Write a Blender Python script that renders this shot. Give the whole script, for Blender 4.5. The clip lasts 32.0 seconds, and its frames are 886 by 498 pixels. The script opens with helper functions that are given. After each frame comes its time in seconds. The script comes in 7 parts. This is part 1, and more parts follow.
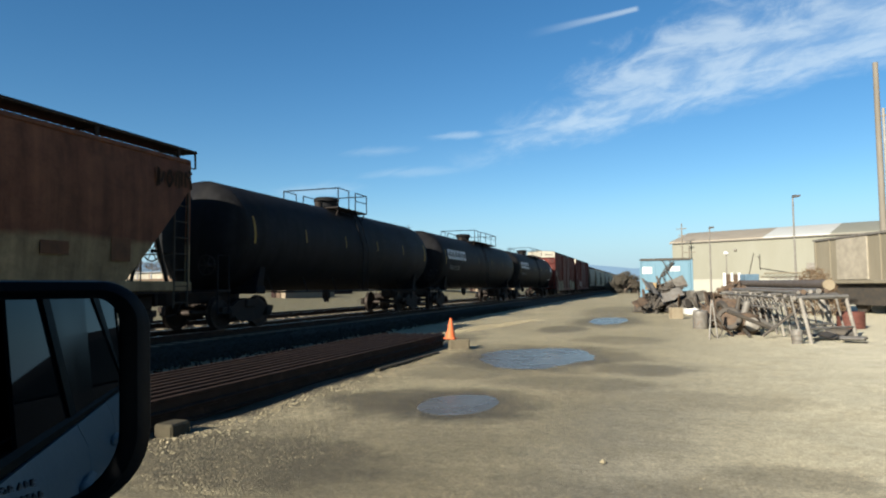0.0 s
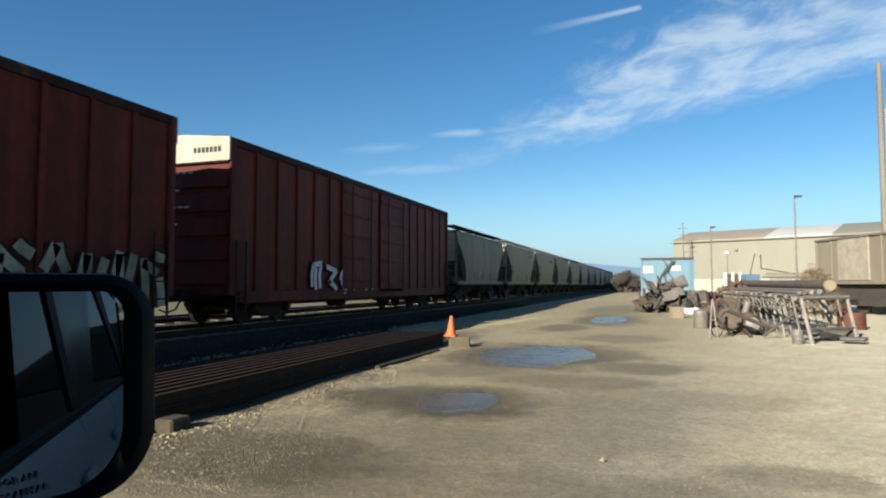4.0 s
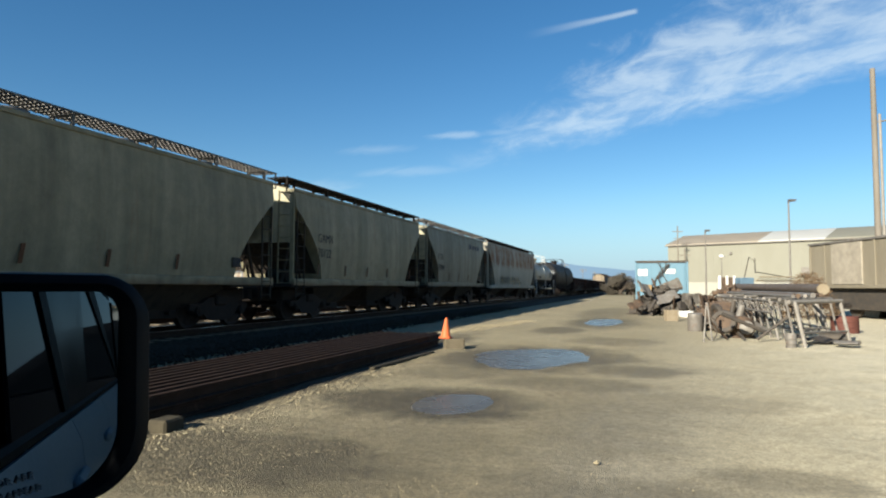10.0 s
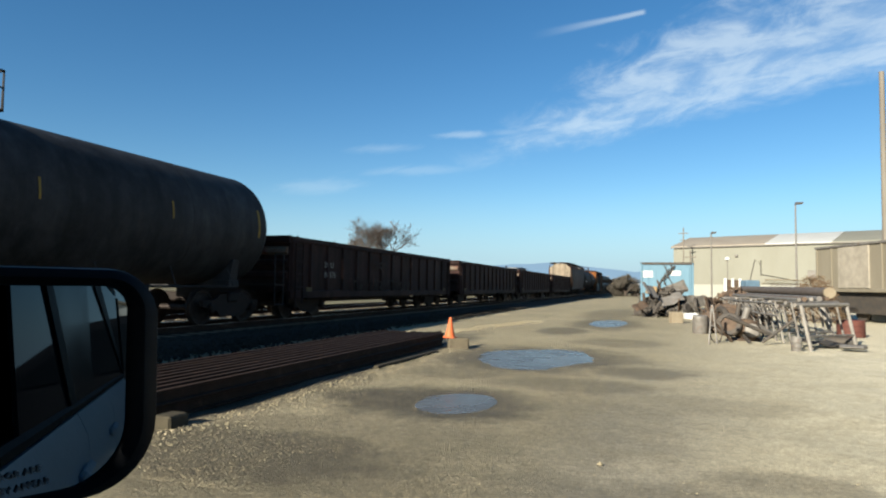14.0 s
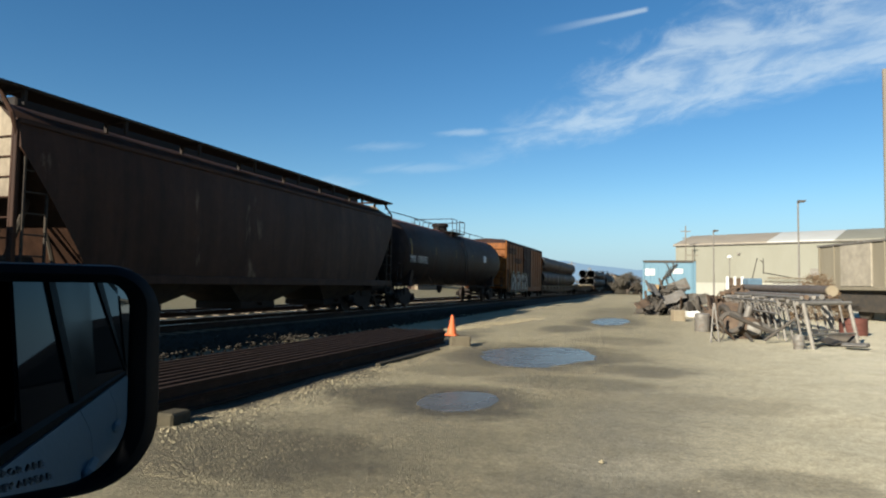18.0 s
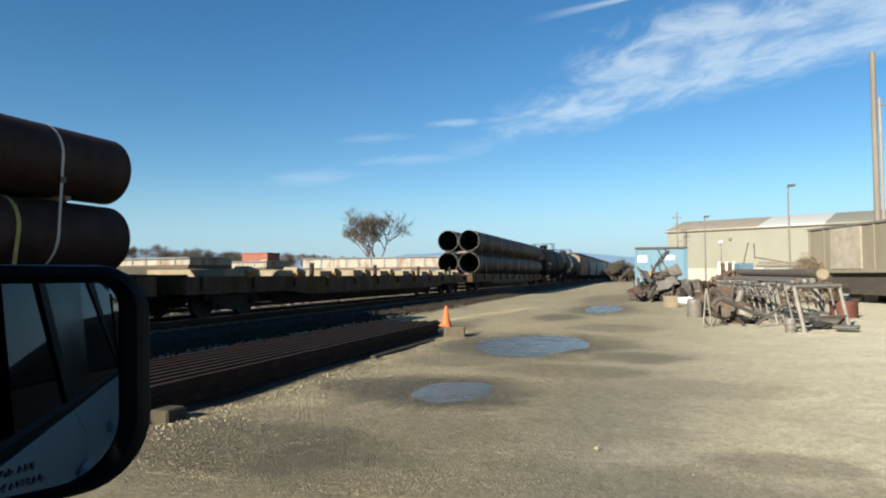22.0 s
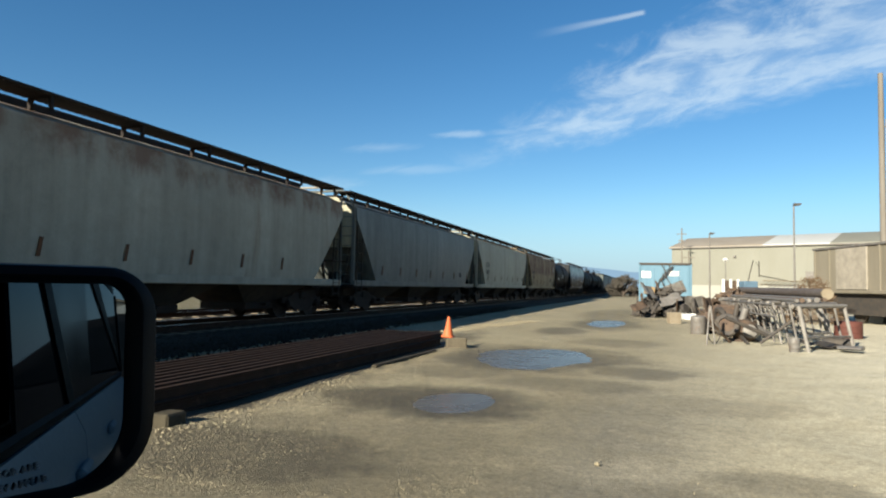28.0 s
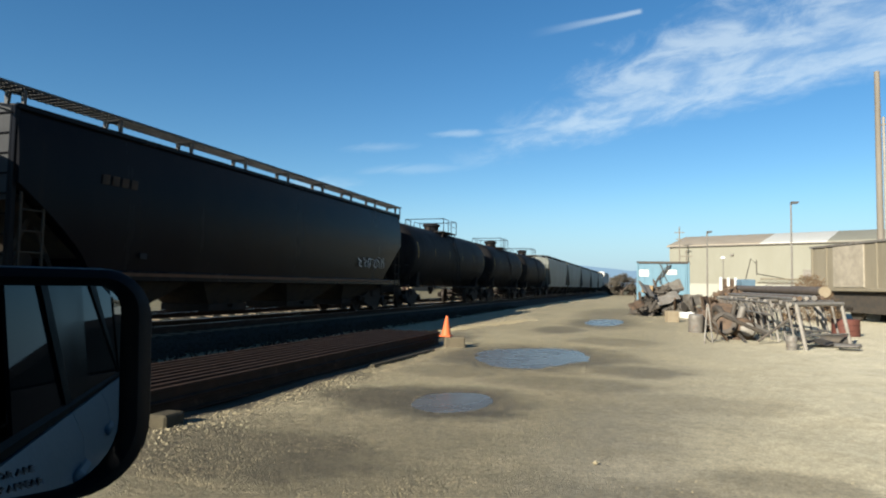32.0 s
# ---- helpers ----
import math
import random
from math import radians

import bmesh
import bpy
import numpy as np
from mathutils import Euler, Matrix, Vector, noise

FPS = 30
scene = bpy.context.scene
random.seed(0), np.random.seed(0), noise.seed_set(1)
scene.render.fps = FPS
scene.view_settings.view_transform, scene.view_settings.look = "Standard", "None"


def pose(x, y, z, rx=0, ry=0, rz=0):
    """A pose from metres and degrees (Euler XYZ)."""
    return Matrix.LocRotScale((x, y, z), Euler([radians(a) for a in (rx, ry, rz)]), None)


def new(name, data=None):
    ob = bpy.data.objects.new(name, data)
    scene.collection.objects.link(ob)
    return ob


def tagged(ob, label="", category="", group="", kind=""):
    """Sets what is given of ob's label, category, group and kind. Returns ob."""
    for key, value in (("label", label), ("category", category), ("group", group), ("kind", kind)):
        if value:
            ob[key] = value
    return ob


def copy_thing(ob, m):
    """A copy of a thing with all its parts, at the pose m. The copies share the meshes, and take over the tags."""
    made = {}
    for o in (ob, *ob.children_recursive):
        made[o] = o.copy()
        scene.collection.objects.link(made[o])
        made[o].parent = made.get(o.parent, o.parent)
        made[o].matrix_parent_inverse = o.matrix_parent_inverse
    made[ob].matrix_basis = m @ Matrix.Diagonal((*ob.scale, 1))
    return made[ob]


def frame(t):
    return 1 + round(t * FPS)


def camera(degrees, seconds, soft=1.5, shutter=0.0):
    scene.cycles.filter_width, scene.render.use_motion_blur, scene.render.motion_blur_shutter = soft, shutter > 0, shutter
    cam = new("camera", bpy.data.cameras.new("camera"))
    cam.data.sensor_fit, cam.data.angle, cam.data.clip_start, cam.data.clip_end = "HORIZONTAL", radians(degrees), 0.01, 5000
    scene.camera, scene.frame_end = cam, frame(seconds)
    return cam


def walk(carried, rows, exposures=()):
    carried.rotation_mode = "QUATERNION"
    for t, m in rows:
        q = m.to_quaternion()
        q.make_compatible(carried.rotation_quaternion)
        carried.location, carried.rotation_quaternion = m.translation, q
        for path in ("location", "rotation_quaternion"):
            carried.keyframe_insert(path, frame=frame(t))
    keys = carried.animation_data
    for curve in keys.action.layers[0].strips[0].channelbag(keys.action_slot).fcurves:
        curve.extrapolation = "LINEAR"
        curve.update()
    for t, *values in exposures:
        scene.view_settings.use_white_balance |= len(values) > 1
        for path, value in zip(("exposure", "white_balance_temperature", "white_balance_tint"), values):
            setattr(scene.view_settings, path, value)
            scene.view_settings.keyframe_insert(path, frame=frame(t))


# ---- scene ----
cam = camera(69.74, 32.0, soft=2.1)
# seconds, eye x, y, z, pitch from straight down, yaw to the left, lean
PATH = [
    (0, 0.0052, 0.0017, 1.4524, 93.461, 18.247, -0.546),
    (0.5, 0.0036, 0.0011, 1.4517, 93.286, 18.547, -0.443),
    (1, 0.0032, 0.0010, 1.4521, 93.141, 18.668, -0.450),
    (1.5, 0.0038, 0.0012, 1.4518, 93.039, 18.682, -0.619),
    (2, 0.0042, 0.0014, 1.4523, 92.974, 18.616, -0.653),
    (2.5, 0.0044, 0.0014, 1.4517, 92.987, 18.503, -0.710),
    (3, 0.0024, 0.0008, 1.4508, 93.092, 18.384, -0.637),
    (3.5, 0.0016, 0.0005, 1.4503, 93.180, 18.330, -0.337),
    (5.5, -0.0005, -0.0002, 1.4505, 93.399, 18.235, 0.296),
    (6, -0.0000, -0.0000, 1.4509, 93.409, 18.111, 0.509),
    (6.5, 0.0003, 0.0001, 1.4503, 93.397, 18.012, 0.536),
    (7, 0.0009, 0.0003, 1.4506, 93.356, 17.892, 0.381),
    (7.5, 0.0003, 0.0001, 1.4505, 93.366, 17.757, 0.260),
    (8, 0.0008, 0.0003, 1.4503, 93.382, 17.679, 0.325),
    (8.5, -0.0005, -0.0001, 1.4502, 93.404, 17.700, 0.153),
    (9, -0.0000, -0.0000, 1.4500, 93.486, 17.745, 0.004),
    (9.5, 0.0006, 0.0002, 1.4496, 93.481, 17.825, 0.063),
    (10, -0.0001, -0.0000, 1.4505, 93.413, 17.904, 0.202),
    (10.5, -0.0017, -0.0006, 1.4499, 93.392, 17.949, 0.348),
    (11, -0.0025, -0.0008, 1.4491, 93.375, 18.026, 0.476),
    (11.5, -0.0028, -0.0009, 1.4489, 93.347, 18.101, 0.531),
    (12, -0.0017, -0.0005, 1.4495, 93.324, 18.174, 0.574),
    (12.5, -0.0021, -0.0007, 1.4499, 93.334, 18.199, 0.504),
    (13, -0.0024, -0.0008, 1.4491, 93.342, 18.238, 0.467),
    (13.5, -0.0028, -0.0009, 1.4494, 93.329, 18.282, 0.625),
    (14, -0.0034, -0.0011, 1.4495, 93.356, 18.349, 0.830),
    (14.5, -0.0027, -0.0009, 1.4485, 93.355, 18.390, 0.821),
    (16.5, -0.0030, -0.0010, 1.4490, 93.342, 18.415, 0.591),
    (17, -0.0046, -0.0015, 1.4484, 93.317, 18.440, 0.755),
    (17.5, -0.0035, -0.0011, 1.4481, 93.257, 18.488, 0.876),
    (18, -0.0030, -0.0010, 1.4483, 93.165, 18.516, 0.872),
    (18.5, -0.0034, -0.0011, 1.4493, 93.061, 18.509, 0.822),
    (19, -0.0024, -0.0008, 1.4486, 93.034, 18.415, 0.745),
    (19.5, 0.0003, 0.0001, 1.4513, 93.023, 18.303, 0.639),
    (20, 0.0017, 0.0005, 1.4518, 92.795, 18.148, 0.305),
    (20.5, 0.0033, 0.0011, 1.4524, 92.480, 18.084, 0.183),
    (21, 0.0052, 0.0017, 1.4517, 92.281, 18.083, -0.134),
    (21.5, 0.0082, 0.0026, 1.4533, 92.217, 18.037, -0.565),
    (22, 0.0006, 0.0002, 1.4505, 92.357, 17.861, -0.308),
    (22.5, -0.0007, -0.0002, 1.4501, 92.637, 17.805, -0.006),
    (23, -0.0021, -0.0007, 1.4499, 92.879, 17.839, 0.326),
    (23.5, -0.0034, -0.0011, 1.4491, 93.097, 17.948, 0.518),
    (24, -0.0042, -0.0014, 1.4488, 93.263, 18.064, 0.639),
    (24.5, -0.0041, -0.0013, 1.4495, 93.384, 18.155, 0.754),
    (25, -0.0033, -0.0011, 1.4492, 93.443, 18.203, 0.740),
    (25.5, -0.0045, -0.0015, 1.4493, 93.461, 18.189, 0.791),
    (27.5, -0.0038, -0.0012, 1.4482, 93.329, 18.163, 1.156),
    (28, -0.0039, -0.0013, 1.4494, 93.309, 18.217, 1.095),
    (28.5, -0.0036, -0.0011, 1.4485, 93.297, 18.230, 1.002),
    (29, -0.0039, -0.0012, 1.4493, 93.310, 18.212, 1.010),
    (29.5, -0.0041, -0.0013, 1.4490, 93.361, 18.161, 0.922),
    (30, -0.0044, -0.0014, 1.4486, 93.342, 18.152, 1.086),
    (30.5, -0.0035, -0.0011, 1.4490, 93.292, 18.125, 1.058),
    (31, -0.0047, -0.0015, 1.4491, 93.226, 18.041, 1.108),
    (31.5, -0.0039, -0.0013, 1.4490, 93.234, 18.057, 1.027),
    (32, -0.0016, -0.0005, 1.4510, 93.253, 18.030, 0.885),
]
walk(cam, [(t, pose(x, y, z, rx, 0, rz) @ pose(0, 0, 0, 0, 0, roll)) for t, x, y, z, rx, rz, roll in PATH],
     exposures=[(t, stops, 6480, 5.8) for t, stops in ((0, 1.34), (15.5, 1.34), (16.6, 1.24), (18.2, 1.24), (19.0, 1.34), (32, 1.34))])

# ---- light ----
SUN_WAY = Vector((0.39, 1.0, -0.45)).normalized()
sun = new("sun", bpy.data.lights.new("sun", "SUN"))
sun.data.energy, sun.data.angle, sun.data.color = 5.0, radians(0.5), (1.0, 0.93, 0.82)
sun.matrix_basis = Matrix.Translation((0, -20, 40)) @ SUN_WAY.to_track_quat("-Z", "Y").to_matrix().to_4x4()

world = bpy.data.worlds.new("world")
scene.world = world
world.use_nodes = True


def wire(tree, node_type, **inputs):
    """A node of a tree; inputs by name or, as i0, i1, by number; values or sockets."""
    n = tree.nodes.new(node_type)
    for key, value in inputs.items():
        if key in ("operation", "blend_type", "data_type", "noise_dimensions", "feature", "sky_type", "sun_disc", "interpolation_type", "musgrave_type", "clamp"):
            if key == "operation":
                n.operation = value
            elif key == "blend_type":
                n.blend_type = value
            elif key == "data_type":
                n.data_type = value
            elif key == "noise_dimensions":
                n.noise_dimensions = value
            elif key == "feature":
                n.feature = value
            elif key == "interpolation_type":
                n.interpolation_type = value
            continue
        k = int(key[1:]) if key[0] == "i" and key[1:].isdigit() else key.replace("_", " ")
        if isinstance(value, bpy.types.NodeSocket):
            tree.links.new(value, n.inputs[k])
        else:
            n.inputs[k].default_value = value
    return n


def build_sky():
    t = world.node_tree
    t.nodes.clear()
    out = t.nodes.new("ShaderNodeOutputWorld")
    sky = t.nodes.new("ShaderNodeTexSky")
    sky.sky_type, sky.sun_disc = "NISHITA", False
    sky.sun_elevation = math.asin(-SUN_WAY.z)
    sky.sun_rotation = math.atan2(-SUN_WAY.x, -SUN_WAY.y)
    sky.air_density, sky.dust_density, sky.ozone_density = 1.0, 0.0, 3.5
    way = t.nodes.new("ShaderNodeTexCoord").outputs["Generated"]
    def dot(v):
        return wire(t, "ShaderNodeVectorMath", operation="DOT_PRODUCT", i0=way, i1=v).outputs["Value"]

    def sums(a, k, b):
        return wire(t, "ShaderNodeMath", operation="MULTIPLY_ADD", i0=a, i1=k, i2=b).outputs[0]

    def times(a, b):
        return wire(t, "ShaderNodeMath", operation="MULTIPLY", i0=a, i1=b).outputs[0]

    def ease(v, a, b, c=0.0, d=1.0):
        n = wire(t, "ShaderNodeMapRange", Value=v, From_Min=a, From_Max=b, To_Min=c, To_Max=d)
        n.interpolation_type = "SMOOTHSTEP"
        return n.outputs[0]

    # the cirrus bank: along its crisp lower edge, and across it upwards
    along, over = dot((0.9635, 0.1604, 0.2142)), dot((-0.1743, -0.2314, 0.9571))
    place = wire(t, "ShaderNodeCombineXYZ", X=along, Y=sums(over, 1.9, times(along, 0.05)), Z=0.0).outputs[0]
    puff = wire(t, "ShaderNodeTexNoise", Vector=place, Scale=11.0, Detail=9.0, Roughness=0.62, Distortion=0.5).outputs[0]
    streaky = wire(t, "ShaderNodeVectorMath", operation="MULTIPLY", i0=place, i1=(1.0, 2.0, 1.0)).outputs[0]
    wisp = wire(t, "ShaderNodeTexNoise", Vector=streaky, Scale=15.0, Detail=8.0, Roughness=0.64, Distortion=0.7).outputs[0]
    rough_over = sums(wisp, 0.028, sums(puff, 0.03, over))
    floor = ease(rough_over, 0.022, 0.056)
    crest = wire(t, "ShaderNodeMapRange", Value=along, From_Min=-0.1, From_Max=0.3, To_Min=0.006, To_Max=0.135).outputs[0]
    lifted = sums(crest, -1.0, sums(puff, -0.16, over))
    top = ease(lifted, -0.125, -0.045, 1.0, 0.0)
    grain = ease(sums(wisp, 0.55, puff), 0.56, 0.94, 0.3, 1.0)
    begin = ease(along, -0.16, 0.12)
    cloud = times(times(times(floor, top), times(grain, begin)), 0.5)
    # loose wisps: along, across, half length, half height, strength
    total = cloud
    for a, b, ha, hb, k in ((-0.066, 0.057, 0.05, 0.008, 0.28), (-0.195, 0.065, 0.07, 0.010, 0.15), (-0.155, 0.021, 0.1, 0.010, 0.15), (0.14, 0.1, 0.05, 0.010, 0.1), (-0.30, 0.03, 0.085, 0.016, 0.16), (0.0, 0.045, 0.05, 0.008, 0.16)):
        da = sums(along, 1.0 / ha, -a / ha)
        db = sums(along, 0.2 / hb, sums(over, 1.0 / hb, -(b + 0.2 * a) / hb))
        far = wire(t, "ShaderNodeMath", operation="SQRT", i0=sums(da, da, times(db, db))).outputs[0]
        total = wire(t, "ShaderNodeMath", operation="MAXIMUM", i0=total, i1=times(ease(sums(wisp, -1.5, far), -0.7, 0.3, 1.0, 0.0), k)).outputs[0]
    # a short double vapour trail, brightest at its head
    run, off = dot((0.9738, 0.139, 0.1802)), dot((0.1128, 0.3927, -0.9127))
    off = wire(t, "ShaderNodeMath", operation="ABSOLUTE", i0=sums(run, -0.018, off)).outputs[0]
    wide = ease(run, 0.0, 0.19, 0.011, 0.0065)
    line = ease(wire(t, "ShaderNodeMath", operation="DIVIDE", i0=sums(wisp, 0.003, off), i1=wide).outputs[0], 0.3, 1.0, 1.0, 0.0)
    line = times(times(line, ease(run, 0.02, 0.19, 0.0, 0.4)), ease(run, 0.185, 0.192, 1.0, 0.0))
    total = wire(t, "ShaderNodeMath", operation="MAXIMUM", i0=total, i1=line).outputs[0]
    rich = wire(t, "ShaderNodeHueSaturation", Saturation=1.22, Value=1.0, Color=sky.outputs[0]).outputs[0]
    up = wire(t, "ShaderNodeSeparateXYZ", Vector=way).outputs[2]
    haze = wire(t, "ShaderNodeMapRange", Value=up, From_Min=0.16, From_Max=-0.01, To_Min=0.0, To_Max=0.85)
    haze.interpolation_type = "SMOOTHSTEP"
    rich = wire(t, "ShaderNodeMixRGB", Fac=haze.outputs[0], Color1=rich, Color2=(2.75, 4.4, 6.25, 1)).outputs[0]
    mix = wire(t, "ShaderNodeMixRGB", Fac=total, Color1=rich, Color2=(7.0, 7.75, 8.3, 1))
    bg = wire(t, "ShaderNodeBackground", Color=mix.outputs[0], Strength=0.05)
    t.links.new(bg.outputs[0], out.inputs[0])


build_sky()

# ---- materials ----


def surface(name, base, other=None, scale=3.0, rough=0.7, metal=0.0, bump=0.15, fine=60.0, stain=None, stain_at=0.62,
            streak=1.0, spread=0.12, spec=0.15, coat=0.0, low=None, grime=0.0):
    """Paint, metal, wood or earth: two colours mixed by a broad noise, fine grain, stains drawn out along z by streak, relief."""
    m = bpy.data.materials.new(name)
    m.use_nodes = True
    t = m.node_tree
    t.nodes.clear()
    out = t.nodes.new("ShaderNodeOutputMaterial")
    sh = t.nodes.new("ShaderNodeBsdfPrincipled")
    t.links.new(sh.outputs[0], out.inputs[0])
    at = t.nodes.new("ShaderNodeTexCoord").outputs["Object"]
    rnd = t.nodes.new("ShaderNodeObjectInfo").outputs["Random"]
    jump = wire(t, "ShaderNodeMath", operation="MULTIPLY", i0=rnd, i1=37.0).outputs[0]
    at = wire(t, "ShaderNodeVectorMath", operation="ADD", i0=at, i1=jump).outputs[0]
    long = wire(t, "ShaderNodeVectorMath", operation="MULTIPLY", i0=at, i1=(1, 1, 1.0 / streak)).outputs[0]
    big = wire(t, "ShaderNodeTexNoise", Vector=long, Scale=scale, Detail=6.0, Roughness=0.6).outputs[0]
    small = wire(t, "ShaderNodeTexNoise", Vector=at, Scale=fine, Detail=4.0, Roughness=0.65).outputs[0]
    f = wire(t, "ShaderNodeMapRange", Value=big, From_Min=0.35, From_Max=0.68).outputs[0]
    o = other or [c * 0.7 for c in base]
    col = wire(t, "ShaderNodeMixRGB", Fac=f, Color1=(*base, 1), Color2=(*o, 1)).outputs[0]
    if stain:
        s = wire(t, "ShaderNodeTexNoise", Vector=long, Scale=scale * 1.7, Detail=8.0, Roughness=0.68, Distortion=0.4).outputs[0]
        sf = wire(t, "ShaderNodeMapRange", Value=s, From_Min=stain_at - 0.05, From_Max=stain_at + 0.1).outputs[0]
        col = wire(t, "ShaderNodeMixRGB", Fac=sf, Color1=col, Color2=(*stain, 1)).outputs[0]
    if low:
        low_paint, low_z = low
        zz = wire(t, "ShaderNodeSeparateXYZ", Vector=t.nodes["Texture Coordinate"].outputs["Object"]).outputs[2]
        zz = wire(t, "ShaderNodeMath", operation="MULTIPLY_ADD", i0=big, i1=0.5, i2=zz).outputs[0]
        lf = wire(t, "ShaderNodeMapRange", Value=zz, From_Min=low_z + 0.2, From_Max=low_z + 0.34, To_Min=0.85, To_Max=0.0).outputs[0]
        col = wire(t, "ShaderNodeMixRGB", Fac=lf, Color1=col, Color2=(*low_paint, 1)).outputs[0]
    if grime:
        run = wire(t, "ShaderNodeVectorMath", operation="MULTIPLY", i0=at, i1=(1, 1, 0.07)).outputs[0]
        run = wire(t, "ShaderNodeTexNoise", Vector=run, Scale=2.6, Detail=6.0, Roughness=0.6).outputs[0]
        blot = wire(t, "ShaderNodeTexNoise", Vector=at, Scale=2.4, Detail=9.0, Roughness=0.78, Distortion=0.3).outputs[0]
        k1 = wire(t, "ShaderNodeMapRange", Value=run, From_Min=0.36, From_Max=0.66, To_Min=1.12, To_Max=1.0 - 0.75 * grime).outputs[0]
        k2 = wire(t, "ShaderNodeMapRange", Value=blot, From_Min=0.38, From_Max=0.66, To_Min=1.1, To_Max=1.0 - 0.6 * grime).outputs[0]
        k1 = wire(t, "ShaderNodeMath", operation="MULTIPLY", i0=k1, i1=k2).outputs[0]
        col = wire(t, "ShaderNodeVectorMath", operation="SCALE", i0=col, Scale=k1).outputs[0]
        speck = wire(t, "ShaderNodeTexNoise", Vector=at, Scale=11.0, Detail=6.0, Roughness=0.8).outputs[0]
        speck = wire(t, "ShaderNodeMapRange", Value=speck, From_Min=0.66, From_Max=0.72, To_Max=grime).outputs[0]
        col = wire(t, "ShaderNodeMixRGB", Fac=speck, Color1=col, Color2=(0.055, 0.036, 0.024, 1)).outputs[0]
    grain = wire(t, "ShaderNodeMapRange", Value=small, From_Min=0.25, From_Max=0.75, To_Min=1.0 - spread, To_Max=1.0 + spread).outputs[0]
    col = wire(t, "ShaderNodeVectorMath", operation="SCALE", i0=col, Scale=grain).outputs[0]
    t.links.new(col, sh.inputs["Base Color"])
    r = wire(t, "ShaderNodeMapRange", Value=big, To_Min=max(0.04, rough - 0.12), To_Max=min(1.0, rough + 0.12)).outputs[0]
    t.links.new(r, sh.inputs["Roughness"])
    sh.inputs["Metallic"].default_value = metal
    sh.inputs["Specular IOR Level"].default_value = spec
    sh.inputs["Coat Weight"].default_value = coat
    if bump:
        b = wire(t, "ShaderNodeBump", Strength=bump, Distance=0.02, Height=small)
        t.links.new(b.outputs[0], sh.inputs["Normal"])
    return m


def plain(name, base, rough=0.5, metal=0.0):
    m = bpy.data.materials.new(name)
    m.use_nodes = True
    sh = m.node_tree.nodes["Principled BSDF"]
    sh.inputs["Base Color"].default_value = (*base, 1)
    sh.inputs["Roughness"].default_value = rough
    sh.inputs["Metallic"].default_value = metal
    return m


STEEL_DARK = surface("dark_cast_steel", (0.018, 0.015, 0.013), (0.030, 0.022, 0.018), 4, 0.75, 0.2)
WHEEL = surface("wheel_steel", (0.039, 0.030, 0.025), (0.022, 0.017, 0.015), 6, 0.6, 0.5)
GRATING = surface("galvanised_grating", (0.14, 0.13, 0.12), (0.08, 0.075, 0.07), 5, 0.6, 0.4)
BLACK = surface("black_tank_paint", (0.009, 0.009, 0.011), (0.015, 0.014, 0.013), 1.2, 0.65, spec=0.07, stain=(0.026, 0.024, 0.022), stain_at=0.66, streak=5, grime=0.50)
BLACK_RUST = surface("black_paint_rusty", (0.016, 0.015, 0.016), (0.035, 0.022, 0.017), 1.0, 0.62, spec=0.08, stain=(0.12, 0.05, 0.03), stain_at=0.64, streak=3, grime=0.50)
BROWN_BLACK = surface("brown_black_paint", (0.014, 0.010, 0.009), (0.021, 0.014, 0.012), 1.2, 0.62, spec=0.08, stain=(0.07, 0.045, 0.035), streak=4, grime=0.50)
GREY_TANK = surface("grey_black_tank_paint", (0.038, 0.038, 0.039), (0.025, 0.025, 0.025), 1.0, 0.62, spec=0.08, stain=(0.05, 0.047, 0.044), streak=4, grime=0.50)
SAND_GREY = surface("pale_grey_hopper_paint", (0.186, 0.174, 0.125), (0.149, 0.136, 0.096), 0.8, 0.55, stain=(0.13, 0.09, 0.055), stain_at=0.66, streak=9, low=((0.10, 0.075, 0.048), 1.2), grime=0.34)
SAND_WARM = surface("cream_grey_hopper_paint", (0.239, 0.209, 0.136), (0.187, 0.165, 0.104), 0.8, 0.55, stain=(0.2, 0.125, 0.07), stain_at=0.66, streak=9, low=((0.13, 0.09, 0.05), 1.2), grime=0.30)
LIGHT_GREY = surface("light_grey_hopper_paint", (0.352, 0.320, 0.236), (0.285, 0.257, 0.190), 0.7, 0.55, stain=(0.2, 0.13, 0.09), stain_at=0.74, streak=6, grime=0.12)
BLUE_GREY = surface("slate_grey_hopper_paint", (0.134, 0.138, 0.124), (0.100, 0.106, 0.095), 0.7, 0.5, stain=(0.12, 0.1, 0.08), stain_at=0.72, streak=6, grime=0.20)
RUST_TAN = surface("rusted_tan_paint", (0.221, 0.174, 0.106), (0.170, 0.128, 0.081), 0.5, 0.65, stain=(0.20, 0.08, 0.045), stain_at=0.53, streak=2.2, grime=0.50)
RUST_RED = surface("weathered_red_oxide_paint", (0.145, 0.060, 0.030), (0.111, 0.044, 0.024), 0.45, 0.7, stain=(0.09, 0.035, 0.02), stain_at=0.6, streak=2, low=((0.26, 0.19, 0.10), 2.15), grime=0.55)
RUST_TOP = surface("rust_red_top_coat", (0.16, 0.06, 0.035), (0.12, 0.045, 0.03), 0.8, 0.6)
BROWN = surface("brown_hopper_paint", (0.043, 0.020, 0.011), (0.033, 0.016, 0.009), 0.7, 0.65, stain=(0.25, 0.19, 0.13), stain_at=0.68, streak=3, grime=0.55)
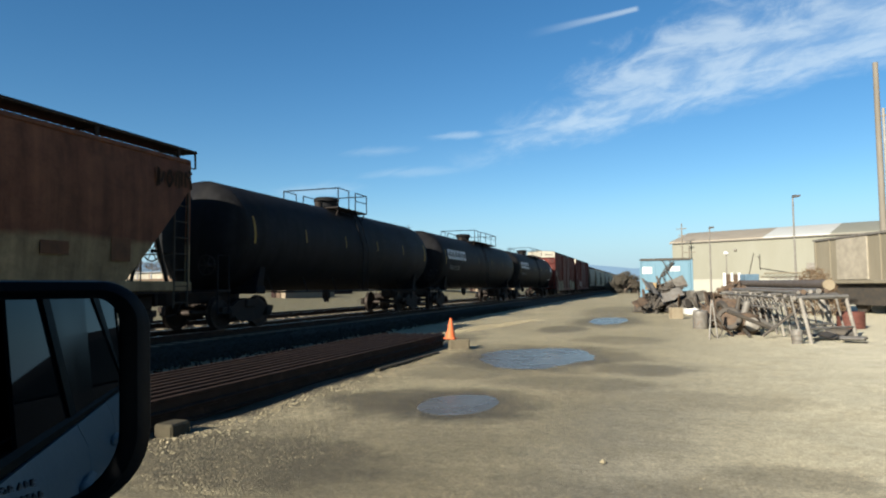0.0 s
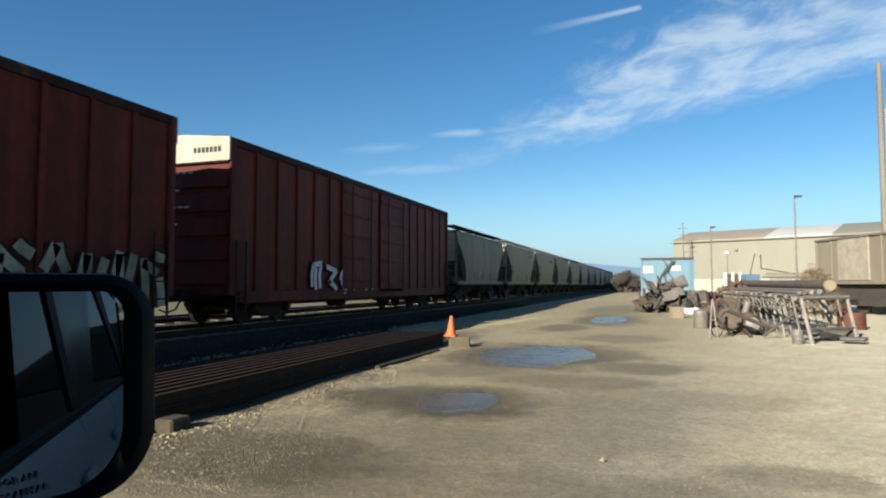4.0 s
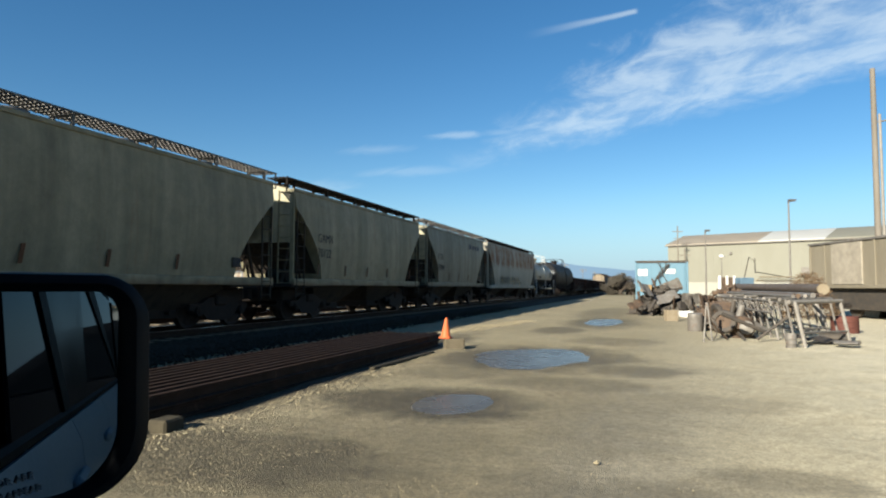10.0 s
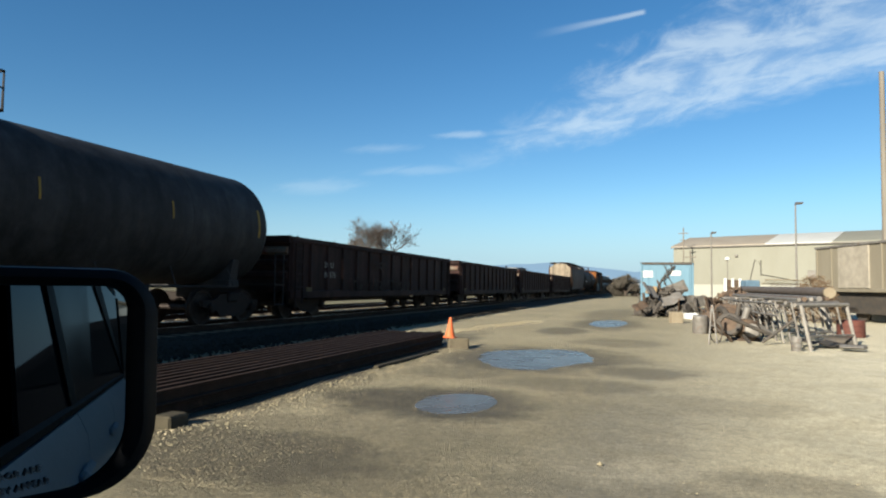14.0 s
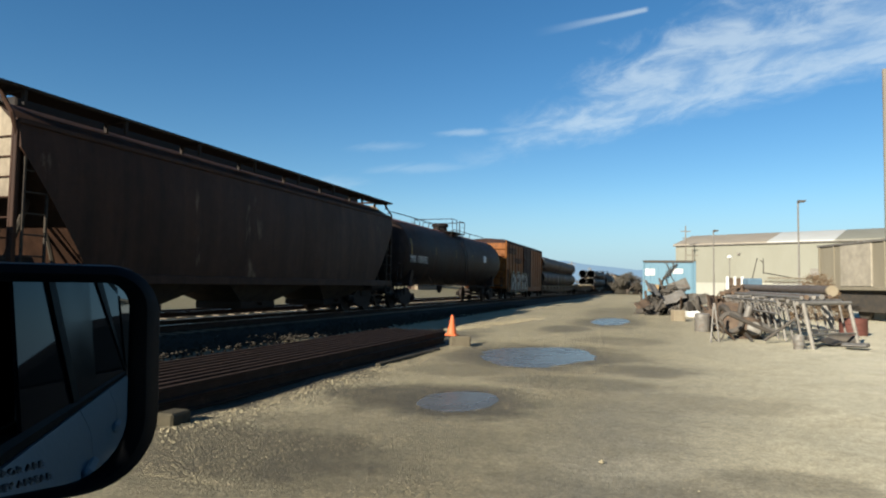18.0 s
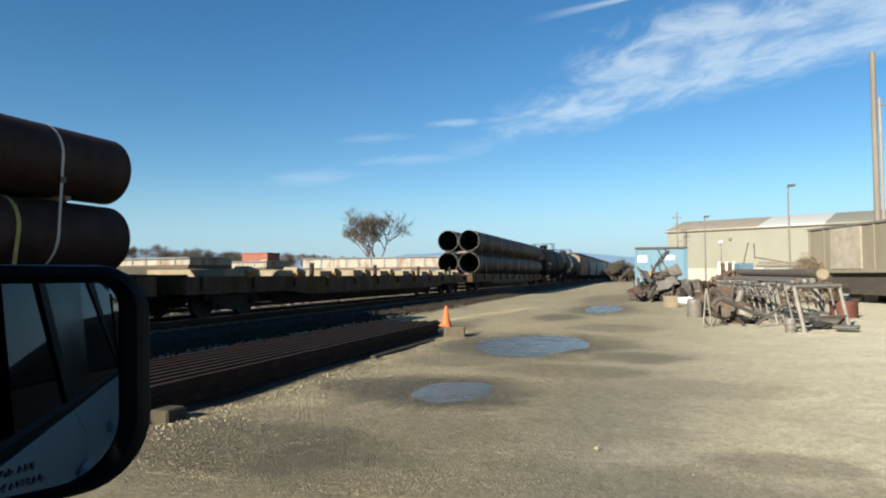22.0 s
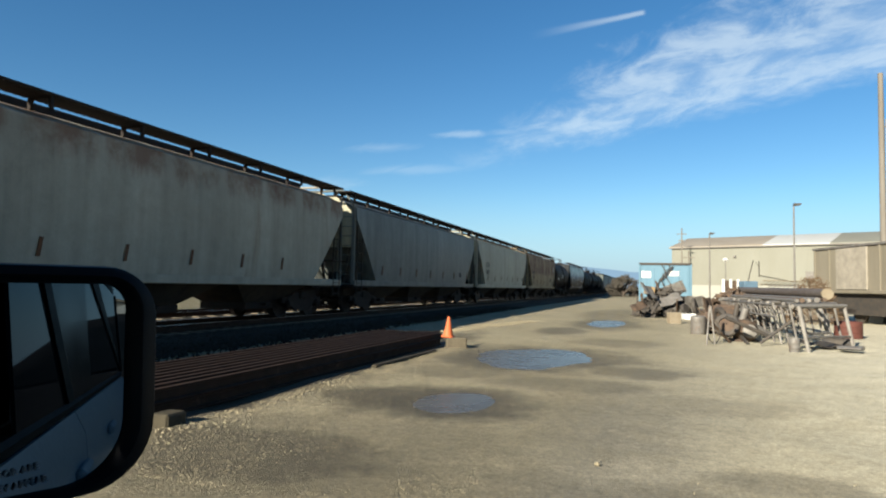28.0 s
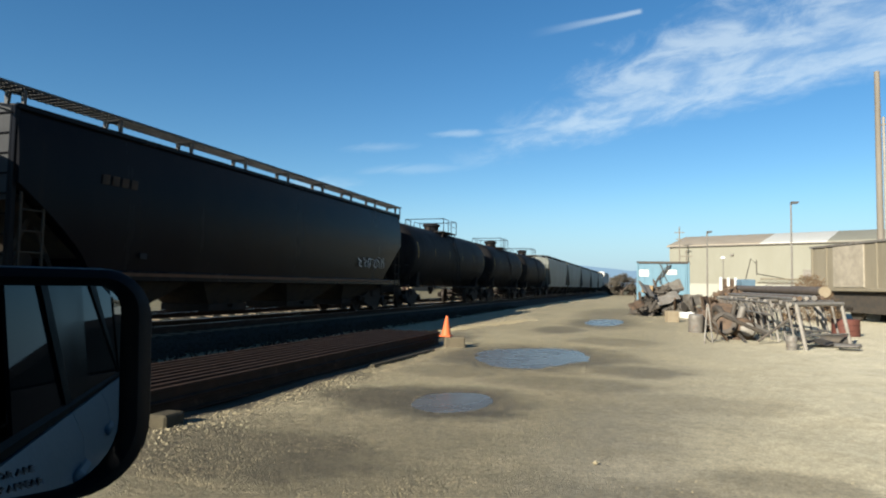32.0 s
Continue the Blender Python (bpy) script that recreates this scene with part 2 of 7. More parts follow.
TAN_END = surface("dusty_tan_paint", (0.252, 0.203, 0.140), (0.196, 0.154, 0.112), 0.8, 0.7, stain=(0.18, 0.11, 0.07), streak=3, grime=0.50)
NIGHT = surface("glossy_black_hopper_paint", (0.004, 0.0045, 0.0065), (0.007, 0.007, 0.008), 0.7, 0.24, stain=(0.014, 0.010, 0.008), stain_at=0.66, streak=5, spec=0.05)
DULL_GRATING = surface("dull_grey_grating", (0.075, 0.075, 0.075), (0.05, 0.048, 0.047), 5, 0.6, 0.4)
BLACK_END = surface("chalky_black_end_paint", (0.03, 0.03, 0.031), (0.022, 0.022, 0.023), 1.5, 0.6)
DULL_ORANGE = surface("faded_orange_paint", (0.035, 0.020, 0.010), (0.021, 0.013, 0.008), 5, 0.6)
BOX_RED = surface("red_brown_boxcar_paint", (0.098, 0.013, 0.008), (0.072, 0.012, 0.007), 0.7, 0.6, stain=(0.08, 0.03, 0.02), stain_at=0.68, streak=6, grime=0.60)
BOX_YELLOW = surface("faded_yellow_boxcar_paint", (0.188, 0.061, 0.007), (0.145, 0.044, 0.007), 0.6, 0.6, stain=(0.13, 0.07, 0.034), stain_at=0.60, streak=7, grime=0.50)
GONDOLA = surface("rusty_gondola_steel", (0.032, 0.014, 0.011), (0.019, 0.010, 0.008), 0.8, 0.75, stain=(0.15, 0.07, 0.045), stain_at=0.66, streak=2, grime=0.60)
OLD_TAN = surface("rust_stained_tan_paint", (0.17, 0.13, 0.095), (0.12, 0.09, 0.065), 1.2, 0.75, stain=(0.12, 0.04, 0.025), stain_at=0.56, streak=2)
WORN_YELLOW = surface("worn_yellow_strip", (0.26, 0.17, 0.03), (0.16, 0.10, 0.025), 5, 0.6)
OLD_YELLOW = surface("grimy_yellow_plate", (0.075, 0.055, 0.02), (0.05, 0.036, 0.018), 6, 0.6)
FLAT_YELLOW = surface("dirty_yellow_flatcar_paint", (0.087, 0.049, 0.012), (0.038, 0.021, 0.010), 0.7, 0.7, stain=(0.07, 0.045, 0.03), stain_at=0.5, streak=2, grime=0.60)
PIPE = surface("mill_brown_pipe_coating", (0.038, 0.020, 0.015), (0.028, 0.016, 0.013), 0.9, 0.6, spec=0.12, stain=(0.06, 0.035, 0.025), stain_at=0.72, grime=0.40)
PIPE_IN = surface("dark_pipe_lining", (0.016, 0.017, 0.020), (0.012, 0.012, 0.014), 2, 0.6)
WHITE = surface("white_paint", (0.553, 0.539, 0.502), (0.487, 0.465, 0.420), 1.5, 0.55, stain=(0.4, 0.3, 0.2), stain_at=0.74, streak=5, grime=0.25)
CREAM = surface("cream_tank_paint", (0.298, 0.270, 0.214), (0.264, 0.237, 0.186), 1.0, 0.5, stain=(0.32, 0.22, 0.14), stain_at=0.72, streak=4, grime=0.14)
YELLOW = surface("yellow_marking", (0.504, 0.322, 0.035), (0.420, 0.252, 0.028), 4, 0.55)
INK = surface("black_stencil", (0.03, 0.03, 0.032), None, 6, 0.6, bump=0)
DULL_WHITE = surface("worn_white_stencil", (0.16, 0.16, 0.155), (0.09, 0.09, 0.088), 9, 0.6, bump=0)
CHALK = surface("white_stencil", (0.558, 0.558, 0.540), (0.450, 0.450, 0.432), 6, 0.6, bump=0)
NAVY = surface("dark_blue_lettering", (0.012, 0.016, 0.036), None, 5, 0.55, bump=0)
STRAP = surface("woven_strap", (0.438, 0.411, 0.367), (0.350, 0.324, 0.280), 8, 0.7)
STRAP_Y = surface("yellow_woven_strap", (0.336, 0.280, 0.084), (0.252, 0.210, 0.070), 8, 0.7)
TIMBER = surface("weathered_timber", (0.24, 0.19, 0.13), (0.17, 0.13, 0.09), 5, 0.85, fine=45, spread=0.25)
TIMBER_PALE = surface("pale_dunnage_timber", (0.234, 0.192, 0.131), (0.187, 0.145, 0.094), 4, 0.85)
RAIL = surface("rusted_rail", (0.031, 0.017, 0.011), (0.020, 0.012, 0.008), 4, 0.8, 0.1, stain=(0.075, 0.042, 0.027))
RAIL_TOP = surface("polished_rail", (0.35, 0.33, 0.31), None, 3, 0.3, 0.9)
STONE = surface("ballast_stone", (0.039, 0.032, 0.024), (0.023, 0.019, 0.014), 9, 0.9, bump=0.4)

# underframe grime, with the shade at the hopper ends put into its dark tone
SHADED_GRIME = surface("underframe_grime_with_shade", (0.032, 0.025, 0.020), (0.052, 0.041, 0.029), 1.5, 0.85, stain=(0.02, 0.018, 0.016), stain_at=0.55)
TAG_BROWN = surface("dull_brown_marker", (0.107, 0.045, 0.019), (0.074, 0.035, 0.017), 5, 0.6)


def blotched(name, base, other, rust, z0, z1, period, amount):
    """Side paint with rust broken out in blocks between the welded seams, from z0 to z1."""
    m = surface(name, base, other, 0.6, 0.65, stain=(0.15, 0.10, 0.06), stain_at=0.68, streak=8, grime=0.14)
    t = m.node_tree
    sh = t.nodes["Principled BSDF"]
    old = sh.inputs["Base Color"].links[0].from_socket
    at = t.nodes["Texture Coordinate"].outputs["Object"]
    axes = wire(t, "ShaderNodeSeparateXYZ", Vector=at)
    y, z = axes.outputs[1], axes.outputs[2]
    cloud = wire(t, "ShaderNodeTexNoise", Vector=at, Scale=1.1, Detail=7.0, Roughness=0.7).outputs[0]
    drip = wire(t, "ShaderNodeVectorMath", operation="MULTIPLY", i0=at, i1=(1, 1, 0.18)).outputs[0]
    drip = wire(t, "ShaderNodeTexNoise", Vector=drip, Scale=3.2, Detail=5.0, Roughness=0.65).outputs[0]
    wz = wire(t, "ShaderNodeMath", operation="MULTIPLY_ADD", i0=drip, i1=0.9, i2=z).outputs[0]
    up = wire(t, "ShaderNodeMapRange", Value=wz, From_Min=z0 + 0.3, From_Max=z0 + 0.65).outputs[0]
    top = wire(t, "ShaderNodeMapRange", Value=wz, From_Min=z1 + 0.35, From_Max=z1 + 0.65, To_Min=1.0, To_Max=0.35).outputs[0]
    step = wire(t, "ShaderNodeMath", operation="PINGPONG", i0=y, i1=period / 2).outputs[0]
    wob = wire(t, "ShaderNodeMath", operation="MULTIPLY_ADD", i0=cloud, i1=0.3, i2=step).outputs[0]
    seam = wire(t, "ShaderNodeMapRange", Value=wob, From_Min=0.22, From_Max=0.42, To_Min=0.12, To_Max=1.0).outputs[0]
    body = wire(t, "ShaderNodeMapRange", Value=cloud, From_Min=0.36, From_Max=0.56, To_Min=0.15, To_Max=1.0).outputs[0]
    f = up
    for k in (top, seam, body):
        f = wire(t, "ShaderNodeMath", operation="MULTIPLY", i0=f, i1=k).outputs[0]
    f = wire(t, "ShaderNodeMath", operation="MULTIPLY", i0=f, i1=amount).outputs[0]
    tone = wire(t, "ShaderNodeMixRGB", Fac=drip, Color1=(*rust, 1), Color2=(rust[0] * 0.5, rust[1] * 0.45, rust[2] * 0.5, 1)).outputs[0]
    col = wire(t, "ShaderNodeMixRGB", Fac=f, Color1=old, Color2=tone).outputs[0]
    t.links.new(col, sh.inputs["Base Color"])
    return m


PATCHED = blotched("white_paint_with_rust_blocks", (0.28, 0.265, 0.218), (0.222, 0.21, 0.172), (0.2, 0.085, 0.03), 2.75, 4.0, 1.75, 0.95)
RUSTY_GREY = blotched("grey_paint_rusting_at_the_eave", (0.29, 0.272, 0.215), (0.235, 0.218, 0.172), (0.17, 0.075, 0.035), 3.5, 4.4, 1.9, 0.75)
PATCHED_TAN = blotched("tan_paint_with_rust_blocks", (0.28, 0.205, 0.108), (0.2, 0.138, 0.072), (0.12, 0.042, 0.022), 2.4, 4.1, 2.1, 0.9)

# cream for the hopper ends, lighter than the sides to carry the sun there
CREAM_SUNLIT_END = surface("cream_sunlit_end_paint", (0.352, 0.324, 0.224), (0.290, 0.261, 0.176), 1.5, 0.6, stain=(0.25, 0.17, 0.1), stain_at=0.68, streak=5, grime=0.25)

# ---- mesh tools ----


class Shape:
    """Collects vertices and faces for one mesh."""

    def __init__(self):
        self.v, self.f = [], []

    def add(self, verts, faces):
        n = len(self.v)
        self.v += [tuple(p) for p in verts]
        self.f += [tuple(i + n for i in q) for q in faces]
        return self

    def box(self, x0, x1, y0, y1, z0, z1, c=0.0):
        if c <= 0:
            p = [(x, y, z) for x in (x0, x1) for y in (y0, y1) for z in (z0, z1)]
            return self.add(p, [(0, 1, 3, 2), (4, 6, 7, 5), (0, 4, 5, 1), (2, 3, 7, 6), (0, 2, 6, 4), (1, 5, 7, 3)])
        c = min(c, (x1 - x0) * 0.45, (y1 - y0) * 0.45, (z1 - z0) * 0.45)
        ends = ((x0, x1), (y0, y1), (z0, z1))
        idx, p = {}, []
        for k in range(8):
            s = ((k >> 2) & 1, (k >> 1) & 1, k & 1)
            for a in range(3):
                idx[k, a] = len(p)
                p.append([ends[i][s[i]] + (0 if i == a else (c if s[i] == 0 else -c)) for i in range(3)])
        f = []
        for a in range(3):
            u, w = (a + 1) % 3, (a + 2) % 3
            bits = (4, 2, 1)
            for side in (0, 1):
                k0 = bits[a] * side
                loop = [k0, k0 + bits[u], k0 + bits[u] + bits[w], k0 + bits[w]]
                q = [idx[k, a] for k in loop]
                f.append(q if side else q[::-1])
            for su in (0, 1):
                for sw in (0, 1):
                    k = bits[u] * su + bits[w] * sw
                    q = [idx[k, u], idx[k + bits[a], u], idx[k + bits[a], w], idx[k, w]]
                    f.append(q if su == sw else q[::-1])
        for k in range(8):
            q = [idx[k, 0], idx[k, 1], idx[k, 2]]
            f.append(q if bin(k).count("1") % 2 else q[::-1])
        return self.add(p, f)

    def loft(self, rings, closed=True, caps=True):
        n = len(rings[0])
        p = [q for r in rings for q in r]
        f = []
        for i in range(len(rings) - 1):
            for j in range(n if closed else n - 1):
                k = (j + 1) % n
                f.append((i * n + j, i * n + k, (i + 1) * n + k, (i + 1) * n + j))
        if caps and closed:
            f.append(tuple(range(n - 1, -1, -1)))
            f.append(tuple((len(rings) - 1) * n + j for j in range(n)))
        return self.add(p, f)

    def rod(self, a, b, r, n=8, r2=None, caps=True):
        a, b = Vector(a), Vector(b)
        w = (b - a).normalized()
        u = w.orthogonal().normalized()
        s = w.cross(u)
        r2 = r if r2 is None else r2
        ring = lambda c, rr: [c + (u * math.cos(k * math.tau / n) + s * math.sin(k * math.tau / n)) * rr for k in range(n)]
        return self.loft([ring(a, r), ring(b, r2)], True, caps)

    def tube(self, path, r, n=6):
        """A bent round bar through the points of path, in one piece."""
        p = [Vector(q) for q in path]
        u = None
        rings = []
        for i, q in enumerate(p):
            w = (p[min(i + 1, len(p) - 1)] - p[max(i - 1, 0)])
            w = w.normalized() if w.length > 1e-6 else Vector((0, 0, 1))
            u = w.orthogonal().normalized() if u is None else (u - w * u.dot(w)).normalized() if (u - w * u.dot(w)).length > 1e-4 else w.orthogonal().normalized()
            s = w.cross(u)
            rings.append([q + (u * math.cos(k * math.tau / n) + s * math.sin(k * math.tau / n)) * r for k in range(n)])
        return self.loft(rings)

    def prism(self, poly, axis, lo, hi):
        """A polygon drawn out along axis 0, 1 or 2; poly gives the other two in order."""
        def put(p, h):
            q = list(p)
            q.insert(axis, h)
            return q
        return self.loft([[put(p, lo) for p in poly], [put(p, hi) for p in poly]])

    def turn(self, profile, axis_at, n=16, axis=2):
        """Profile of (radius, height) turned round an upright axis through axis_at."""
        rings = []
        for r, h in profile:
            ring = []
            for k in range(n):
                c, s = r * math.cos(k * math.tau / n), r * math.sin(k * math.tau / n)
                o = {2: (c, s, h), 0: (h, c, s), 1: (s, h, c)}[axis]
                ring.append(tuple(a + b for a, b in zip(axis_at, o)))
            rings.append(ring)
        return self.loft(rings)

    def mesh(self, name, material, smooth=35):
        me = bpy.data.meshes.new(name)
        me.from_pydata(self.v, [], self.f)
        me.materials.append(material)
        if smooth:
            me.polygons.foreach_set("use_smooth", [True] * len(me.polygons))
            me.set_sharp_from_angle(angle=radians(smooth))
        me.update()
        return me


def part(name, shape, material, parent, label="", smooth=35, at=None):
    """Links a shape (or a ready mesh) as one mesh object under a thing or a part."""
    me = shape if isinstance(shape, bpy.types.Mesh) else shape.mesh(name, material, smooth)
    ob = new(name, me)
    ob.parent = parent
    if at is not None:
        ob.matrix_basis = at
    if label:
        ob["label"] = label
    return ob


def thing(name, shape, material, label, category, group="", kind="", smooth=35, at=None):
    ob = part(name, shape, material, None, "", smooth, at)
    return tagged(ob, label, category, group, kind)


def holder(name, label, category, group="", at=None):
    ob = new(name)
    ob.empty_display_size = 0.3
    if at is not None:
        ob.matrix_basis = at
    return tagged(ob, label, category, group)


def words(text, size, material, at, parent, label="", name="lettering", squeeze=1.0, align="LEFT"):
    """Lettering as a thin mesh: its line runs along local x, its height along local y."""
    cu = bpy.data.curves.new("letters", "FONT")
    cu.body, cu.size, cu.extrude, cu.resolution_u, cu.align_x = text, size, 0.002, 2, align
    tmp = bpy.data.objects.new("letters", cu)
    scene.collection.objects.link(tmp)
    me = bpy.data.meshes.new_from_object(tmp.evaluated_get(bpy.context.evaluated_depsgraph_get()))
    bpy.data.objects.remove(tmp)
    me.materials.clear()
    me.materials.append(material)
    me.transform(Matrix.Diagonal((squeeze, 1, 1, 1)))
    ob = new(name, me)
    ob.parent = parent
    ob.matrix_basis = at
    if label:
        ob["label"] = label
    return ob


# ---- the train: a car's own space has y along the track from its leading end, x towards the yard, z above the rail ----
TRACK_X, RAIL_Z, SPEED = -12.1, 0.34, 19.8
TRAIN = []
GROUP = "freight cars of the passing train"


def side(y, z, x=1.6):
    """Pose of lettering on the yard side of a car."""
    return Matrix(((0, 0, 1, x), (1, 0, 0, y), (0, 1, 0, z), (0, 0, 0, 1)))


def wheelset_mesh():
    s = Shape()
    s.rod((-0.98, 0, 0), (0.98, 0, 0), 0.075, 10)
    for k in (-1, 1):
        rim = [(0.12, -0.09), (0.18, -0.07), (0.38, -0.045), (0.41, -0.07), (0.46, -0.07), (0.455, 0.03), (0.485, 0.05), (0.48, 0.075), (0.4, 0.07), (0.38, 0.03), (0.18, 0.06), (0.12, 0.08)]
        s.turn([(r, -k * h) for r, h in rim], (k * 0.74, 0, 0), 24, 0)
    return s.mesh("wheelset", WHEEL)


def side_frame_mesh():
    s = Shape()
    prof = [(-1.2, 0.5), (-1.2, 0.64), (-0.75, 0.66), (-0.45, 0.82), (0.45, 0.82), (0.75, 0.66), (1.2, 0.64), (1.2, 0.5), (0.95, 0.44), (0.8, 0.5),
            (0.52, 0.26), (0.3, 0.2), (-0.3, 0.2), (-0.52, 0.26), (-0.8, 0.5), (-0.95, 0.44)]
    s.prism(prof, 0, -0.06, 0.06)
    for y in (-0.89, 0.89):
        s.rod((-0.1, y, 0.46), (0.14, y, 0.46), 0.13, 12)
        s.rod((0.14, y, 0.46), (0.17, y, 0.46), 0.08, 8)
    return s.mesh("side_frame", STEEL_DARK)


def spring_mesh():
    s = Shape()
    for y in (-0.2, 0.0, 0.2):
        for k in range(6):
            s.turn([(0.055, 0), (0.085, 0.012), (0.055, 0.026)], (0, y, 0.3 + k * 0.055), 10)
    return s.mesh("spring_nest", STEEL_DARK)


WHEELSET, SIDE_FRAME, SPRINGS = wheelset_mesh(), side_frame_mesh(), spring_mesh()
BOLSTER = Shape().box(-1.15, 1.15, -0.22, 0.22, 0.6, 0.86, 0.04).box(-0.3, 0.3, -0.3, 0.3, 0.84, 1.0, 0.03).mesh("bolster", STEEL_DARK)


def coupler_mesh():
    s = Shape()
    s.box(-0.09, 0.09, -0.55, 0.35, 0.77, 0.95, 0.02)
    s.prism([(-0.2, -0.86), (-0.22, -0.62), (-0.1, -0.5), (0.1, -0.5), (0.2, -0.62), (0.21, -0.72), (0.06, -0.68), (-0.02, -0.74), (-0.02, -0.84)], 2, 0.7, 1.02)
    s.tube([(0.45, 0.0, 0.8), (0.42, -0.2, 0.5), (0.36, -0.45, 0.42), (0.25, -0.6, 0.5)], 0.025, 6)
    return s.mesh("coupler", STEEL_DARK)


COUPLER = coupler_mesh()


def bogie(car, y):
    b = part("bogie", BOLSTER, None, car, at=pose(0, y, 0))
    for dy in (-0.89, 0.89):
        part("wheelset", WHEELSET, None, b, at=pose(0, dy, 0.465))
    for k in (1, -1):
        part("side_frame", SIDE_FRAME, None, b, at=pose(1.02 * k, 0, 0, 0, 0, 0 if k > 0 else 180))
        part("spring_nest", SPRINGS, None, b, at=pose(1.0 * k, 0, 0))


def couplers(car, length, out=0.0):
    part("coupler", COUPLER, None, car, at=pose(0, -out, 0))
    part("coupler", COUPLER, None, car, at=pose(0, length + out, 0, 0, 0, 180))


def car_at(name, label, category, q):
    car = holder(name, label, category, GROUP, pose(TRACK_X, q, RAIL_Z))
    TRAIN.append((car, q))
    return car


def ladder_shape(x0, x1, z0, z1, y, step=0.36, r=0.017):
    s = Shape()
    for x in (x0, x1):
        s.box(x - 0.02, x + 0.02, y - 0.02, y + 0.02, z0, z1)
    z = z0 + 0.12
    while z < z1:
        s.rod((x0, y, z), (x1, y, z), r, 6)
        z += step
    return s


def side_ladder(y0, y1, z0, z1, x, step=0.36):
    s = Shape()
    for y in (y0, y1):
        s.box(x - 0.02, x + 0.02, y - 0.02, y + 0.02, z0, z1)
    z = z0 + 0.12
    while z < z1:
        s.rod((x, y0, z), (x, y1, z), 0.017, 6)
        z += step
    return s


def brake_wheel(car, x, y, z):
    s = Shape()
    n = 18
    ring = [(x + 0.26 * math.cos(k * math.tau / n), y, z + 0.26 * math.sin(k * math.tau / n)) for k in range(n + 1)]
    s.tube(ring, 0.018, 6)
    for k in range(0, n, 3):
        s.rod((x, y, z), ring[k], 0.014, 5)
    s.rod((x, y, z), (x, y + 0.2, z), 0.04, 8)
    part("brake_wheel", s, STEEL_DARK, car)


def hopper_body(length, width, sill, eave, ridge, end_z, slope, power, bulge):
    """Body of a covered hopper: rounded sides, crowned roof, ends that slope in below end_z."""
    h = width / 2
    n, m = 7, 6
    ys = [0, 0.02] + [slope * k / 7 for k in range(1, 8)]
    ys += [slope + (length - 2 * slope) * k / 6 for k in range(1, 6)]
    ys += [length - y for y in reversed(ys[:9])]
    rings = []
    for y in ys:
        d = min(y, length - y)
        low = sill if d >= slope else sill + (end_z - sill) * (1 - d / slope) ** power
        ring = []
        for k in range(n + 1):
            z = low + (eave - low) * k / n
            u = (z - sill) / (eave - sill)
            ring.append((h - bulge * (2 * u - 1) ** 2 - bulge * 0.6 * max(0, u - 0.8) * 5 * 0.4, y, z))
        top = ring[-1][0]
        for k in range(1, m):
            a = k / m
            ring.append((top * (1 - a * 1.0), y, eave + (ridge - eave) * math.sin(a * math.pi / 2)))
        ring = ring + [(0, y, ridge)] + [(-x, yy, z) for x, yy, z in reversed(ring)]
        rings.append(ring)
    return Shape().loft(rings)


def running_board(car, length, z, x0, x1, material, ends=0.35):
    s = Shape()
    n = 7
    for k in range(n):
        x = x0 + (x1 - x0) * k / (n - 1)
        s.box(x - 0.018, x + 0.018, -ends, length + ends, z, z + 0.04)
    y = -ends
    while y < length + ends:
        s.box(x0, x1, y, y + 0.05, z - 0.015, z + 0.02)
        y += 0.17
    if material is STEEL_DARK:
        s.box(x0 + 0.02, x1 - 0.02, -ends, length + ends, z - 0.012, z - 0.002)
    part("running_board", s, material, car, "steel grating walkway")
    me = Shape().prism([(x0 + 0.05, z), (x1 - 0.02, z), (x1 - 0.02, z - 0.3), (x1 - 0.08, z - 0.3), (x1 - 0.1, z - 0.06), (x0 + 0.15, z - 0.06), (x0 + 0.12, z - 0.25), (x0 + 0.05, z - 0.25)], 1, 0.0, 0.06).mesh("walkway_support", material)
    n = max(4, int(length / 2.2))
    for k in range(n + 1):
        part("walkway_support", me, material, car, at=pose(0, 0.15 + (length - 0.4) * k / n, 0))


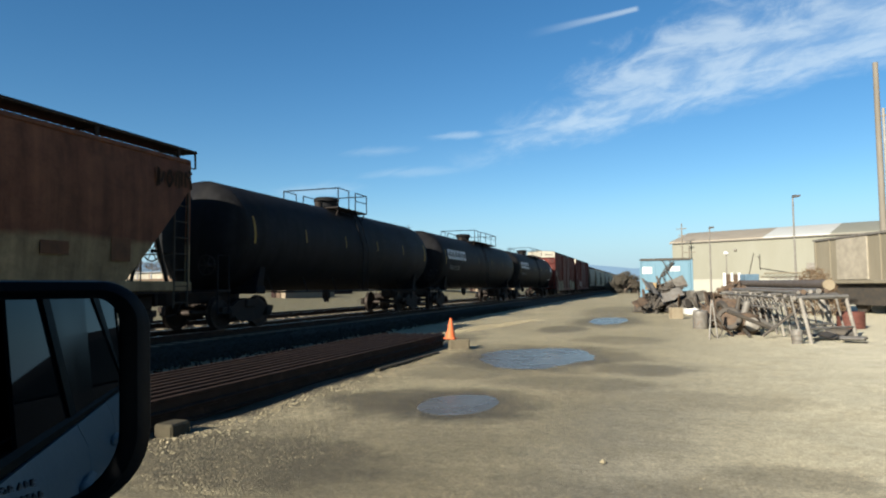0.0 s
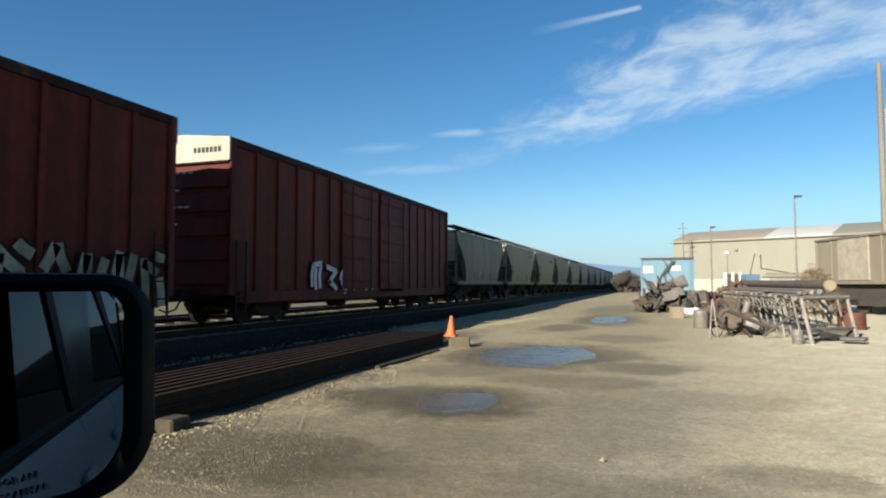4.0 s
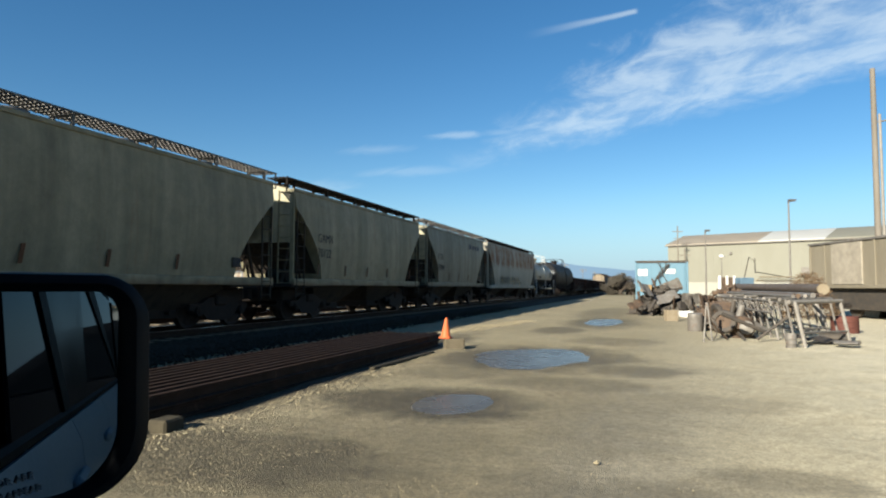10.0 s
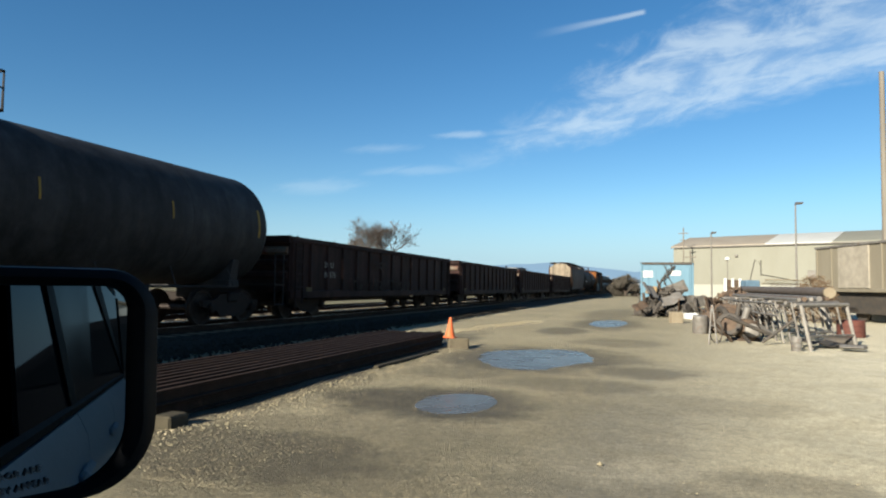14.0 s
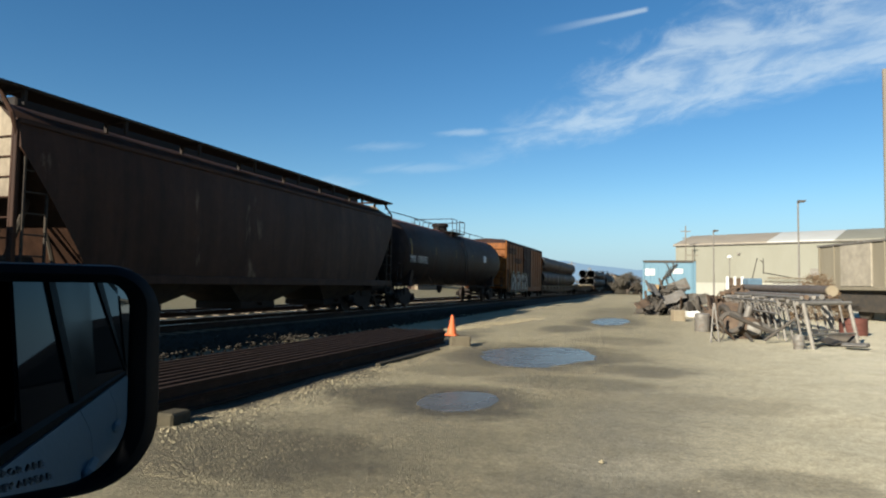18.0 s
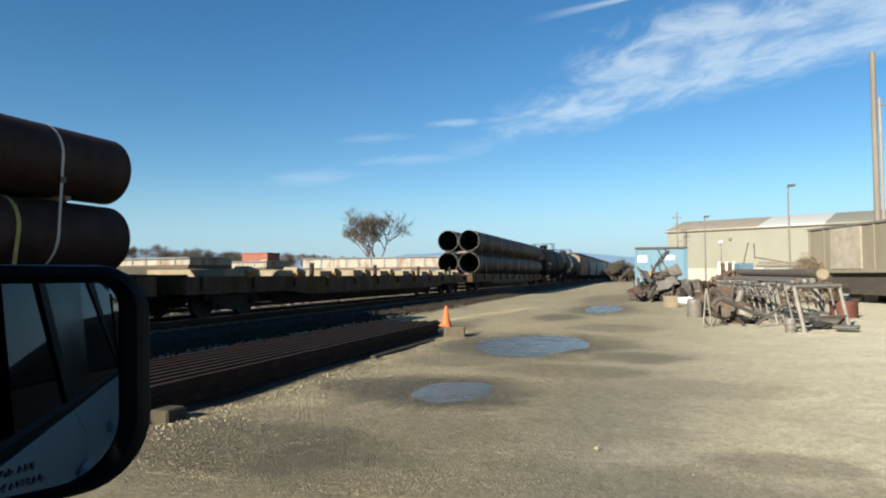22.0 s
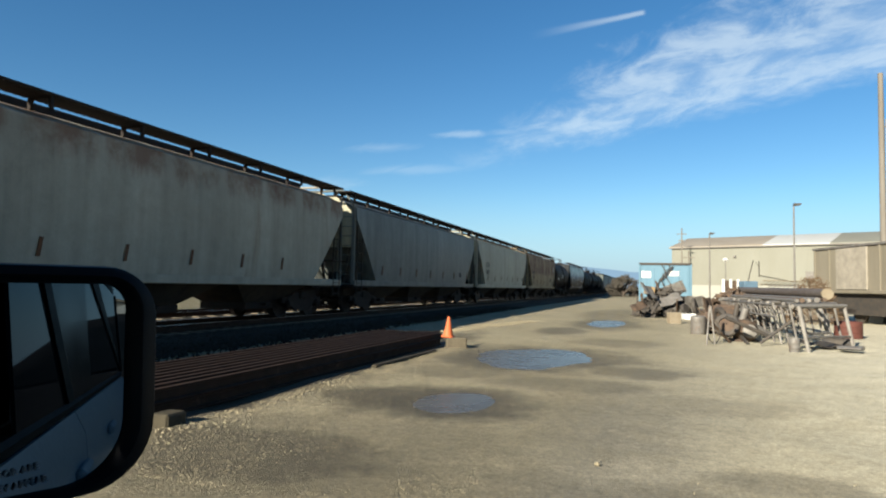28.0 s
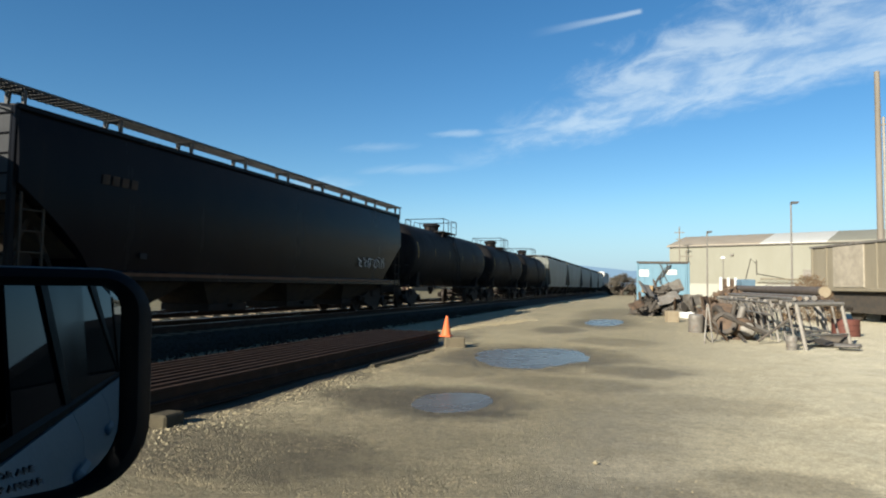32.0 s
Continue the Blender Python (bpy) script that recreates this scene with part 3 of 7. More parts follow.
def covered_hopper(name, label, q, length, paint, eave=4.17, ridge=4.42, sill=1.3, end_z=3.6, slope=1.8, power=0.6, bulge=0.09,
                   bays=2, walk_z=4.5, walk=(0.72, 1.4), walk_paint=None, end_paint=None, hatches="round", frame_out=0.0, hoop=False):
    car = car_at(name, label, "freight car", q)
    w = 3.2
    walk_paint = walk_paint or GRATING
    body = part("body", hopper_body(length, w, sill, eave, ridge, end_z, slope, power, bulge), paint, car)
    # eave rails and sills
    for k in (-1, 1):
        part("roof_rail", Shape().box(*sorted((k * 1.42, k * 1.53)), -0.02, length + 0.02, eave - 0.06, eave + 0.05, 0.02), paint, car)
        part("side_sill", Shape().box(*sorted((k * 1.42, k * 1.56)), -0.05, length + 0.05, sill - 0.16, sill + 0.06, 0.02), paint, car)
    for y0, y1, f in ((-0.12, 1.9, 1), (length - 1.9, length + 0.12, -1)):
        part("end_platform", Shape().box(-1.52, 1.52, y0, y1, sill - 0.22, sill - 0.1, 0.02).box(-0.3, 0.3, y0, y1, 0.72, sill - 0.2, 0.03), STEEL_DARK, car)
    for y, inward in ((0.0, 1), (length, -1)):
        for k in (-1, 1):
            part("corner_post", Shape().box(k * 1.46 - 0.045, k * 1.46 + 0.045, y - 0.045, y + 0.045, sill - 0.15, eave, 0.01), paint, car)
            part("slope_strut", Shape().rod((k * 1.0, y + inward * 0.1, sill - 0.1), (k * 1.0, y + inward * 0.75, end_z - 0.5), 0.05, 6)
                 .rod((k * 1.0, y + inward * 1.3, sill - 0.1), (k * 1.0, y + inward * 0.75, end_z - 0.5), 0.04, 6), SHADED_GRIME, car)
        k = 1 if inward > 0 else -1
        for kk in (1, -1):
            part("side_ladder", side_ladder(y + inward * 0.1, y + inward * 0.55, sill - 0.55, end_z - 0.15, kk * 1.55, 0.38), SHADED_GRIME, car)
        part("end_ladder", ladder_shape(k * 0.95, k * 1.4, sill - 0.2, eave, y - inward * 0.03), paint, car)
        part("grab_rail", Shape().rod((-1.3, y - inward * 0.1, sill + 0.75), (1.3, y - inward * 0.1, sill + 0.75), 0.018, 6), SHADED_GRIME, car)
        if hoop:
            s = Shape()
            pts = [(-1.46, y, eave - 0.3), (-1.46, y - inward * 0.12, eave + 0.1), (-1.05, y - inward * 0.14, walk_z + 0.06), (1.05, y - inward * 0.14, walk_z + 0.06),
                   (1.46, y - inward * 0.12, eave + 0.1), (1.46, y, eave - 0.3)]
            s.tube(pts, 0.04, 6)
            part("roof_hoop", s, paint, car)
        else:
            for kk in (-1, 1):
                part("roof_step", Shape().tube([(kk * 1.4, y - inward * 0.3, walk_z + 0.02), (kk * 1.4, y - inward * 0.32, eave - 0.1), (kk * 1.4, y, eave - 0.12)], 0.025, 6), walk_paint, car)
    # upper end sheets; the cream on them has sunlight put into it
    if end_paint:
        for y, inward in ((0.0, 1), (length, -1)):
            part("end_sheet", Shape().prism([(-1.4, 2.5), (1.4, 2.5), (1.4, eave - 0.06), (0.7, ridge - 0.06), (-0.7, ridge - 0.06), (-1.4, eave - 0.06)], 1, y - 0.012, y + 0.012), end_paint, car)
    for y, inward in ((0.0, 1), (length, -1)):
        part("slope_sheet", Shape().loft([[(-1.35, y + inward * 0.12, end_z - 0.12), (1.35, y + inward * 0.12, end_z - 0.12)], [(-1.35, y + inward * (slope + 0.1), sill + 0.02), (1.35, y + inward * (slope + 0.1), sill + 0.02)]], closed=False), SHADED_GRIME, car)
    # bays
    room = length - 2 * slope + 1.0
    each = room / bays
    for b in range(bays):
        y0 = length / 2 - room / 2 + b * each
        c = y0 + each / 2
        top = [(-1.4, y0 + 0.05, sill), (1.4, y0 + 0.05, sill), (1.4, y0 + each - 0.05, sill), (-1.4, y0 + each - 0.05, sill)]
        low = [(-0.75, c - 0.8, 0.5), (0.75, c - 0.8, 0.5), (0.75, c + 0.8, 0.5), (-0.75, c + 0.8, 0.5)]
        bay = part("hopper_bay", Shape().loft([low, top]), SHADED_GRIME, car, smooth=0)
        part("outlet_gate", Shape().box(-0.8, 0.8, c - 0.85, c + 0.85, 0.3, 0.51, 0.02).rod((0.7, c, 0.45), (0.95, c, 0.45), 0.05, 8), STEEL_DARK, bay)
    # roof
    for k in (-1, 1):
        a, b = sorted((k * walk[0], k * walk[1]))
        running_board(car, length, walk_z, a, b, walk_paint)
    if hatches == "round":
        for k in range(bays * 2):
            y = length * (k + 0.5) / (bays * 2)
            part("roof_hatch", Shape().turn([(0.36, ridge - 0.05), (0.36, ridge + 0.12), (0.4, ridge + 0.13), (0.38, ridge + 0.18), (0.1, ridge + 0.22)], (0, y, 0), 16), walk_paint, car)
    else:
        part("trough_hatch", Shape().box(-0.32, 0.32, 0.8, length - 0.8, ridge - 0.05, ridge + 0.16, 0.03), walk_paint, car)
    for y0, y1 in ((0.4, 3.3), (length - 3.3, length - 0.4)):
        part("brake_rigging", Shape().box(-0.85, 0.85, y0, y1, 0.62, sill - 0.25, 0.05), STEEL_DARK, car)
    brake_wheel(car, 0.2, length + 0.22, 2.1)
    part("air_reservoir", Shape().rod((0.1, 0.75, sill + 0.18), (0.85, 0.75, sill + 0.18), 0.2, 12), STEEL_DARK, car)
    bogie(car, 1.75)
    bogie(car, length - 1.75)
    couplers(car, length, 0.1)
    return car


def tank_car(name, label, q, length, paint, radius=1.57, center=2.63, top_paint=None, band=None, walkway=False, rail_paint=None, strips=True, dome_at=0.5, rail_h=0.62, deck_to=1.22):
    """Tank car; the shell runs from 0 to length, with dished heads."""
    car = car_at(name, label, "tank car", q)
    rail_paint = rail_paint or paint
    n = 40
    dish = 0.75

    def ring(y, r):
        return [(r * math.sin(k * math.tau / n), y, center + r * math.cos(k * math.tau / n)) for k in range(n)]
    prof = []
    for k in range(9):
        a = k / 8 * math.pi / 2
        prof.append((dish * (1 - math.sin(a)) if k < 8 else 0.0, 0))
    heads = [(dish - dish * math.cos(a), radius * math.sin(a)) for a in [max(0.03, k / 8 * math.pi / 2) for k in range(9)]]
    stations = [(y, r) for y, r in heads]
    mids = [dish + (length - 2 * dish) * k / 6 for k in range(1, 6)]
    stations += [(y, radius) for y in mids]
    stations += [(length - y, r) for y, r in reversed(heads)]
    shell = part("tank_shell", Shape().loft([ring(y, r) for y, r in stations]), paint, car)
    # weld seams
    for y in [dish] + mids[::2] + [length - dish]:
        part("weld_seam", Shape().loft([ring(y - 0.025, radius + 0.002), ring(y - 0.01, radius + 0.005), ring(y + 0.01, radius + 0.005), ring(y + 0.025, radius + 0.002)], caps=False), paint, shell)
    if top_paint:
        arc = [-0.55 + 1.1 * k / 12 for k in range(13)]
        rows = [[((radius + 0.006) * math.sin(a), y, center + (radius + 0.006) * math.cos(a)) for a in arc] for y in (dish, length - dish)]
        part("roof_coat", Shape().loft(rows, closed=False), top_paint, shell, "rust-red top of the shell")
    if band:
        arc = [math.pi * (0.63 + 0.74 * k / 24) for k in range(25)]
        rows = [[((radius + 0.006) * math.sin(a), y, center + (radius + 0.006) * math.cos(a)) for a in arc] for y in (0.45, length - 0.45)]
        part("lower_coat", Shape().loft(rows, closed=False), band, shell, "black-painted belly of the tank")
    # end platforms, stub sills, saddles
    for y, f in ((-0.5, 1), (length + 0.5, -1)):
        y0, y1 = sorted((y, y + f * 2.6))
        part("stub_sill", Shape().box(-0.28, 0.28, y0, y1, 0.72, 1.06, 0.03), STEEL_DARK, car)
        y0, y1 = sorted((y, y + f * 0.55))
        part("end_platform", Shape().box(-1.5, 1.5, y0, y1, 1.05, 1.11, 0.01), STEEL_DARK, car)
        for k in (-1, 1):
            s = Shape()
            s.tube([(k * 1.46, y + f * 0.04, 1.1), (k * 1.46, y + f * 0.04, 2.0), (k * 1.46, y + f * 0.5, 2.0), (k * 1.46, y + f * 0.5, 1.1)], 0.022, 6)
            s.tube([(k * 1.46, y + f * 0.04, 1.1), (k * 1.46, y + f * 0.04, 0.45)], 0.02, 6)
            s.rod((k * 1.46, y + f * 0.04, 0.5), (k * 1.46, y + f * 0.5, 0.5), 0.02, 6)
            s.tube([(k * 1.46, y + f * 0.5, 1.1), (k * 1.46, y + f * 0.5, 0.5)], 0.02, 6)
            part("end_handrail", s, rail_paint, car)
        c = y + f * 2.2
        s = Shape()
        s.box(-1.3, 1.3, c - 0.22, c + 0.22, 0.98, 1.2, 0.02)
        s.loft([[(-1.25, c - 0.18, 1.1), (1.25, c - 0.18, 1.1), (1.25, c + 0.18, 1.1), (-1.25, c + 0.18, 1.1)],
                [(-1.35, c - 0.12, 1.75), (1.35, c - 0.12, 1.75), (1.35, c + 0.12, 1.75), (-1.35, c + 0.12, 1.75)]])
        part("saddle", s, band or paint, car)
    # low handrail along the shell
    for k in (-1, 1):
        s = Shape()
        s.rod((k * 1.5, 2.0, 1.02), (k * 1.5, length - 2.0, 1.02), 0.022, 6)
        m = max(3, int(length / 2.4))
        for j in range(m + 1):
            y = 2.0 + (length - 4.0) * j / m
            s.tube([(k * 1.5, y, 1.02), (k * 1.3, y, center - radius * 0.72)], 0.016, 5)
        part("side_handrail", s, rail_paint, car)
    # dome, platform and rails
    c = length * dome_at
    top = center + radius
    part("manway", Shape().turn([(0.42, top - 0.1), (0.42, top + 0.28), (0.5, top + 0.3), (0.5, top + 0.4), (0.42, top + 0.46), (0.1, top + 0.5)], (0, c, 0), 20), paint, car)
    part("safety_valve", Shape().rod((0.0, c + 0.75, top - 0.05), (0.0, c + 0.75, top + 0.3), 0.09, 10).rod((0.0, c + 0.75, top + 0.3), (0.0, c + 0.75, top + 0.38), 0.13, 10), STEEL_DARK, car)
    part("valve_cover", Shape().rod((0.1, c - 0.8, top - 0.05), (0.1, c - 0.8, top + 0.2), 0.16, 12), STEEL_DARK, car)
    for k in (-1, 1):
        deck = part("dome_platform", Shape().box(min(k * 0.6, k * 1.16), max(k * 0.6, k * 1.16), c - 1.25, c + deck_to + 0.03, top - 0.12, top - 0.07, 0.01), STEEL_DARK, car)
        for y in (c - 1.1, c + 1.1):
            part("bracket", Shape().rod((k * 1.1, y, top - 0.1), (k * 1.0, y, top - 0.42), 0.03, 6), STEEL_DARK, deck)
    for k in (-1, 1):
        s = Shape()
        s.tube([(k * 1.15, c - 1.22, top - 0.08), (k * 1.15, c - 1.22, top + rail_h), (k * 1.15, c - 0.35, top + rail_h), (k * 1.15, c - 0.35, top - 0.08)], 0.024, 6)
        part("dome_rail", s, rail_paint, car)
        s = Shape()
        s.tube([(k * 1.15, c + 0.2, top - 0.08), (k * 1.15, c + 0.2, top + rail_h), (k * 1.15, c + deck_to, top + rail_h), (k * 1.15, c + deck_to, top - 0.08)], 0.024, 6)
        s.rod((k * 1.15, c + 0.2, top + rail_h * 0.5), (k * 1.15, c + deck_to, top + rail_h * 0.5), 0.018, 6)
        for j in range(1, int(deck_to / 1.3)):
            y = c + 0.2 + (deck_to - 0.2) * j / int(deck_to / 1.3)
            s.rod((k * 1.15, y, top - 0.08), (k * 1.15, y, top + rail_h), 0.02, 6)
        part("dome_rail", s, rail_paint, car)
    for y in (c - 1.22, c + deck_to):
        part("dome_rail", Shape().tube([(-1.15, y, top + rail_h), (1.15, y, top + rail_h)], 0.022, 6), rail_paint, car)
    # ladder on the side by the dome
    for k in (-1, 1):
        s = Shape()
        for y in (c - 0.22, c + 0.22):
            s.tube([(k * (radius + 0.1), y, 1.0), (k * (radius + 0.12), y, center), (k * radius * 0.88, y, center + radius * 0.66), (k * 1.1, y, top - 0.1)], 0.02, 5)
        for j in range(9):
            z = 1.05 + j * (top - 1.2) / 8.5
            dx = radius + 0.12 if z < center + 0.3 else max(1.1, math.sqrt(max(0.1, radius ** 2 - (z - center) ** 2)) + 0.06)
            s.rod((k * dx, c - 0.22, z), (k * dx, c + 0.22, z), 0.014, 5)
        part("side_ladder", s, rail_paint, car)
    if walkway:
        s = Shape()
        for a, b in ((1.0, c - 1.6), (c + 1.6, length - 1.0)):
            s.rod((0.35, a, top + 0.27), (0.35, b, top + 0.27), 0.024, 6)
            m = max(2, int((b - a) / 2.6))
            for j in range(m + 1):
                y = a + (b - a) * j / m
                s.rod((0.35, y, top - 0.05), (0.35, y, top + 0.27), 0.02, 6)
        part("top_handrail", s, rail_paint, car)
    part("outlet_valve", Shape().rod((0, c, center - radius + 0.05), (0, c, 0.72), 0.16, 12).rod((0, c, 0.72), (0, c, 0.6), 0.1, 10), STEEL_DARK, car)
    if strips:
        for j in range(6):
            y = 1.0 + (length - 2.0) * j / 5
            a0 = math.pi / 2 - 0.1
            tall = 0.25 if j in (0, 5) else 0.13
            arc = [a0 - tall + 2 * tall * i / 8 for i in range(9)]
            rows = [[((radius + 0.008) * math.sin(a), yy, center + (radius + 0.008) * math.cos(a)) for a in arc] for yy in ((y - 0.045, y + 0.045) if j in (0, 5) else (y - 0.025, y + 0.025))]
            part("reflective_strip", Shape().loft(rows, closed=False), WORN_YELLOW, shell, "dull yellow reflective strip")
    brake_wheel(car, 1.1, -0.45, 1.75)
    bogie(car, 1.45)
    bogie(car, length - 1.45)
    couplers(car, length, 0.55)
    return car


def boxcar(name, label, q, length, paint, top=4.95, end_top=None, door_paint=None, doors=((0.5, 3.2),), roof_paint=None, posts=18):
    car = car_at(name, label, "boxcar", q)
    w = 1.58
    z0 = 0.84
    part("body", Shape().box(-w + 0.06, w - 0.06, 0.05, length - 0.05, z0, top - 0.18), paint, car)
    roof = [(-w, top - 0.3), (-w, top - 0.1), (-w + 0.2, top - 0.03), (0, top + 0.06), (w - 0.2, top - 0.03), (w, top - 0.1), (w, top - 0.3)]
    part("roof", Shape().prism(roof, 1, 0.0, length), roof_paint or paint, car)
    for k in range(13):
        y = length * (k + 0.5) / 13
        part("roof_rib", Shape().prism([(-w + 0.3, top - 0.04), (0, top + 0.03), (w - 0.3, top - 0.04), (w - 0.3, top - 0.01), (0, top + 0.075), (-w + 0.3, top - 0.01)], 1, y - 0.05, y + 0.05), roof_paint or paint, car)
    for k in (-1, 1):
        a, b = sorted((k * (w - 0.1), k * (w + 0.02)))
        part("side_sill", Shape().box(a, b, 0.4, length - 0.4, z0 - 0.22, z0 + 0.12, 0.02), paint, car)
        spans = [(length * f - d / 2, length * f + d / 2) for f, d in doors]
        for j in range(posts):
            y = 0.12 + (length - 0.24) * j / (posts - 1)
            if any(s0 - 0.1 < y < s1 + 0.1 for s0, s1 in spans):
                continue
            a, b = sorted((k * (w - 0.1), k * (w - 0.005)))
            part("side_post", Shape().box(a, b, y - 0.07, y + 0.07, z0 + 0.1, top - 0.28, 0.02), paint, car)
        for s0, s1 in spans:
            a, b = sorted((k * (w - 0.1), k * (w + 0.03)))
            door = part("door", Shape().box(a, b, s0, s1, z0 + 0.12, top - 0.32, 0.02), door_paint or paint, car)
            for j in range(5):
                z = z0 + 0.4 + (top - z0 - 1.1) * j / 4
                aa, bb = sorted((k * (w + 0.02), k * (w + 0.06)))
                part("door_rib", Shape().box(aa, bb, s0 + 0.15, s1 - 0.15, z, z + 0.14, 0.02), door_paint or paint, door)
            rod = Shape()
            for y in (s0 + 0.7, s1 - 0.7):
                rod.rod((k * (w + 0.085), y, z0 + 0.05), (k * (w + 0.085), y, top - 0.4), 0.022, 6)
            part("lock_rod", rod, STEEL_DARK, door)
            aa, bb = sorted((k * (w - 0.02), k * (w + 0.08)))
            part("door_track", Shape().box(aa, bb, s0 - 0.4, s1 + 2.6, z0 + 0.02, z0 + 0.09), paint, car)
    for y, f in ((0.0, 1), (length, -1)):
        for j in range(6):
            z = z0 + 0.25 + (top - z0 - 1.05) * j / 5
            y0, y1 = sorted((y, y + f * 0.08))
            part("end_rib", Shape().prism([(y + f * 0.06, z + 0.03), (y - f * 0.05, z + 0.05), (y - f * 0.05, z + 0.1), (y + f * 0.005, z + 0.5), (y + f * 0.06, z + 0.52)], 0, -w + 0.1, w - 0.1), paint, car)
        for k in (-1, 1):
            y0, y1 = sorted((y - f * 0.03, y + f * 0.14))
            part("corner_post", Shape().box(k * w - 0.07, k * w + 0.012, y0, y1, z0, top - 0.12, 0.015) if k > 0 else Shape().box(k * w - 0.012, k * w + 0.07, y0, y1, z0, top - 0.12, 0.015), paint, car)
        if end_top:
            part("end_panel", Shape().prism([(-w + 0.02, top - 0.72), (w - 0.02, top - 0.72), (w - 0.02, top - 0.09), (0, top + 0.05), (-w + 0.02, top - 0.09)], 1, y - 0.09 if f > 0 else y - 0.02, y + 0.02 if f > 0 else y + 0.09), end_top, car, "white painted clearance panel")
        k = f
        part("end_ladder", ladder_shape(-1.5, -1.08, z0 - 0.3, 2.4, y - f * 0.1), STEEL_DARK, car)
        part("side_ladder", side_ladder(y + f * 0.2, y + f * 0.62, z0 - 0.55, 2.3, 1.62, 0.4), STEEL_DARK, car)
    part("centre_sill", Shape().box(-0.3, 0.3, -0.3, length + 0.3, 0.72, 1.04, 0.02), STEEL_DARK, car)
    part("brake_rigging", Shape().box(-0.75, 0.75, 4.2, length - 4.2, 0.5, 0.74, 0.04).rod((0.5, length * 0.4, 0.55), (0.5, length * 0.4 + 1.0, 0.55), 0.2, 12), STEEL_DARK, car)
    brake_wheel(car, 0.3, length + 0.2, 2.2)
    bogie(car, 2.6)
    bogie(car, length - 2.6)
    couplers(car, length, 0.45)
    return car


def gondola(name, label, q, length, top=2.58, load=False):
    car = car_at(name, label, "gondola car", q)
    w, z0 = 1.56, 0.86
    for k in (-1, 1):
        a, b = sorted((k * (w - 0.1), k * (w - 0.05)))
        part("side_wall", Shape().box(a, b, 0.05, length - 0.05, z0, top - 0.05), GONDOLA, car)
        a, b = sorted((k * (w - 0.14), k * (w + 0.03)))
        part("top_chord", Shape().box(a, b, 0.0, length, top - 0.16, top, 0.02), GONDOLA, car)
        part("side_sill", Shape().box(a, b, 0.0, length, z0 - 0.2, z0 + 0.05, 0.02), GONDOLA, car)
        n = 15
        for j in range(n):
            y = 0.15 + (length - 0.3) * j / (n - 1)
            a, b = sorted((k * (w - 0.06), k * (w + 0.02)))
            part("side_post", Shape().prism([(a, y - 0.12), (b, y - 0.07), (b, y + 0.07), (a, y + 0.12)] if k > 0 else [(b, y - 0.12), (a, y - 0.07), (a, y + 0.07), (b, y + 0.12)], 2, z0 + 0.04, top - 0.15), GONDOLA, car)
    part("floor", Shape().box(-w + 0.1, w - 0.1, 0.05, length - 0.05, z0, z0 + 0.08), GONDOLA, car)
    for y, f in ((0.0, 1), (length, -1)):
        y0, y1 = sorted((y, y + f * 0.06))
        wall = part("end_wall", Shape().box(-w + 0.05, w - 0.05, y0, y1, z0, top - 0.04), GONDOLA, car)
        for z in (1.25, 1.62, 2.0):
            part("end_rib", Shape().prism([(y + f * 0.02, z), (y - f * 0.1, z + 0.08), (y - f * 0.1, z + 0.2), (y + f * 0.02, z + 0.28)], 0, -w + 0.1, w - 0.1), OLD_TAN if z > 1.9 else GONDOLA, wall)
        y0, y1 = sorted((y - f * 0.12, y + f * 0.08))
        part("end_chord", Shape().box(-w, w, y0, y1, top - 0.2, top + 0.02, 0.02), GONDOLA, wall)
        part("side_ladder", side_ladder(y + f * 0.2, y + f * 0.62, 0.5, top - 0.2, 1.62, 0.4), GONDOLA, car)
        y0, y1 = sorted((y + f * 0.9, y + f * 1.25))
        part("notice", Shape().box(1.585, 1.595, y0, y1, 0.88, 1.02), OLD_YELLOW, car, "small dull yellow plate")
    if load:
        rnd = random.Random(int(q))
        s = Shape()
        for _ in range(420):
            y, x = rnd.uniform(0.4, length - 0.4), rnd.uniform(-1.3, 1.3)
            z = top - 0.18 + rnd.uniform(-0.15, 0.12)
            d = Vector((rnd.uniform(-1, 1), rnd.uniform(-1, 1), rnd.uniform(-0.3, 0.3))).normalized() * rnd.uniform(0.1, 0.3)
            s.rod(Vector((x, y, z)) - d, Vector((x, y, z)) + d, rnd.uniform(0.02, 0.07), 5)
        tagged(part("scrap_load", s, GONDOLA, car, "rusty scrap heaped to the brim"), kind="stuff")
        part("load_bed", Shape().box(-w + 0.12, w - 0.12, 0.1, length - 0.1, z0 + 0.1, top - 0.22), GONDOLA, car)
    part("centre_sill", Shape().box(-0.3, 0.3, -0.3, length + 0.3, 0.62, 0.9, 0.02), STEEL_DARK, car)
    part("brake_rigging", Shape().box(-0.7, 0.7, 3.6, length - 3.6, 0.5, 0.72, 0.04), STEEL_DARK, car)
    bogie(car, 1.9)
    bogie(car, length - 1.9)
    couplers(car, length, 0.4)
    return car


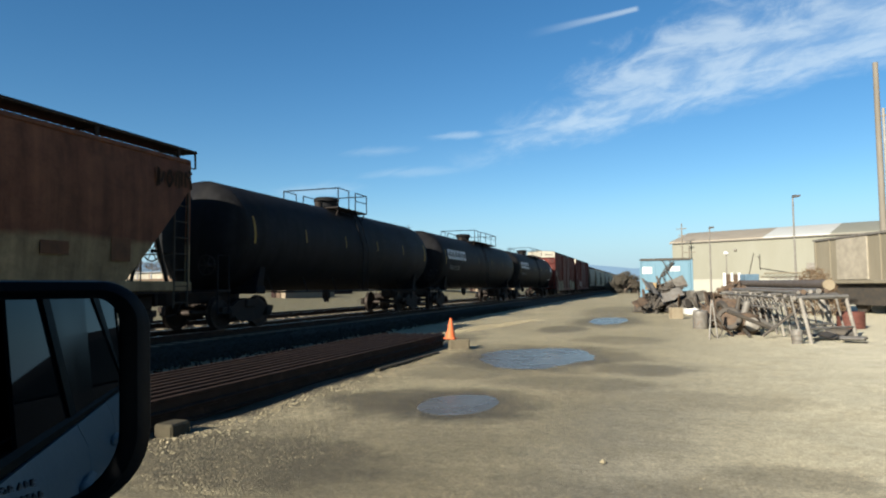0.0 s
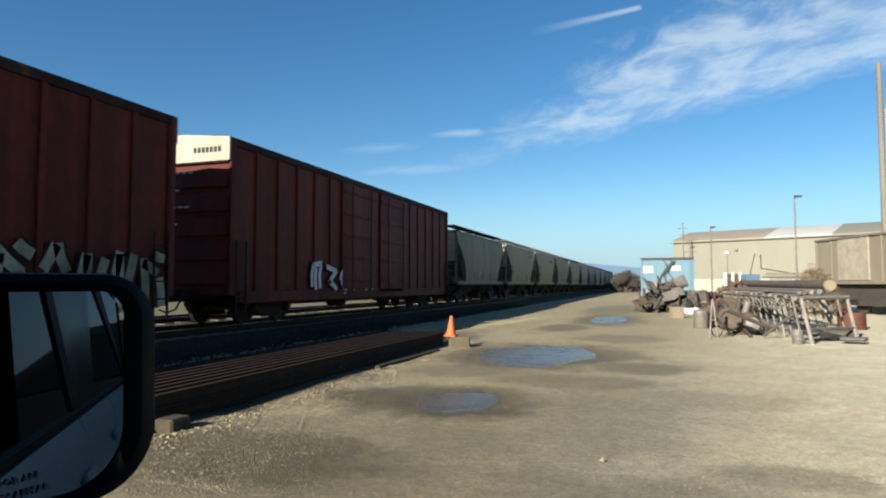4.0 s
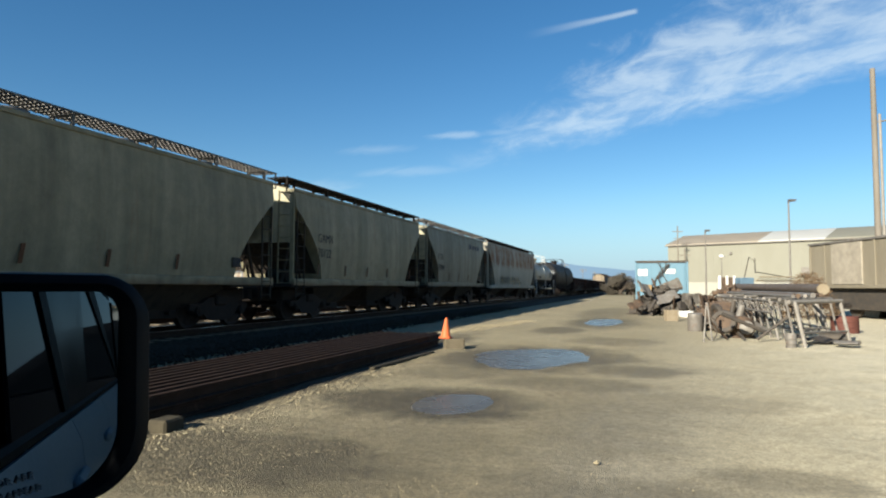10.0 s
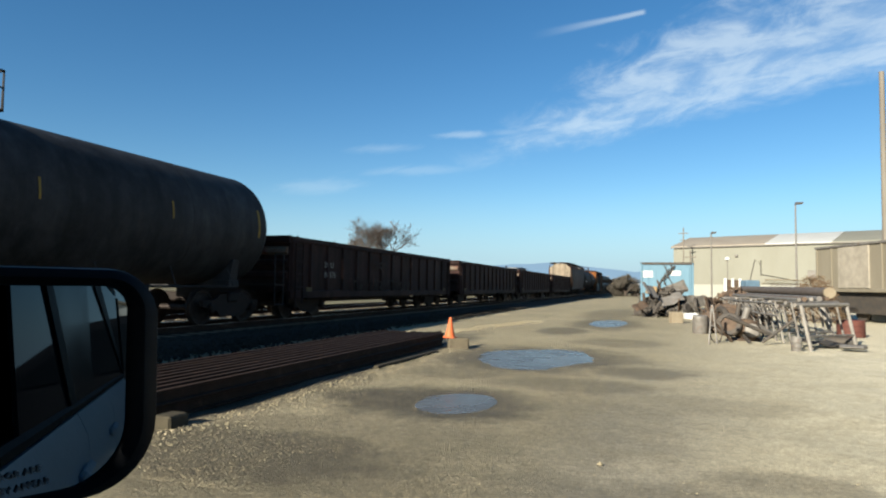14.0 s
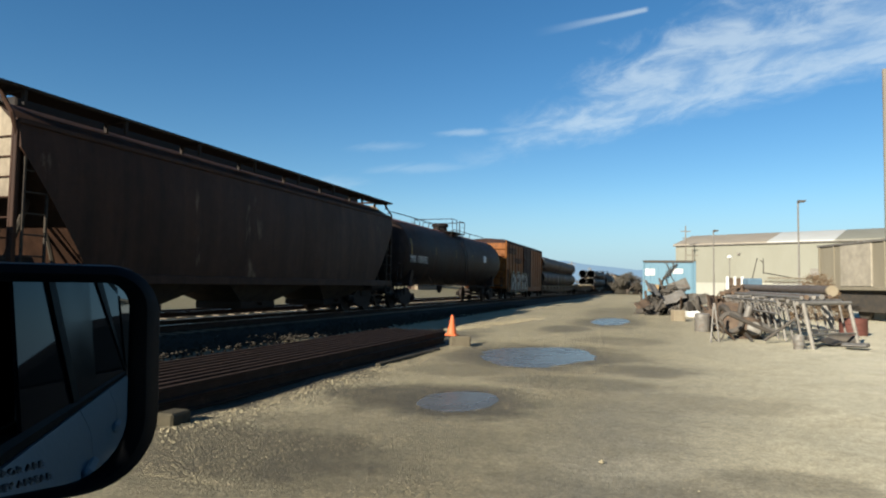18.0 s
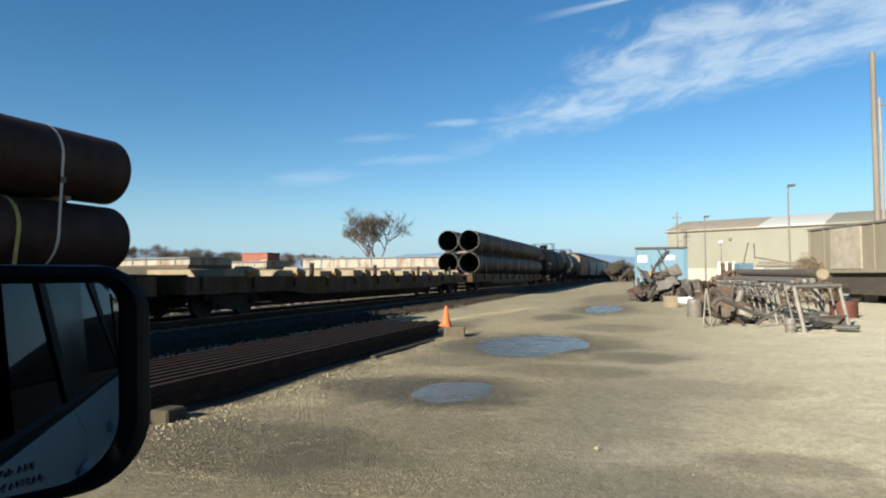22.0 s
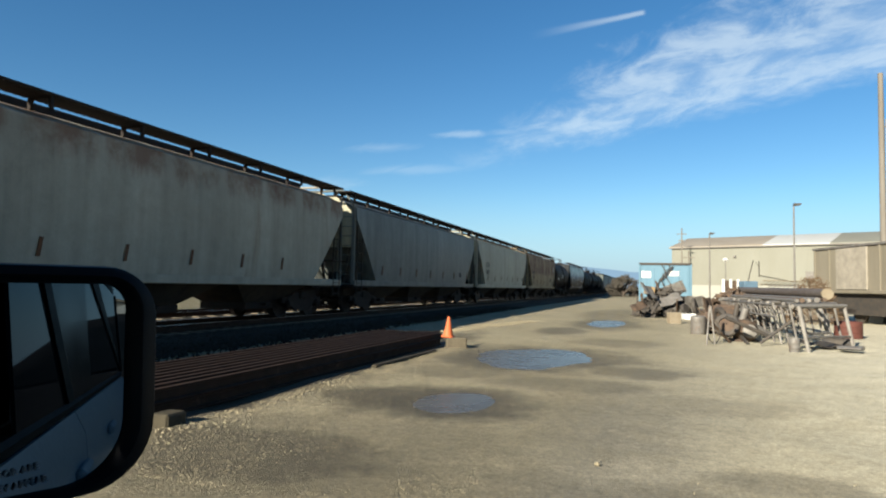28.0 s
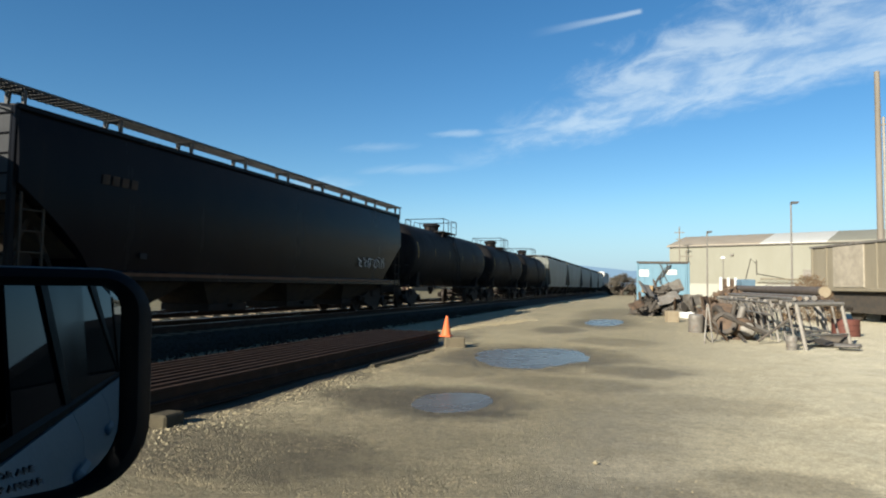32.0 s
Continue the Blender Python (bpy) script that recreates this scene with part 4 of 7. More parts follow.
def flatcar(name, label, q, length, deck=1.08):
    car = car_at(name, label, "flatcar", q)
    part("deck", Shape().box(-1.36, 1.36, 0, length, deck - 0.14, deck), FLAT_YELLOW, car)
    for k in (-1, 1):
        a, b = sorted((k * 1.34, k * 1.42))
        c = 4.6
        prof = [(0, deck - 0.42), (c, deck - 0.42), (c + 1.3, deck - 0.56), (length - c - 1.3, deck - 0.56), (length - c, deck - 0.42), (length, deck - 0.42), (length, deck + 0.03), (0, deck + 0.03)]
        part("side_sill", Shape().prism(prof, 0, a, b), FLAT_YELLOW, car)
        n = 12
        for j in range(n):
            y = 0.6 + (length - 1.2) * j / (n - 1)
            a, b = sorted((k * 1.4, k * 1.5))
            part("stake_pocket", Shape().box(a, b, y - 0.07, y + 0.07, deck - 0.3, deck + 0.02, 0.01), FLAT_YELLOW, car)
    part("centre_sill", Shape().prism([(-0.3, 0.6), (4.4, 0.6), (5.6, 0.28), (length - 5.6, 0.28), (length - 4.4, 0.6), (length + 0.3, 0.6), (length + 0.3, deck - 0.1), (-0.3, deck - 0.1)], 0, -0.45, 0.45), STEEL_DARK, car)
    for y, f in ((0, 1), (length, -1)):
        y0, y1 = sorted((y - f * 0.08, y + f * 0.1))
        part("end_sill", Shape().box(-1.4, 1.4, y0, y1, deck - 0.42, deck + 0.08, 0.02), FLAT_YELLOW, car)
    bogie(car, 2.3)
    bogie(car, length - 2.3)
    couplers(car, length, 0.35)
    return car


def pipe_load(car, y0, y1, deck, rounds, caps, ties, r=0.715):
    """Four big pipes, two on two, with timbers, bands right round, bands over the top and tie-downs; parts of the loaded car."""
    n = 36
    gap = 0.06
    low = deck + 0.13 + r
    up = low + 2 * r + gap
    for x in (-r - 0.02, r + 0.02):
        for z in (low, up):
            ring = lambda rr, y: [(x + rr * math.sin(k * math.tau / n), y, z + rr * math.cos(k * math.tau / n)) for k in range(n)]
            p = part("pipe", Shape().loft([ring(r - 0.02, y0 + 0.001), ring(r, y0), ring(r, (y0 + y1) / 2), ring(r, y1), ring(r - 0.02, y1 - 0.001)], caps=False), PIPE, car)
            part("pipe_lining", Shape().loft([list(reversed(ring(r - 0.02, y))) for y in (y0 + 0.001, y1 - 0.001)], caps=False), PIPE_IN, p)
            part("pipe_rim", Shape().loft([ring(r + 0.003, y0 + 0.02), ring(r + 0.003, y0 - 0.004), ring(r - 0.022, y0 - 0.004), ring(r - 0.022, y0 + 0.05)], caps=False), GRATING, p, "bare grey pipe end")
    cx, rr = r + 0.02, r + 0.008

    def strap(path, y, width, mat, tag="", lean=0.0):
        rows = [[(x, y + dy + lean * (up - z), z) for x, z in path] for dy in (-width / 2, width / 2)]
        part("strap", Shape().loft(rows, closed=False), mat, car, tag)
    for j in range(8):
        y = y0 + 0.9 + (y1 - y0 - 1.8) * j / 7
        part("bearing_timber", Shape().box(-1.32, 1.32, y - 0.08, y + 0.08, deck, deck + 0.14, 0.01), TIMBER_PALE, car)
        part("spacer_timber", Shape().box(-1.2, 1.2, y - 0.5, y - 0.38, low + r - 0.02, low + r + gap + 0.02, 0.01), TIMBER, car)
    for k, y in enumerate(rounds):
        arc = [(cx + rr * math.sin(a), up + rr * math.cos(a)) for a in [i / 12 * math.pi / 2 for i in range(13)]]
        over = [(-x, z) for x, z in reversed(arc)] + arc
        under = [(cx + rr * math.sin(a), low + rr * math.cos(a)) for a in [math.pi / 2 + i / 6 * 0.9 for i in range(7)]]
        strap([(-cx - rr, low)] + over + under, y, 0.06, STRAP, "pale banding strap round the load", 0.05 * math.sin(k * 2.1))
        part("buckle", Shape().box(cx + rr, cx + rr + 0.03, y - 0.06, y + 0.06, up - 0.5, up - 0.38, 0.008), GRATING, car)
    for k, y in enumerate(caps):
        half = [(cx + rr * math.sin(a), up + rr * math.cos(a)) for a in [i / 14 * math.pi * 0.8 for i in range(15)]]
        strap([(-x, z) for x, z in reversed(half)] + half, y, 0.05, STRAP, "", 0.06 * math.sin(k * 1.3))
    for k, y in enumerate(ties):
        tie = [(cx + rr * math.sin(a), low + rr * math.cos(a)) for a in [i / 10 * math.pi / 2 for i in range(1, 11)]] + [(cx + rr + 0.01, deck - 0.1)]
        strap(tie, y, 0.085, STRAP_Y if k % 3 else STRAP, "yellow tie-down strap" if k % 3 else "", -0.12)


def ribbon(path, width, fx, lift=0.012):
    """A flat stroke along (y, z) points on a car's side; fx gives x at z."""
    left, right = [], []
    for i, (y, z) in enumerate(path):
        a, c = path[max(0, i - 1)], path[min(len(path) - 1, i + 1)]
        dy, dz = c[0] - a[0], c[1] - a[1]
        ln = math.hypot(dy, dz) or 1.0
        oy, oz = -dz / ln * width / 2, dy / ln * width / 2
        left.append((fx(z + oz) + lift, y + oy, z + oz))
        right.append((fx(z - oz) + lift, y - oy, z - oz))
    return Shape().loft([left, right], closed=False)


def graffiti(car, y0, y1, z0, z1, fx, fill, line, seed, letters=4, label="sprayed graffiti letters"):
    """Sprayed letters that cannot be read: filled rounded shapes with outlines and inner strokes."""
    rnd = random.Random(seed)
    w = (y1 - y0) / letters
    for k in range(letters):
        c, m = y0 + w * (k + 0.5), (z0 + z1) / 2
        ph = rnd.uniform(0, 6.28)
        pts = []
        n = 22
        for j in range(n):
            a = j * math.tau / n
            r = 1.0 + 0.16 * math.sin(3 * a + ph) + 0.08 * math.sin(5 * a + ph * 2)
            sq = max(abs(math.cos(a)), abs(math.sin(a))) ** -0.6
            pts.append((c + 0.46 * w * r * sq * math.cos(a), m + 0.42 * (z1 - z0) * r * sq * math.sin(a)))
        if fill:
            v = [(fx(z) + 0.01, y, z) for y, z in pts] + [(fx(m) + 0.01, c, m)]
            blob = part("graffiti", Shape().add(v, [(j, (j + 1) % n, n) for j in range(n)]), fill, car, label, 0)
        else:
            blob = car
        name = "graffiti" if blob is car else "outline"
        part(name, ribbon(pts + pts[:2], 0.1 if fill else 0.07, fx, 0.016), line, blob, label if blob is car else "", 0)
        inner = [(c + rnd.uniform(-0.3, 0.3) * w, m + (0.32 - 0.2 * j) * (z1 - z0)) for j in range(4)]
        part(name, ribbon(inner, 0.2 if fill else 0.09, fx, 0.018), line, blob, "", 0)


LETTER_STROKES = (((0.1, 0, 0.3, 1), (0.35, 1, 0.3, 0.1), (0.6, 0.2, 0.9, 0.9)), ((0.05, 0.9, 0.9, 0.7), (0.9, 0.7, 0.3, 0.3), (0.3, 0.3, 0.95, 0.05)),
                  ((0.1, 0.1, 0.2, 0.95), (0.45, 0, 0.4, 0.8), (0.75, 0.15, 0.8, 1), (0.2, 0.95, 0.8, 1)), ((0.1, 0.5, 0.5, 1), (0.5, 1, 0.9, 0.5), (0.9, 0.5, 0.5, 0), (0.5, 0, 0.1, 0.5)),
                  ((0.2, 0, 0.05, 0.9), (0.05, 0.9, 0.7, 0.6), (0.7, 0.6, 0.85, 0), (0.5, 1, 0.95, 0.9)))


def stroke_letters(car, y0, y1, z0, z1, fx, fill, line, seed, letters, width=0.22, label="sprayed graffiti letters"):
    """Sprayed shapes that cannot be read, of broad bars with a darker edge."""
    rnd = random.Random(seed)
    w = (y1 - y0) / letters
    for k in range(letters):
        edge, face = Shape(), Shape()
        lift = rnd.uniform(-0.08, 0.08) * (z1 - z0)
        for a0, b0, a1, b1 in LETTER_STROKES[rnd.randrange(len(LETTER_STROKES))]:
            jit = [rnd.uniform(-0.06, 0.06) for _ in range(4)]
            p = (y0 + w * (k + 0.06 + 0.86 * a0 + jit[0]), z0 + (z1 - z0) * (b0 + jit[1]) + lift)
            q = (y0 + w * (k + 0.06 + 0.86 * a1 + jit[2]), z0 + (z1 - z0) * (b1 + jit[3]) + lift)
            mid = ((p[0] + q[0]) / 2 + rnd.uniform(-0.08, 0.08) * w, (p[1] + q[1]) / 2)
            for s, wd, up in ((edge, width * 1.55, 0.012), (face, width, 0.018)):
                r = ribbon([p, mid, q], wd, fx, up)
                s.add(r.v, r.f)
        blob = part("graffiti", edge, line, car, label, 0)
        part("letter_fill", face, fill, blob, "", 0)


BUBBLES = (((0, 0.1), (0.12, 0.55), (0.3, 0.95), (0.55, 1.0), (0.72, 0.75), (0.86, 0.9), (1, 0.3), (0.9, 0.0), (0.6, 0.05), (0.45, 0.22), (0.2, 0.0)),
           ((0.02, 0.8), (0.2, 1.0), (0.75, 0.96), (1, 0.7), (0.85, 0.5), (0.98, 0.2), (0.7, 0.0), (0.5, 0.3), (0.36, 0.05), (0.1, 0.0), (0.2, 0.55)),
           ((0.0, 0.55), (0.25, 0.98), (0.95, 0.92), (1, 0.68), (0.62, 0.6), (0.66, 0.42), (0.9, 0.36), (0.7, 0.05), (0.3, 0.0), (0.28, 0.45)))


def bubble_letters(car, spans, z0, z1, x, paints):
    """Big sprayed letters that cannot be read: a pale halo, a dark line and a silver face, with dark slits."""
    halo, line, face = paints
    for k, (a, b) in enumerate(spans):
        shape = BUBBLES[k % len(BUBBLES)]
        fine = []
        for i, p in enumerate(shape):
            q, r = shape[(i + 1) % len(shape)], shape[i - 1]
            for u in (-0.3, 0.0, 0.3):
                o = q if u > 0 else r
                w = 0.72 + 0.28 * (u == 0) * 0.9
                fine.append((p[0] * (1 - abs(u)) + o[0] * abs(u), p[1] * (1 - abs(u)) + o[1] * abs(u)) if u else
                            (p[0] * w + (q[0] + r[0]) / 2 * (1 - w), p[1] * w + (q[1] + r[1]) / 2 * (1 - w)))
        letter = None
        for n, (grow, mat) in enumerate(((1.2, halo), (1.07, line), (0.93, face))):
            v = [(x + 0.005 * n, (a + b) / 2 + (p - 0.5) * (b - a) * grow, (z0 + z1) / 2 + (q - 0.5) * (z1 - z0) * grow) for p, q in fine]
            made = part("graffiti" if n == 0 else "letter_face", Shape().add(v, [tuple(range(len(v)))]), mat, letter or car, "silver graffiti letter with a pale halo" if n == 0 else "", 0)
            letter = letter or made
        c, m, w, h = (a + b) / 2, (z0 + z1) / 2, b - a, z1 - z0
        for y, z, d in ((c - 0.12 * w, m + 0.12 * h, 0.16), (c + 0.14 * w, m - 0.2 * h, 0.12)):
            v = [(x + 0.016, y - d * w, z - 0.1 * h), (x + 0.016, y + 0.4 * d * w, z - 0.14 * h), (x + 0.016, y + d * w, z + 0.14 * h), (x + 0.016, y - 0.5 * d * w, z + 0.1 * h)]
            part("letter_slit", Shape().add(v, [(0, 1, 2, 3)]), line, letter, "", 0)


def block_marks(car, y0, y1, z0, z1, fx, material, count, label, ring=False, name="emblem"):
    """An emblem or lettering drawn as plain shapes."""
    w = (y1 - y0) / count
    for k in range(count):
        a, c = y0 + w * (k + 0.08), y0 + w * (k + 0.9)
        if ring:
            t = (z1 - z0) * 0.24
            outer = [(a, z0), (c, z0), (c, z1), (a, z1)]
            inner = [(a + t, z0 + t), (c - t, z0 + t), (c - t, z1 - t), (a + t, z1 - t)]
            v = [(fx(z) + 0.012, y, z) for y, z in outer + inner]
            part(name, Shape().add(v, [(j, (j + 1) % 4, 4 + (j + 1) % 4, 4 + j) for j in range(4)]), material, car, label, 0)
        else:
            v = []
            for s in (0.0, 0.2, 0.4, 0.6, 0.8, 1.0):
                z = z0 + (z1 - z0) * s
                v += [(fx(z) + 0.012, a + 0.1 * w * s, z), (fx(z) + 0.012, c - 0.1 * w * (1 - s), z)]
            part(name, Shape().add(v, [(2 * j, 2 * j + 1, 2 * j + 3, 2 * j + 2) for j in range(5)]), material, car, label, 0)


def flat_side(x):
    return lambda z: x


def round_side(r, c):
    return lambda z: math.sqrt(max(0.05, r * r - (z - c) ** 2))


# ---- the cars in order, by the place of their leading end at 0 s ----
rusty = covered_hopper("covered_hopper", "rust-red and tan weathered covered hopper car", -4.4, 17.0, RUST_RED, eave=4.2, sill=1.25, slope=2.0, power=1.0, bays=3, hatches="trough", walk_paint=STEEL_DARK)
tank_car("tank_car", "black tank car with dull yellow reflective strips", 14.2, 15.9, BLACK)
procor = [tank_car("tank_car", "long black tank car with white block lettering", 31.5, 19.1, BLACK, deck_to=4.6),
          tank_car("tank_car", "long black tank car with white block lettering", 51.85, 18.95, BLACK, deck_to=4.6)]
reds = [boxcar("boxcar", "red-brown high boxcar with graffiti and a white end panel", q, 18.5, BOX_RED, 5.14, CREAM, roof_paint=GONDOLA, doors=((0.42, 3.0), (0.6, 3.0))) for q in (72.65, 93.25)]
ENDS = [125.1, 137.9, 150.65, 163.2, 176.2, 188.9, 201.5, 214.3, 226.9, 239.6]
sands = []
for i, r in enumerate(ENDS):
    paint = (SAND_GREY, SAND_WARM, SAND_WARM)[i % 3]
    sands.append(covered_hopper("covered_hopper", "pale grey rounded two-bay covered hopper car", r - 11.35, 11.35, paint, end_paint=CREAM_SUNLIT_END,
                                walk_paint=GRATING if i % 4 else STEEL_DARK))
patch = covered_hopper("covered_hopper", "white covered hopper car with large rust patches", 241.1, 18.5, PATCHED, eave=4.2, sill=1.2, slope=2.0, power=1.0, bays=3, hatches="trough", walk_paint=STEEL_DARK, hoop=True)
cream = tank_car("tank_car", "cream tank car with a black belly and white dome rails", 261.5, 11.7, CREAM, 1.36, 2.46, band=BLACK, rail_paint=WHITE, strips=False, rail_h=0.66)
blacks = tank_car("tank_car", "black tank car with white graffiti on its end", 274.6, 18.9, GREY_TANK)
gons = []
for i, q in enumerate((294.2, 312.05, 329.4, 347.0)):
    gons.append(gondola("gondola_car", "rust-brown gondola car loaded to the brim", q, 16.0, load=True))
covered_hopper("covered_hopper", "dusty brown covered hopper car with tan ends", 364.5, 16.6, BROWN, eave=3.88, ridge=4.48, sill=1.16, end_z=3.4, slope=1.6, power=1.0, bays=3, end_paint=TAN_END, hatches="trough", walk_paint=STEEL_DARK, hoop=True)
long_tank = tank_car("tank_car", "long black tank car with rusty top and handrail", 382.4, 19.0, BLACK_RUST, top_paint=RUST_TOP, walkway=True)
yellow = boxcar("boxcar", "faded yellow boxcar with rusty sides and silver graffiti", 402.7, 15.6, BOX_YELLOW, 4.55, None, GONDOLA, ((0.52, 3.3),), roof_paint=GONDOLA, posts=15)
flat_a = flatcar("flatcar", "yellow flatcar carrying four large dark steel pipes", 419.4, 28.0)
pipe_load(flat_a, 1.2, 27.2, 1.08, (1.9, 4.7, 7.05, 10.73, 13.92, 17.0, 20.28, 22.6, 25.5), (3.4, 6.58, 9.93, 14.46, 17.45, 19.56, 23.4), (2.2, 4.96, 7.72, 11.16, 13.7, 16.18, 19.49, 22.4, 24.8))
flat_b = flatcar("flatcar", "empty dirty yellow flatcar with loose timber dunnage", 448.4, 25.2)
flat_c = flatcar("flatcar", "yellow flatcar carrying four large dark steel pipes", 475.0, 28.0)
pipe_load(flat_c, 1.5, 27.7, 1.08, (2.2, 5.3, 8.63, 12.09, 15.28, 18.49, 21.87, 24.35, 26.8), (3.1, 6.2, 9.38, 11.39, 14.38, 17.65, 20.52, 23.43, 26.2), (3.6, 7.3, 11.19, 14.99, 18.74, 22.2, 26.33))
tcb = tank_car("tank_car", "black tank car with a grey dusty end and yellow strips", 504.9, 16.65, BLACK)
graf = tank_car("tank_car", "grey-black tank car with big white graffiti letters", 523.55, 16.25, GREY_TANK, strips=False)
greys = []
for q, ln, paint, lab in ((541.3, 16.2, RUST_TAN, "rust-streaked cream covered hopper car"), (558.6, 16.2, RUSTY_GREY, "light grey covered hopper car with rust spots"),
                          (576.0, 16.6, BLUE_GREY, "slate grey covered hopper car"), (593.7, 16.3, LIGHT_GREY, "light grey covered hopper car"),
                          (611.3, 16.3, PATCHED_TAN, "tan covered hopper car with dark rust patches")):
    greys.append(covered_hopper("covered_hopper", lab, q, ln, paint, slope=1.9, power=1.0, bulge=0.05, bays=3, end_paint=CREAM_SUNLIT_END if paint in (LIGHT_GREY, BLUE_GREY, RUSTY_GREY) else TAN_END,
                                hatches="trough", walk_paint=STEEL_DARK, hoop=True, walk_z=4.55, eave=3.98, ridge=4.46, sill=1.2, end_z=3.5))
crd = tank_car("tank_car", "short brown-black tank car with white graffiti", 628.8, 11.8, BROWN_BLACK, strips=False, rail_h=0.5)
night = covered_hopper("covered_hopper", "glossy black smooth-sided covered hopper car", 641.8, 18.0, NIGHT, eave=4.17, ridge=4.36, sill=1.25, slope=1.7, power=0.8, bulge=0.12, bays=4, hatches="round", walk_z=4.53, walk=(0.9, 1.45), walk_paint=DULL_GRATING, end_z=2.8, end_paint=BLACK_END)
for q, ln in ((661.2, 14.6), (677.0, 12.0), (690.2, 12.0)):
    tank_car("tank_car", "black tank car with dome rails", q, ln, BLACK)
for i, q in enumerate((703.5, 721.3, 739.1, 756.9, 774.7)):
    covered_hopper("covered_hopper", "grey covered hopper car", q, 16.4, BLUE_GREY, slope=1.9, power=1.0, bulge=0.05, bays=3, hatches="trough", walk_paint=STEEL_DARK, hoop=True)
boxcar("boxcar", "white high boxcar far back in the train", 793.0, 18.5, WHITE, 4.95)


# lettering and emblems
SMALL_INK = surface("dull_white_stencil", (0.2, 0.2, 0.19), None, 6, 0.6, bump=0)
hop = 1.6
for ob, l1, l2, y, z1, z2, s in ((sands[1], "DSIX", "73607", 1.25, 2.38, 1.95, 0.4), (sands[2], "VTGX", "350017", 1.35, 2.6, 2.04, 0.42), (sands[4], "WFRX", "805620", 1.2, 3.2, 2.65, 0.44),
                                 (sands[5], "TILX", "331246", 1.15, 2.44, 1.93, 0.4), (sands[6], "DSIX", "3532", 1.3, 2.4, 1.93, 0.4), (sands[8], "GAMX", "70122", 1.35, 2.6, 2.1, 0.42),
                                 (sands[9], "VTGX", "350148", 1.35, 2.58, 2.02, 0.42), (greys[1], "MWCX", "480003", 2.0, 2.5, 2.05, 0.4), (greys[3], "ACFX", "58628", 1.8, 2.42, 1.96, 0.44), (greys[4], "MWCX", "480025", 1.75, 2.36, 1.96, 0.4)):
    words(l1, s, INK, side(y, z1, hop + 0.004), ob, "black stencilled mark", squeeze=0.9)
    words(l2, s, INK, side(y, z2, hop + 0.004), ob, "black stencilled number", squeeze=0.9)
for ob, txt in ((sands[2], "VTGX"), (sands[5], "TILX"), (sands[6], "DSIX"), (sands[9], "VTGX"), (greys[3], "ACFX")):
    words(txt, 0.26, INK, Matrix(((1, 0, 0, 0.45), (0, 0, -1, -0.016), (0, 1, 0, 3.92), (0, 0, 0, 1))), ob, "small stencil on the end")
for ob in (sands[2], sands[9]):
    block_marks(ob, 7.4, 8.15, 3.1, 3.75, flat_side(1.565), NAVY, 2, "dark blue emblem")
    block_marks(ob, 8.25, 10.0, 3.12, 3.7, flat_side(1.565), NAVY, 3, "dark blue block lettering")
block_marks(sands[1], 8.6, 10.2, 3.4, 3.7, flat_side(1.56), NAVY, 4, "faded blue block lettering")
for k, ob in enumerate(procor):
    y0 = 1.3 if k else 1.4
    block_marks(ob, y0, y0 + 3.5, 2.68, 3.2, round_side(1.575, 2.63), CHALK, 6, "white block emblem", ring=True)
    words("PROX " + ("33952" if k else "92785"), 0.34, DULL_WHITE, side(y0 + 0.3, 2.1, 1.555), ob, "white stencilled number")
    words("PROX " + ("33952" if k else "92785"), 0.17, CHALK, Matrix(((1, 0, 0, -0.55), (0, 0.26, -0.965, 0.06), (0, 0.965, 0.26, 3.3), (0, 0, 0, 1))), ob, "small stencil on the tank end")
words("MX 135092", 0.48, CHALK, side(0.85, 2.1, 1.565), long_tank, "white stencilled number")
words("SHPX 203090", 0.34, INK, side(1.5, 2.05, 1.365), cream, "black stencilled number", squeeze=0.9)
words("TCBX 254651", 0.43, CHALK, side(1.5, 2.18, 1.574), tcb, "white stencilled number", squeeze=0.9)
for z, n in ((1.86, 7), (1.66, 6)):
    for j in range(n):
        part("stencil_bar", Shape().box(1.53, 1.545, 1.6 + 0.27 * j, 1.79 + 0.27 * j, z, z + 0.07), SMALL_INK, tcb, "small dull white stencil")
words("CRDX 8095", 0.32, CHALK, side(1.4, 2.08, 1.555), crd, "white stencilled number")
for txt, z in (("SOU", 1.68), ("86476", 1.34)):
    words(txt, 0.3, SMALL_INK, side(2.1, z, 1.56), gons[0], "faded white stencil", squeeze=1.1)
for ob in reds:
    words("EXCESS HEIGHT CAR", 0.125, INK, Matrix(((1, 0, 0, -1.4), (0, 0, -1, -0.095), (0, 1, 0, 4.6), (0, 0, 0, 1))), ob, "black notice on the end panel")
PALE_SPRAY = surface("pale_spray", (0.34, 0.34, 0.25), (0.16, 0.16, 0.11), 2, 0.7, grime=0.6)
GREY_SPRAY = surface("worn_grey_spray", (0.13, 0.13, 0.115), (0.17, 0.165, 0.14), 2, 0.8, grime=0.5)
DARK_SPRAY = surface("dark_spray", (0.022, 0.015, 0.012), (0.04, 0.024, 0.015), 2, 0.9, spec=0.08, grime=0.4)
stroke_letters(reds[0], 2.1, 7.2, 0.68, 1.75, flat_side(1.585), PALE_SPRAY, DARK_SPRAY, 3, 7, 0.2)
stroke_letters(reds[0], 11.8, 18.3, 0.68, 1.85, flat_side(1.585), PALE_SPRAY, DARK_SPRAY, 4, 8, 0.22)
stroke_letters(reds[0], 0.6, 1.7, 2.2, 2.85, flat_side(1.585), PALE_SPRAY, BOX_RED, 6, 3, 0.06)
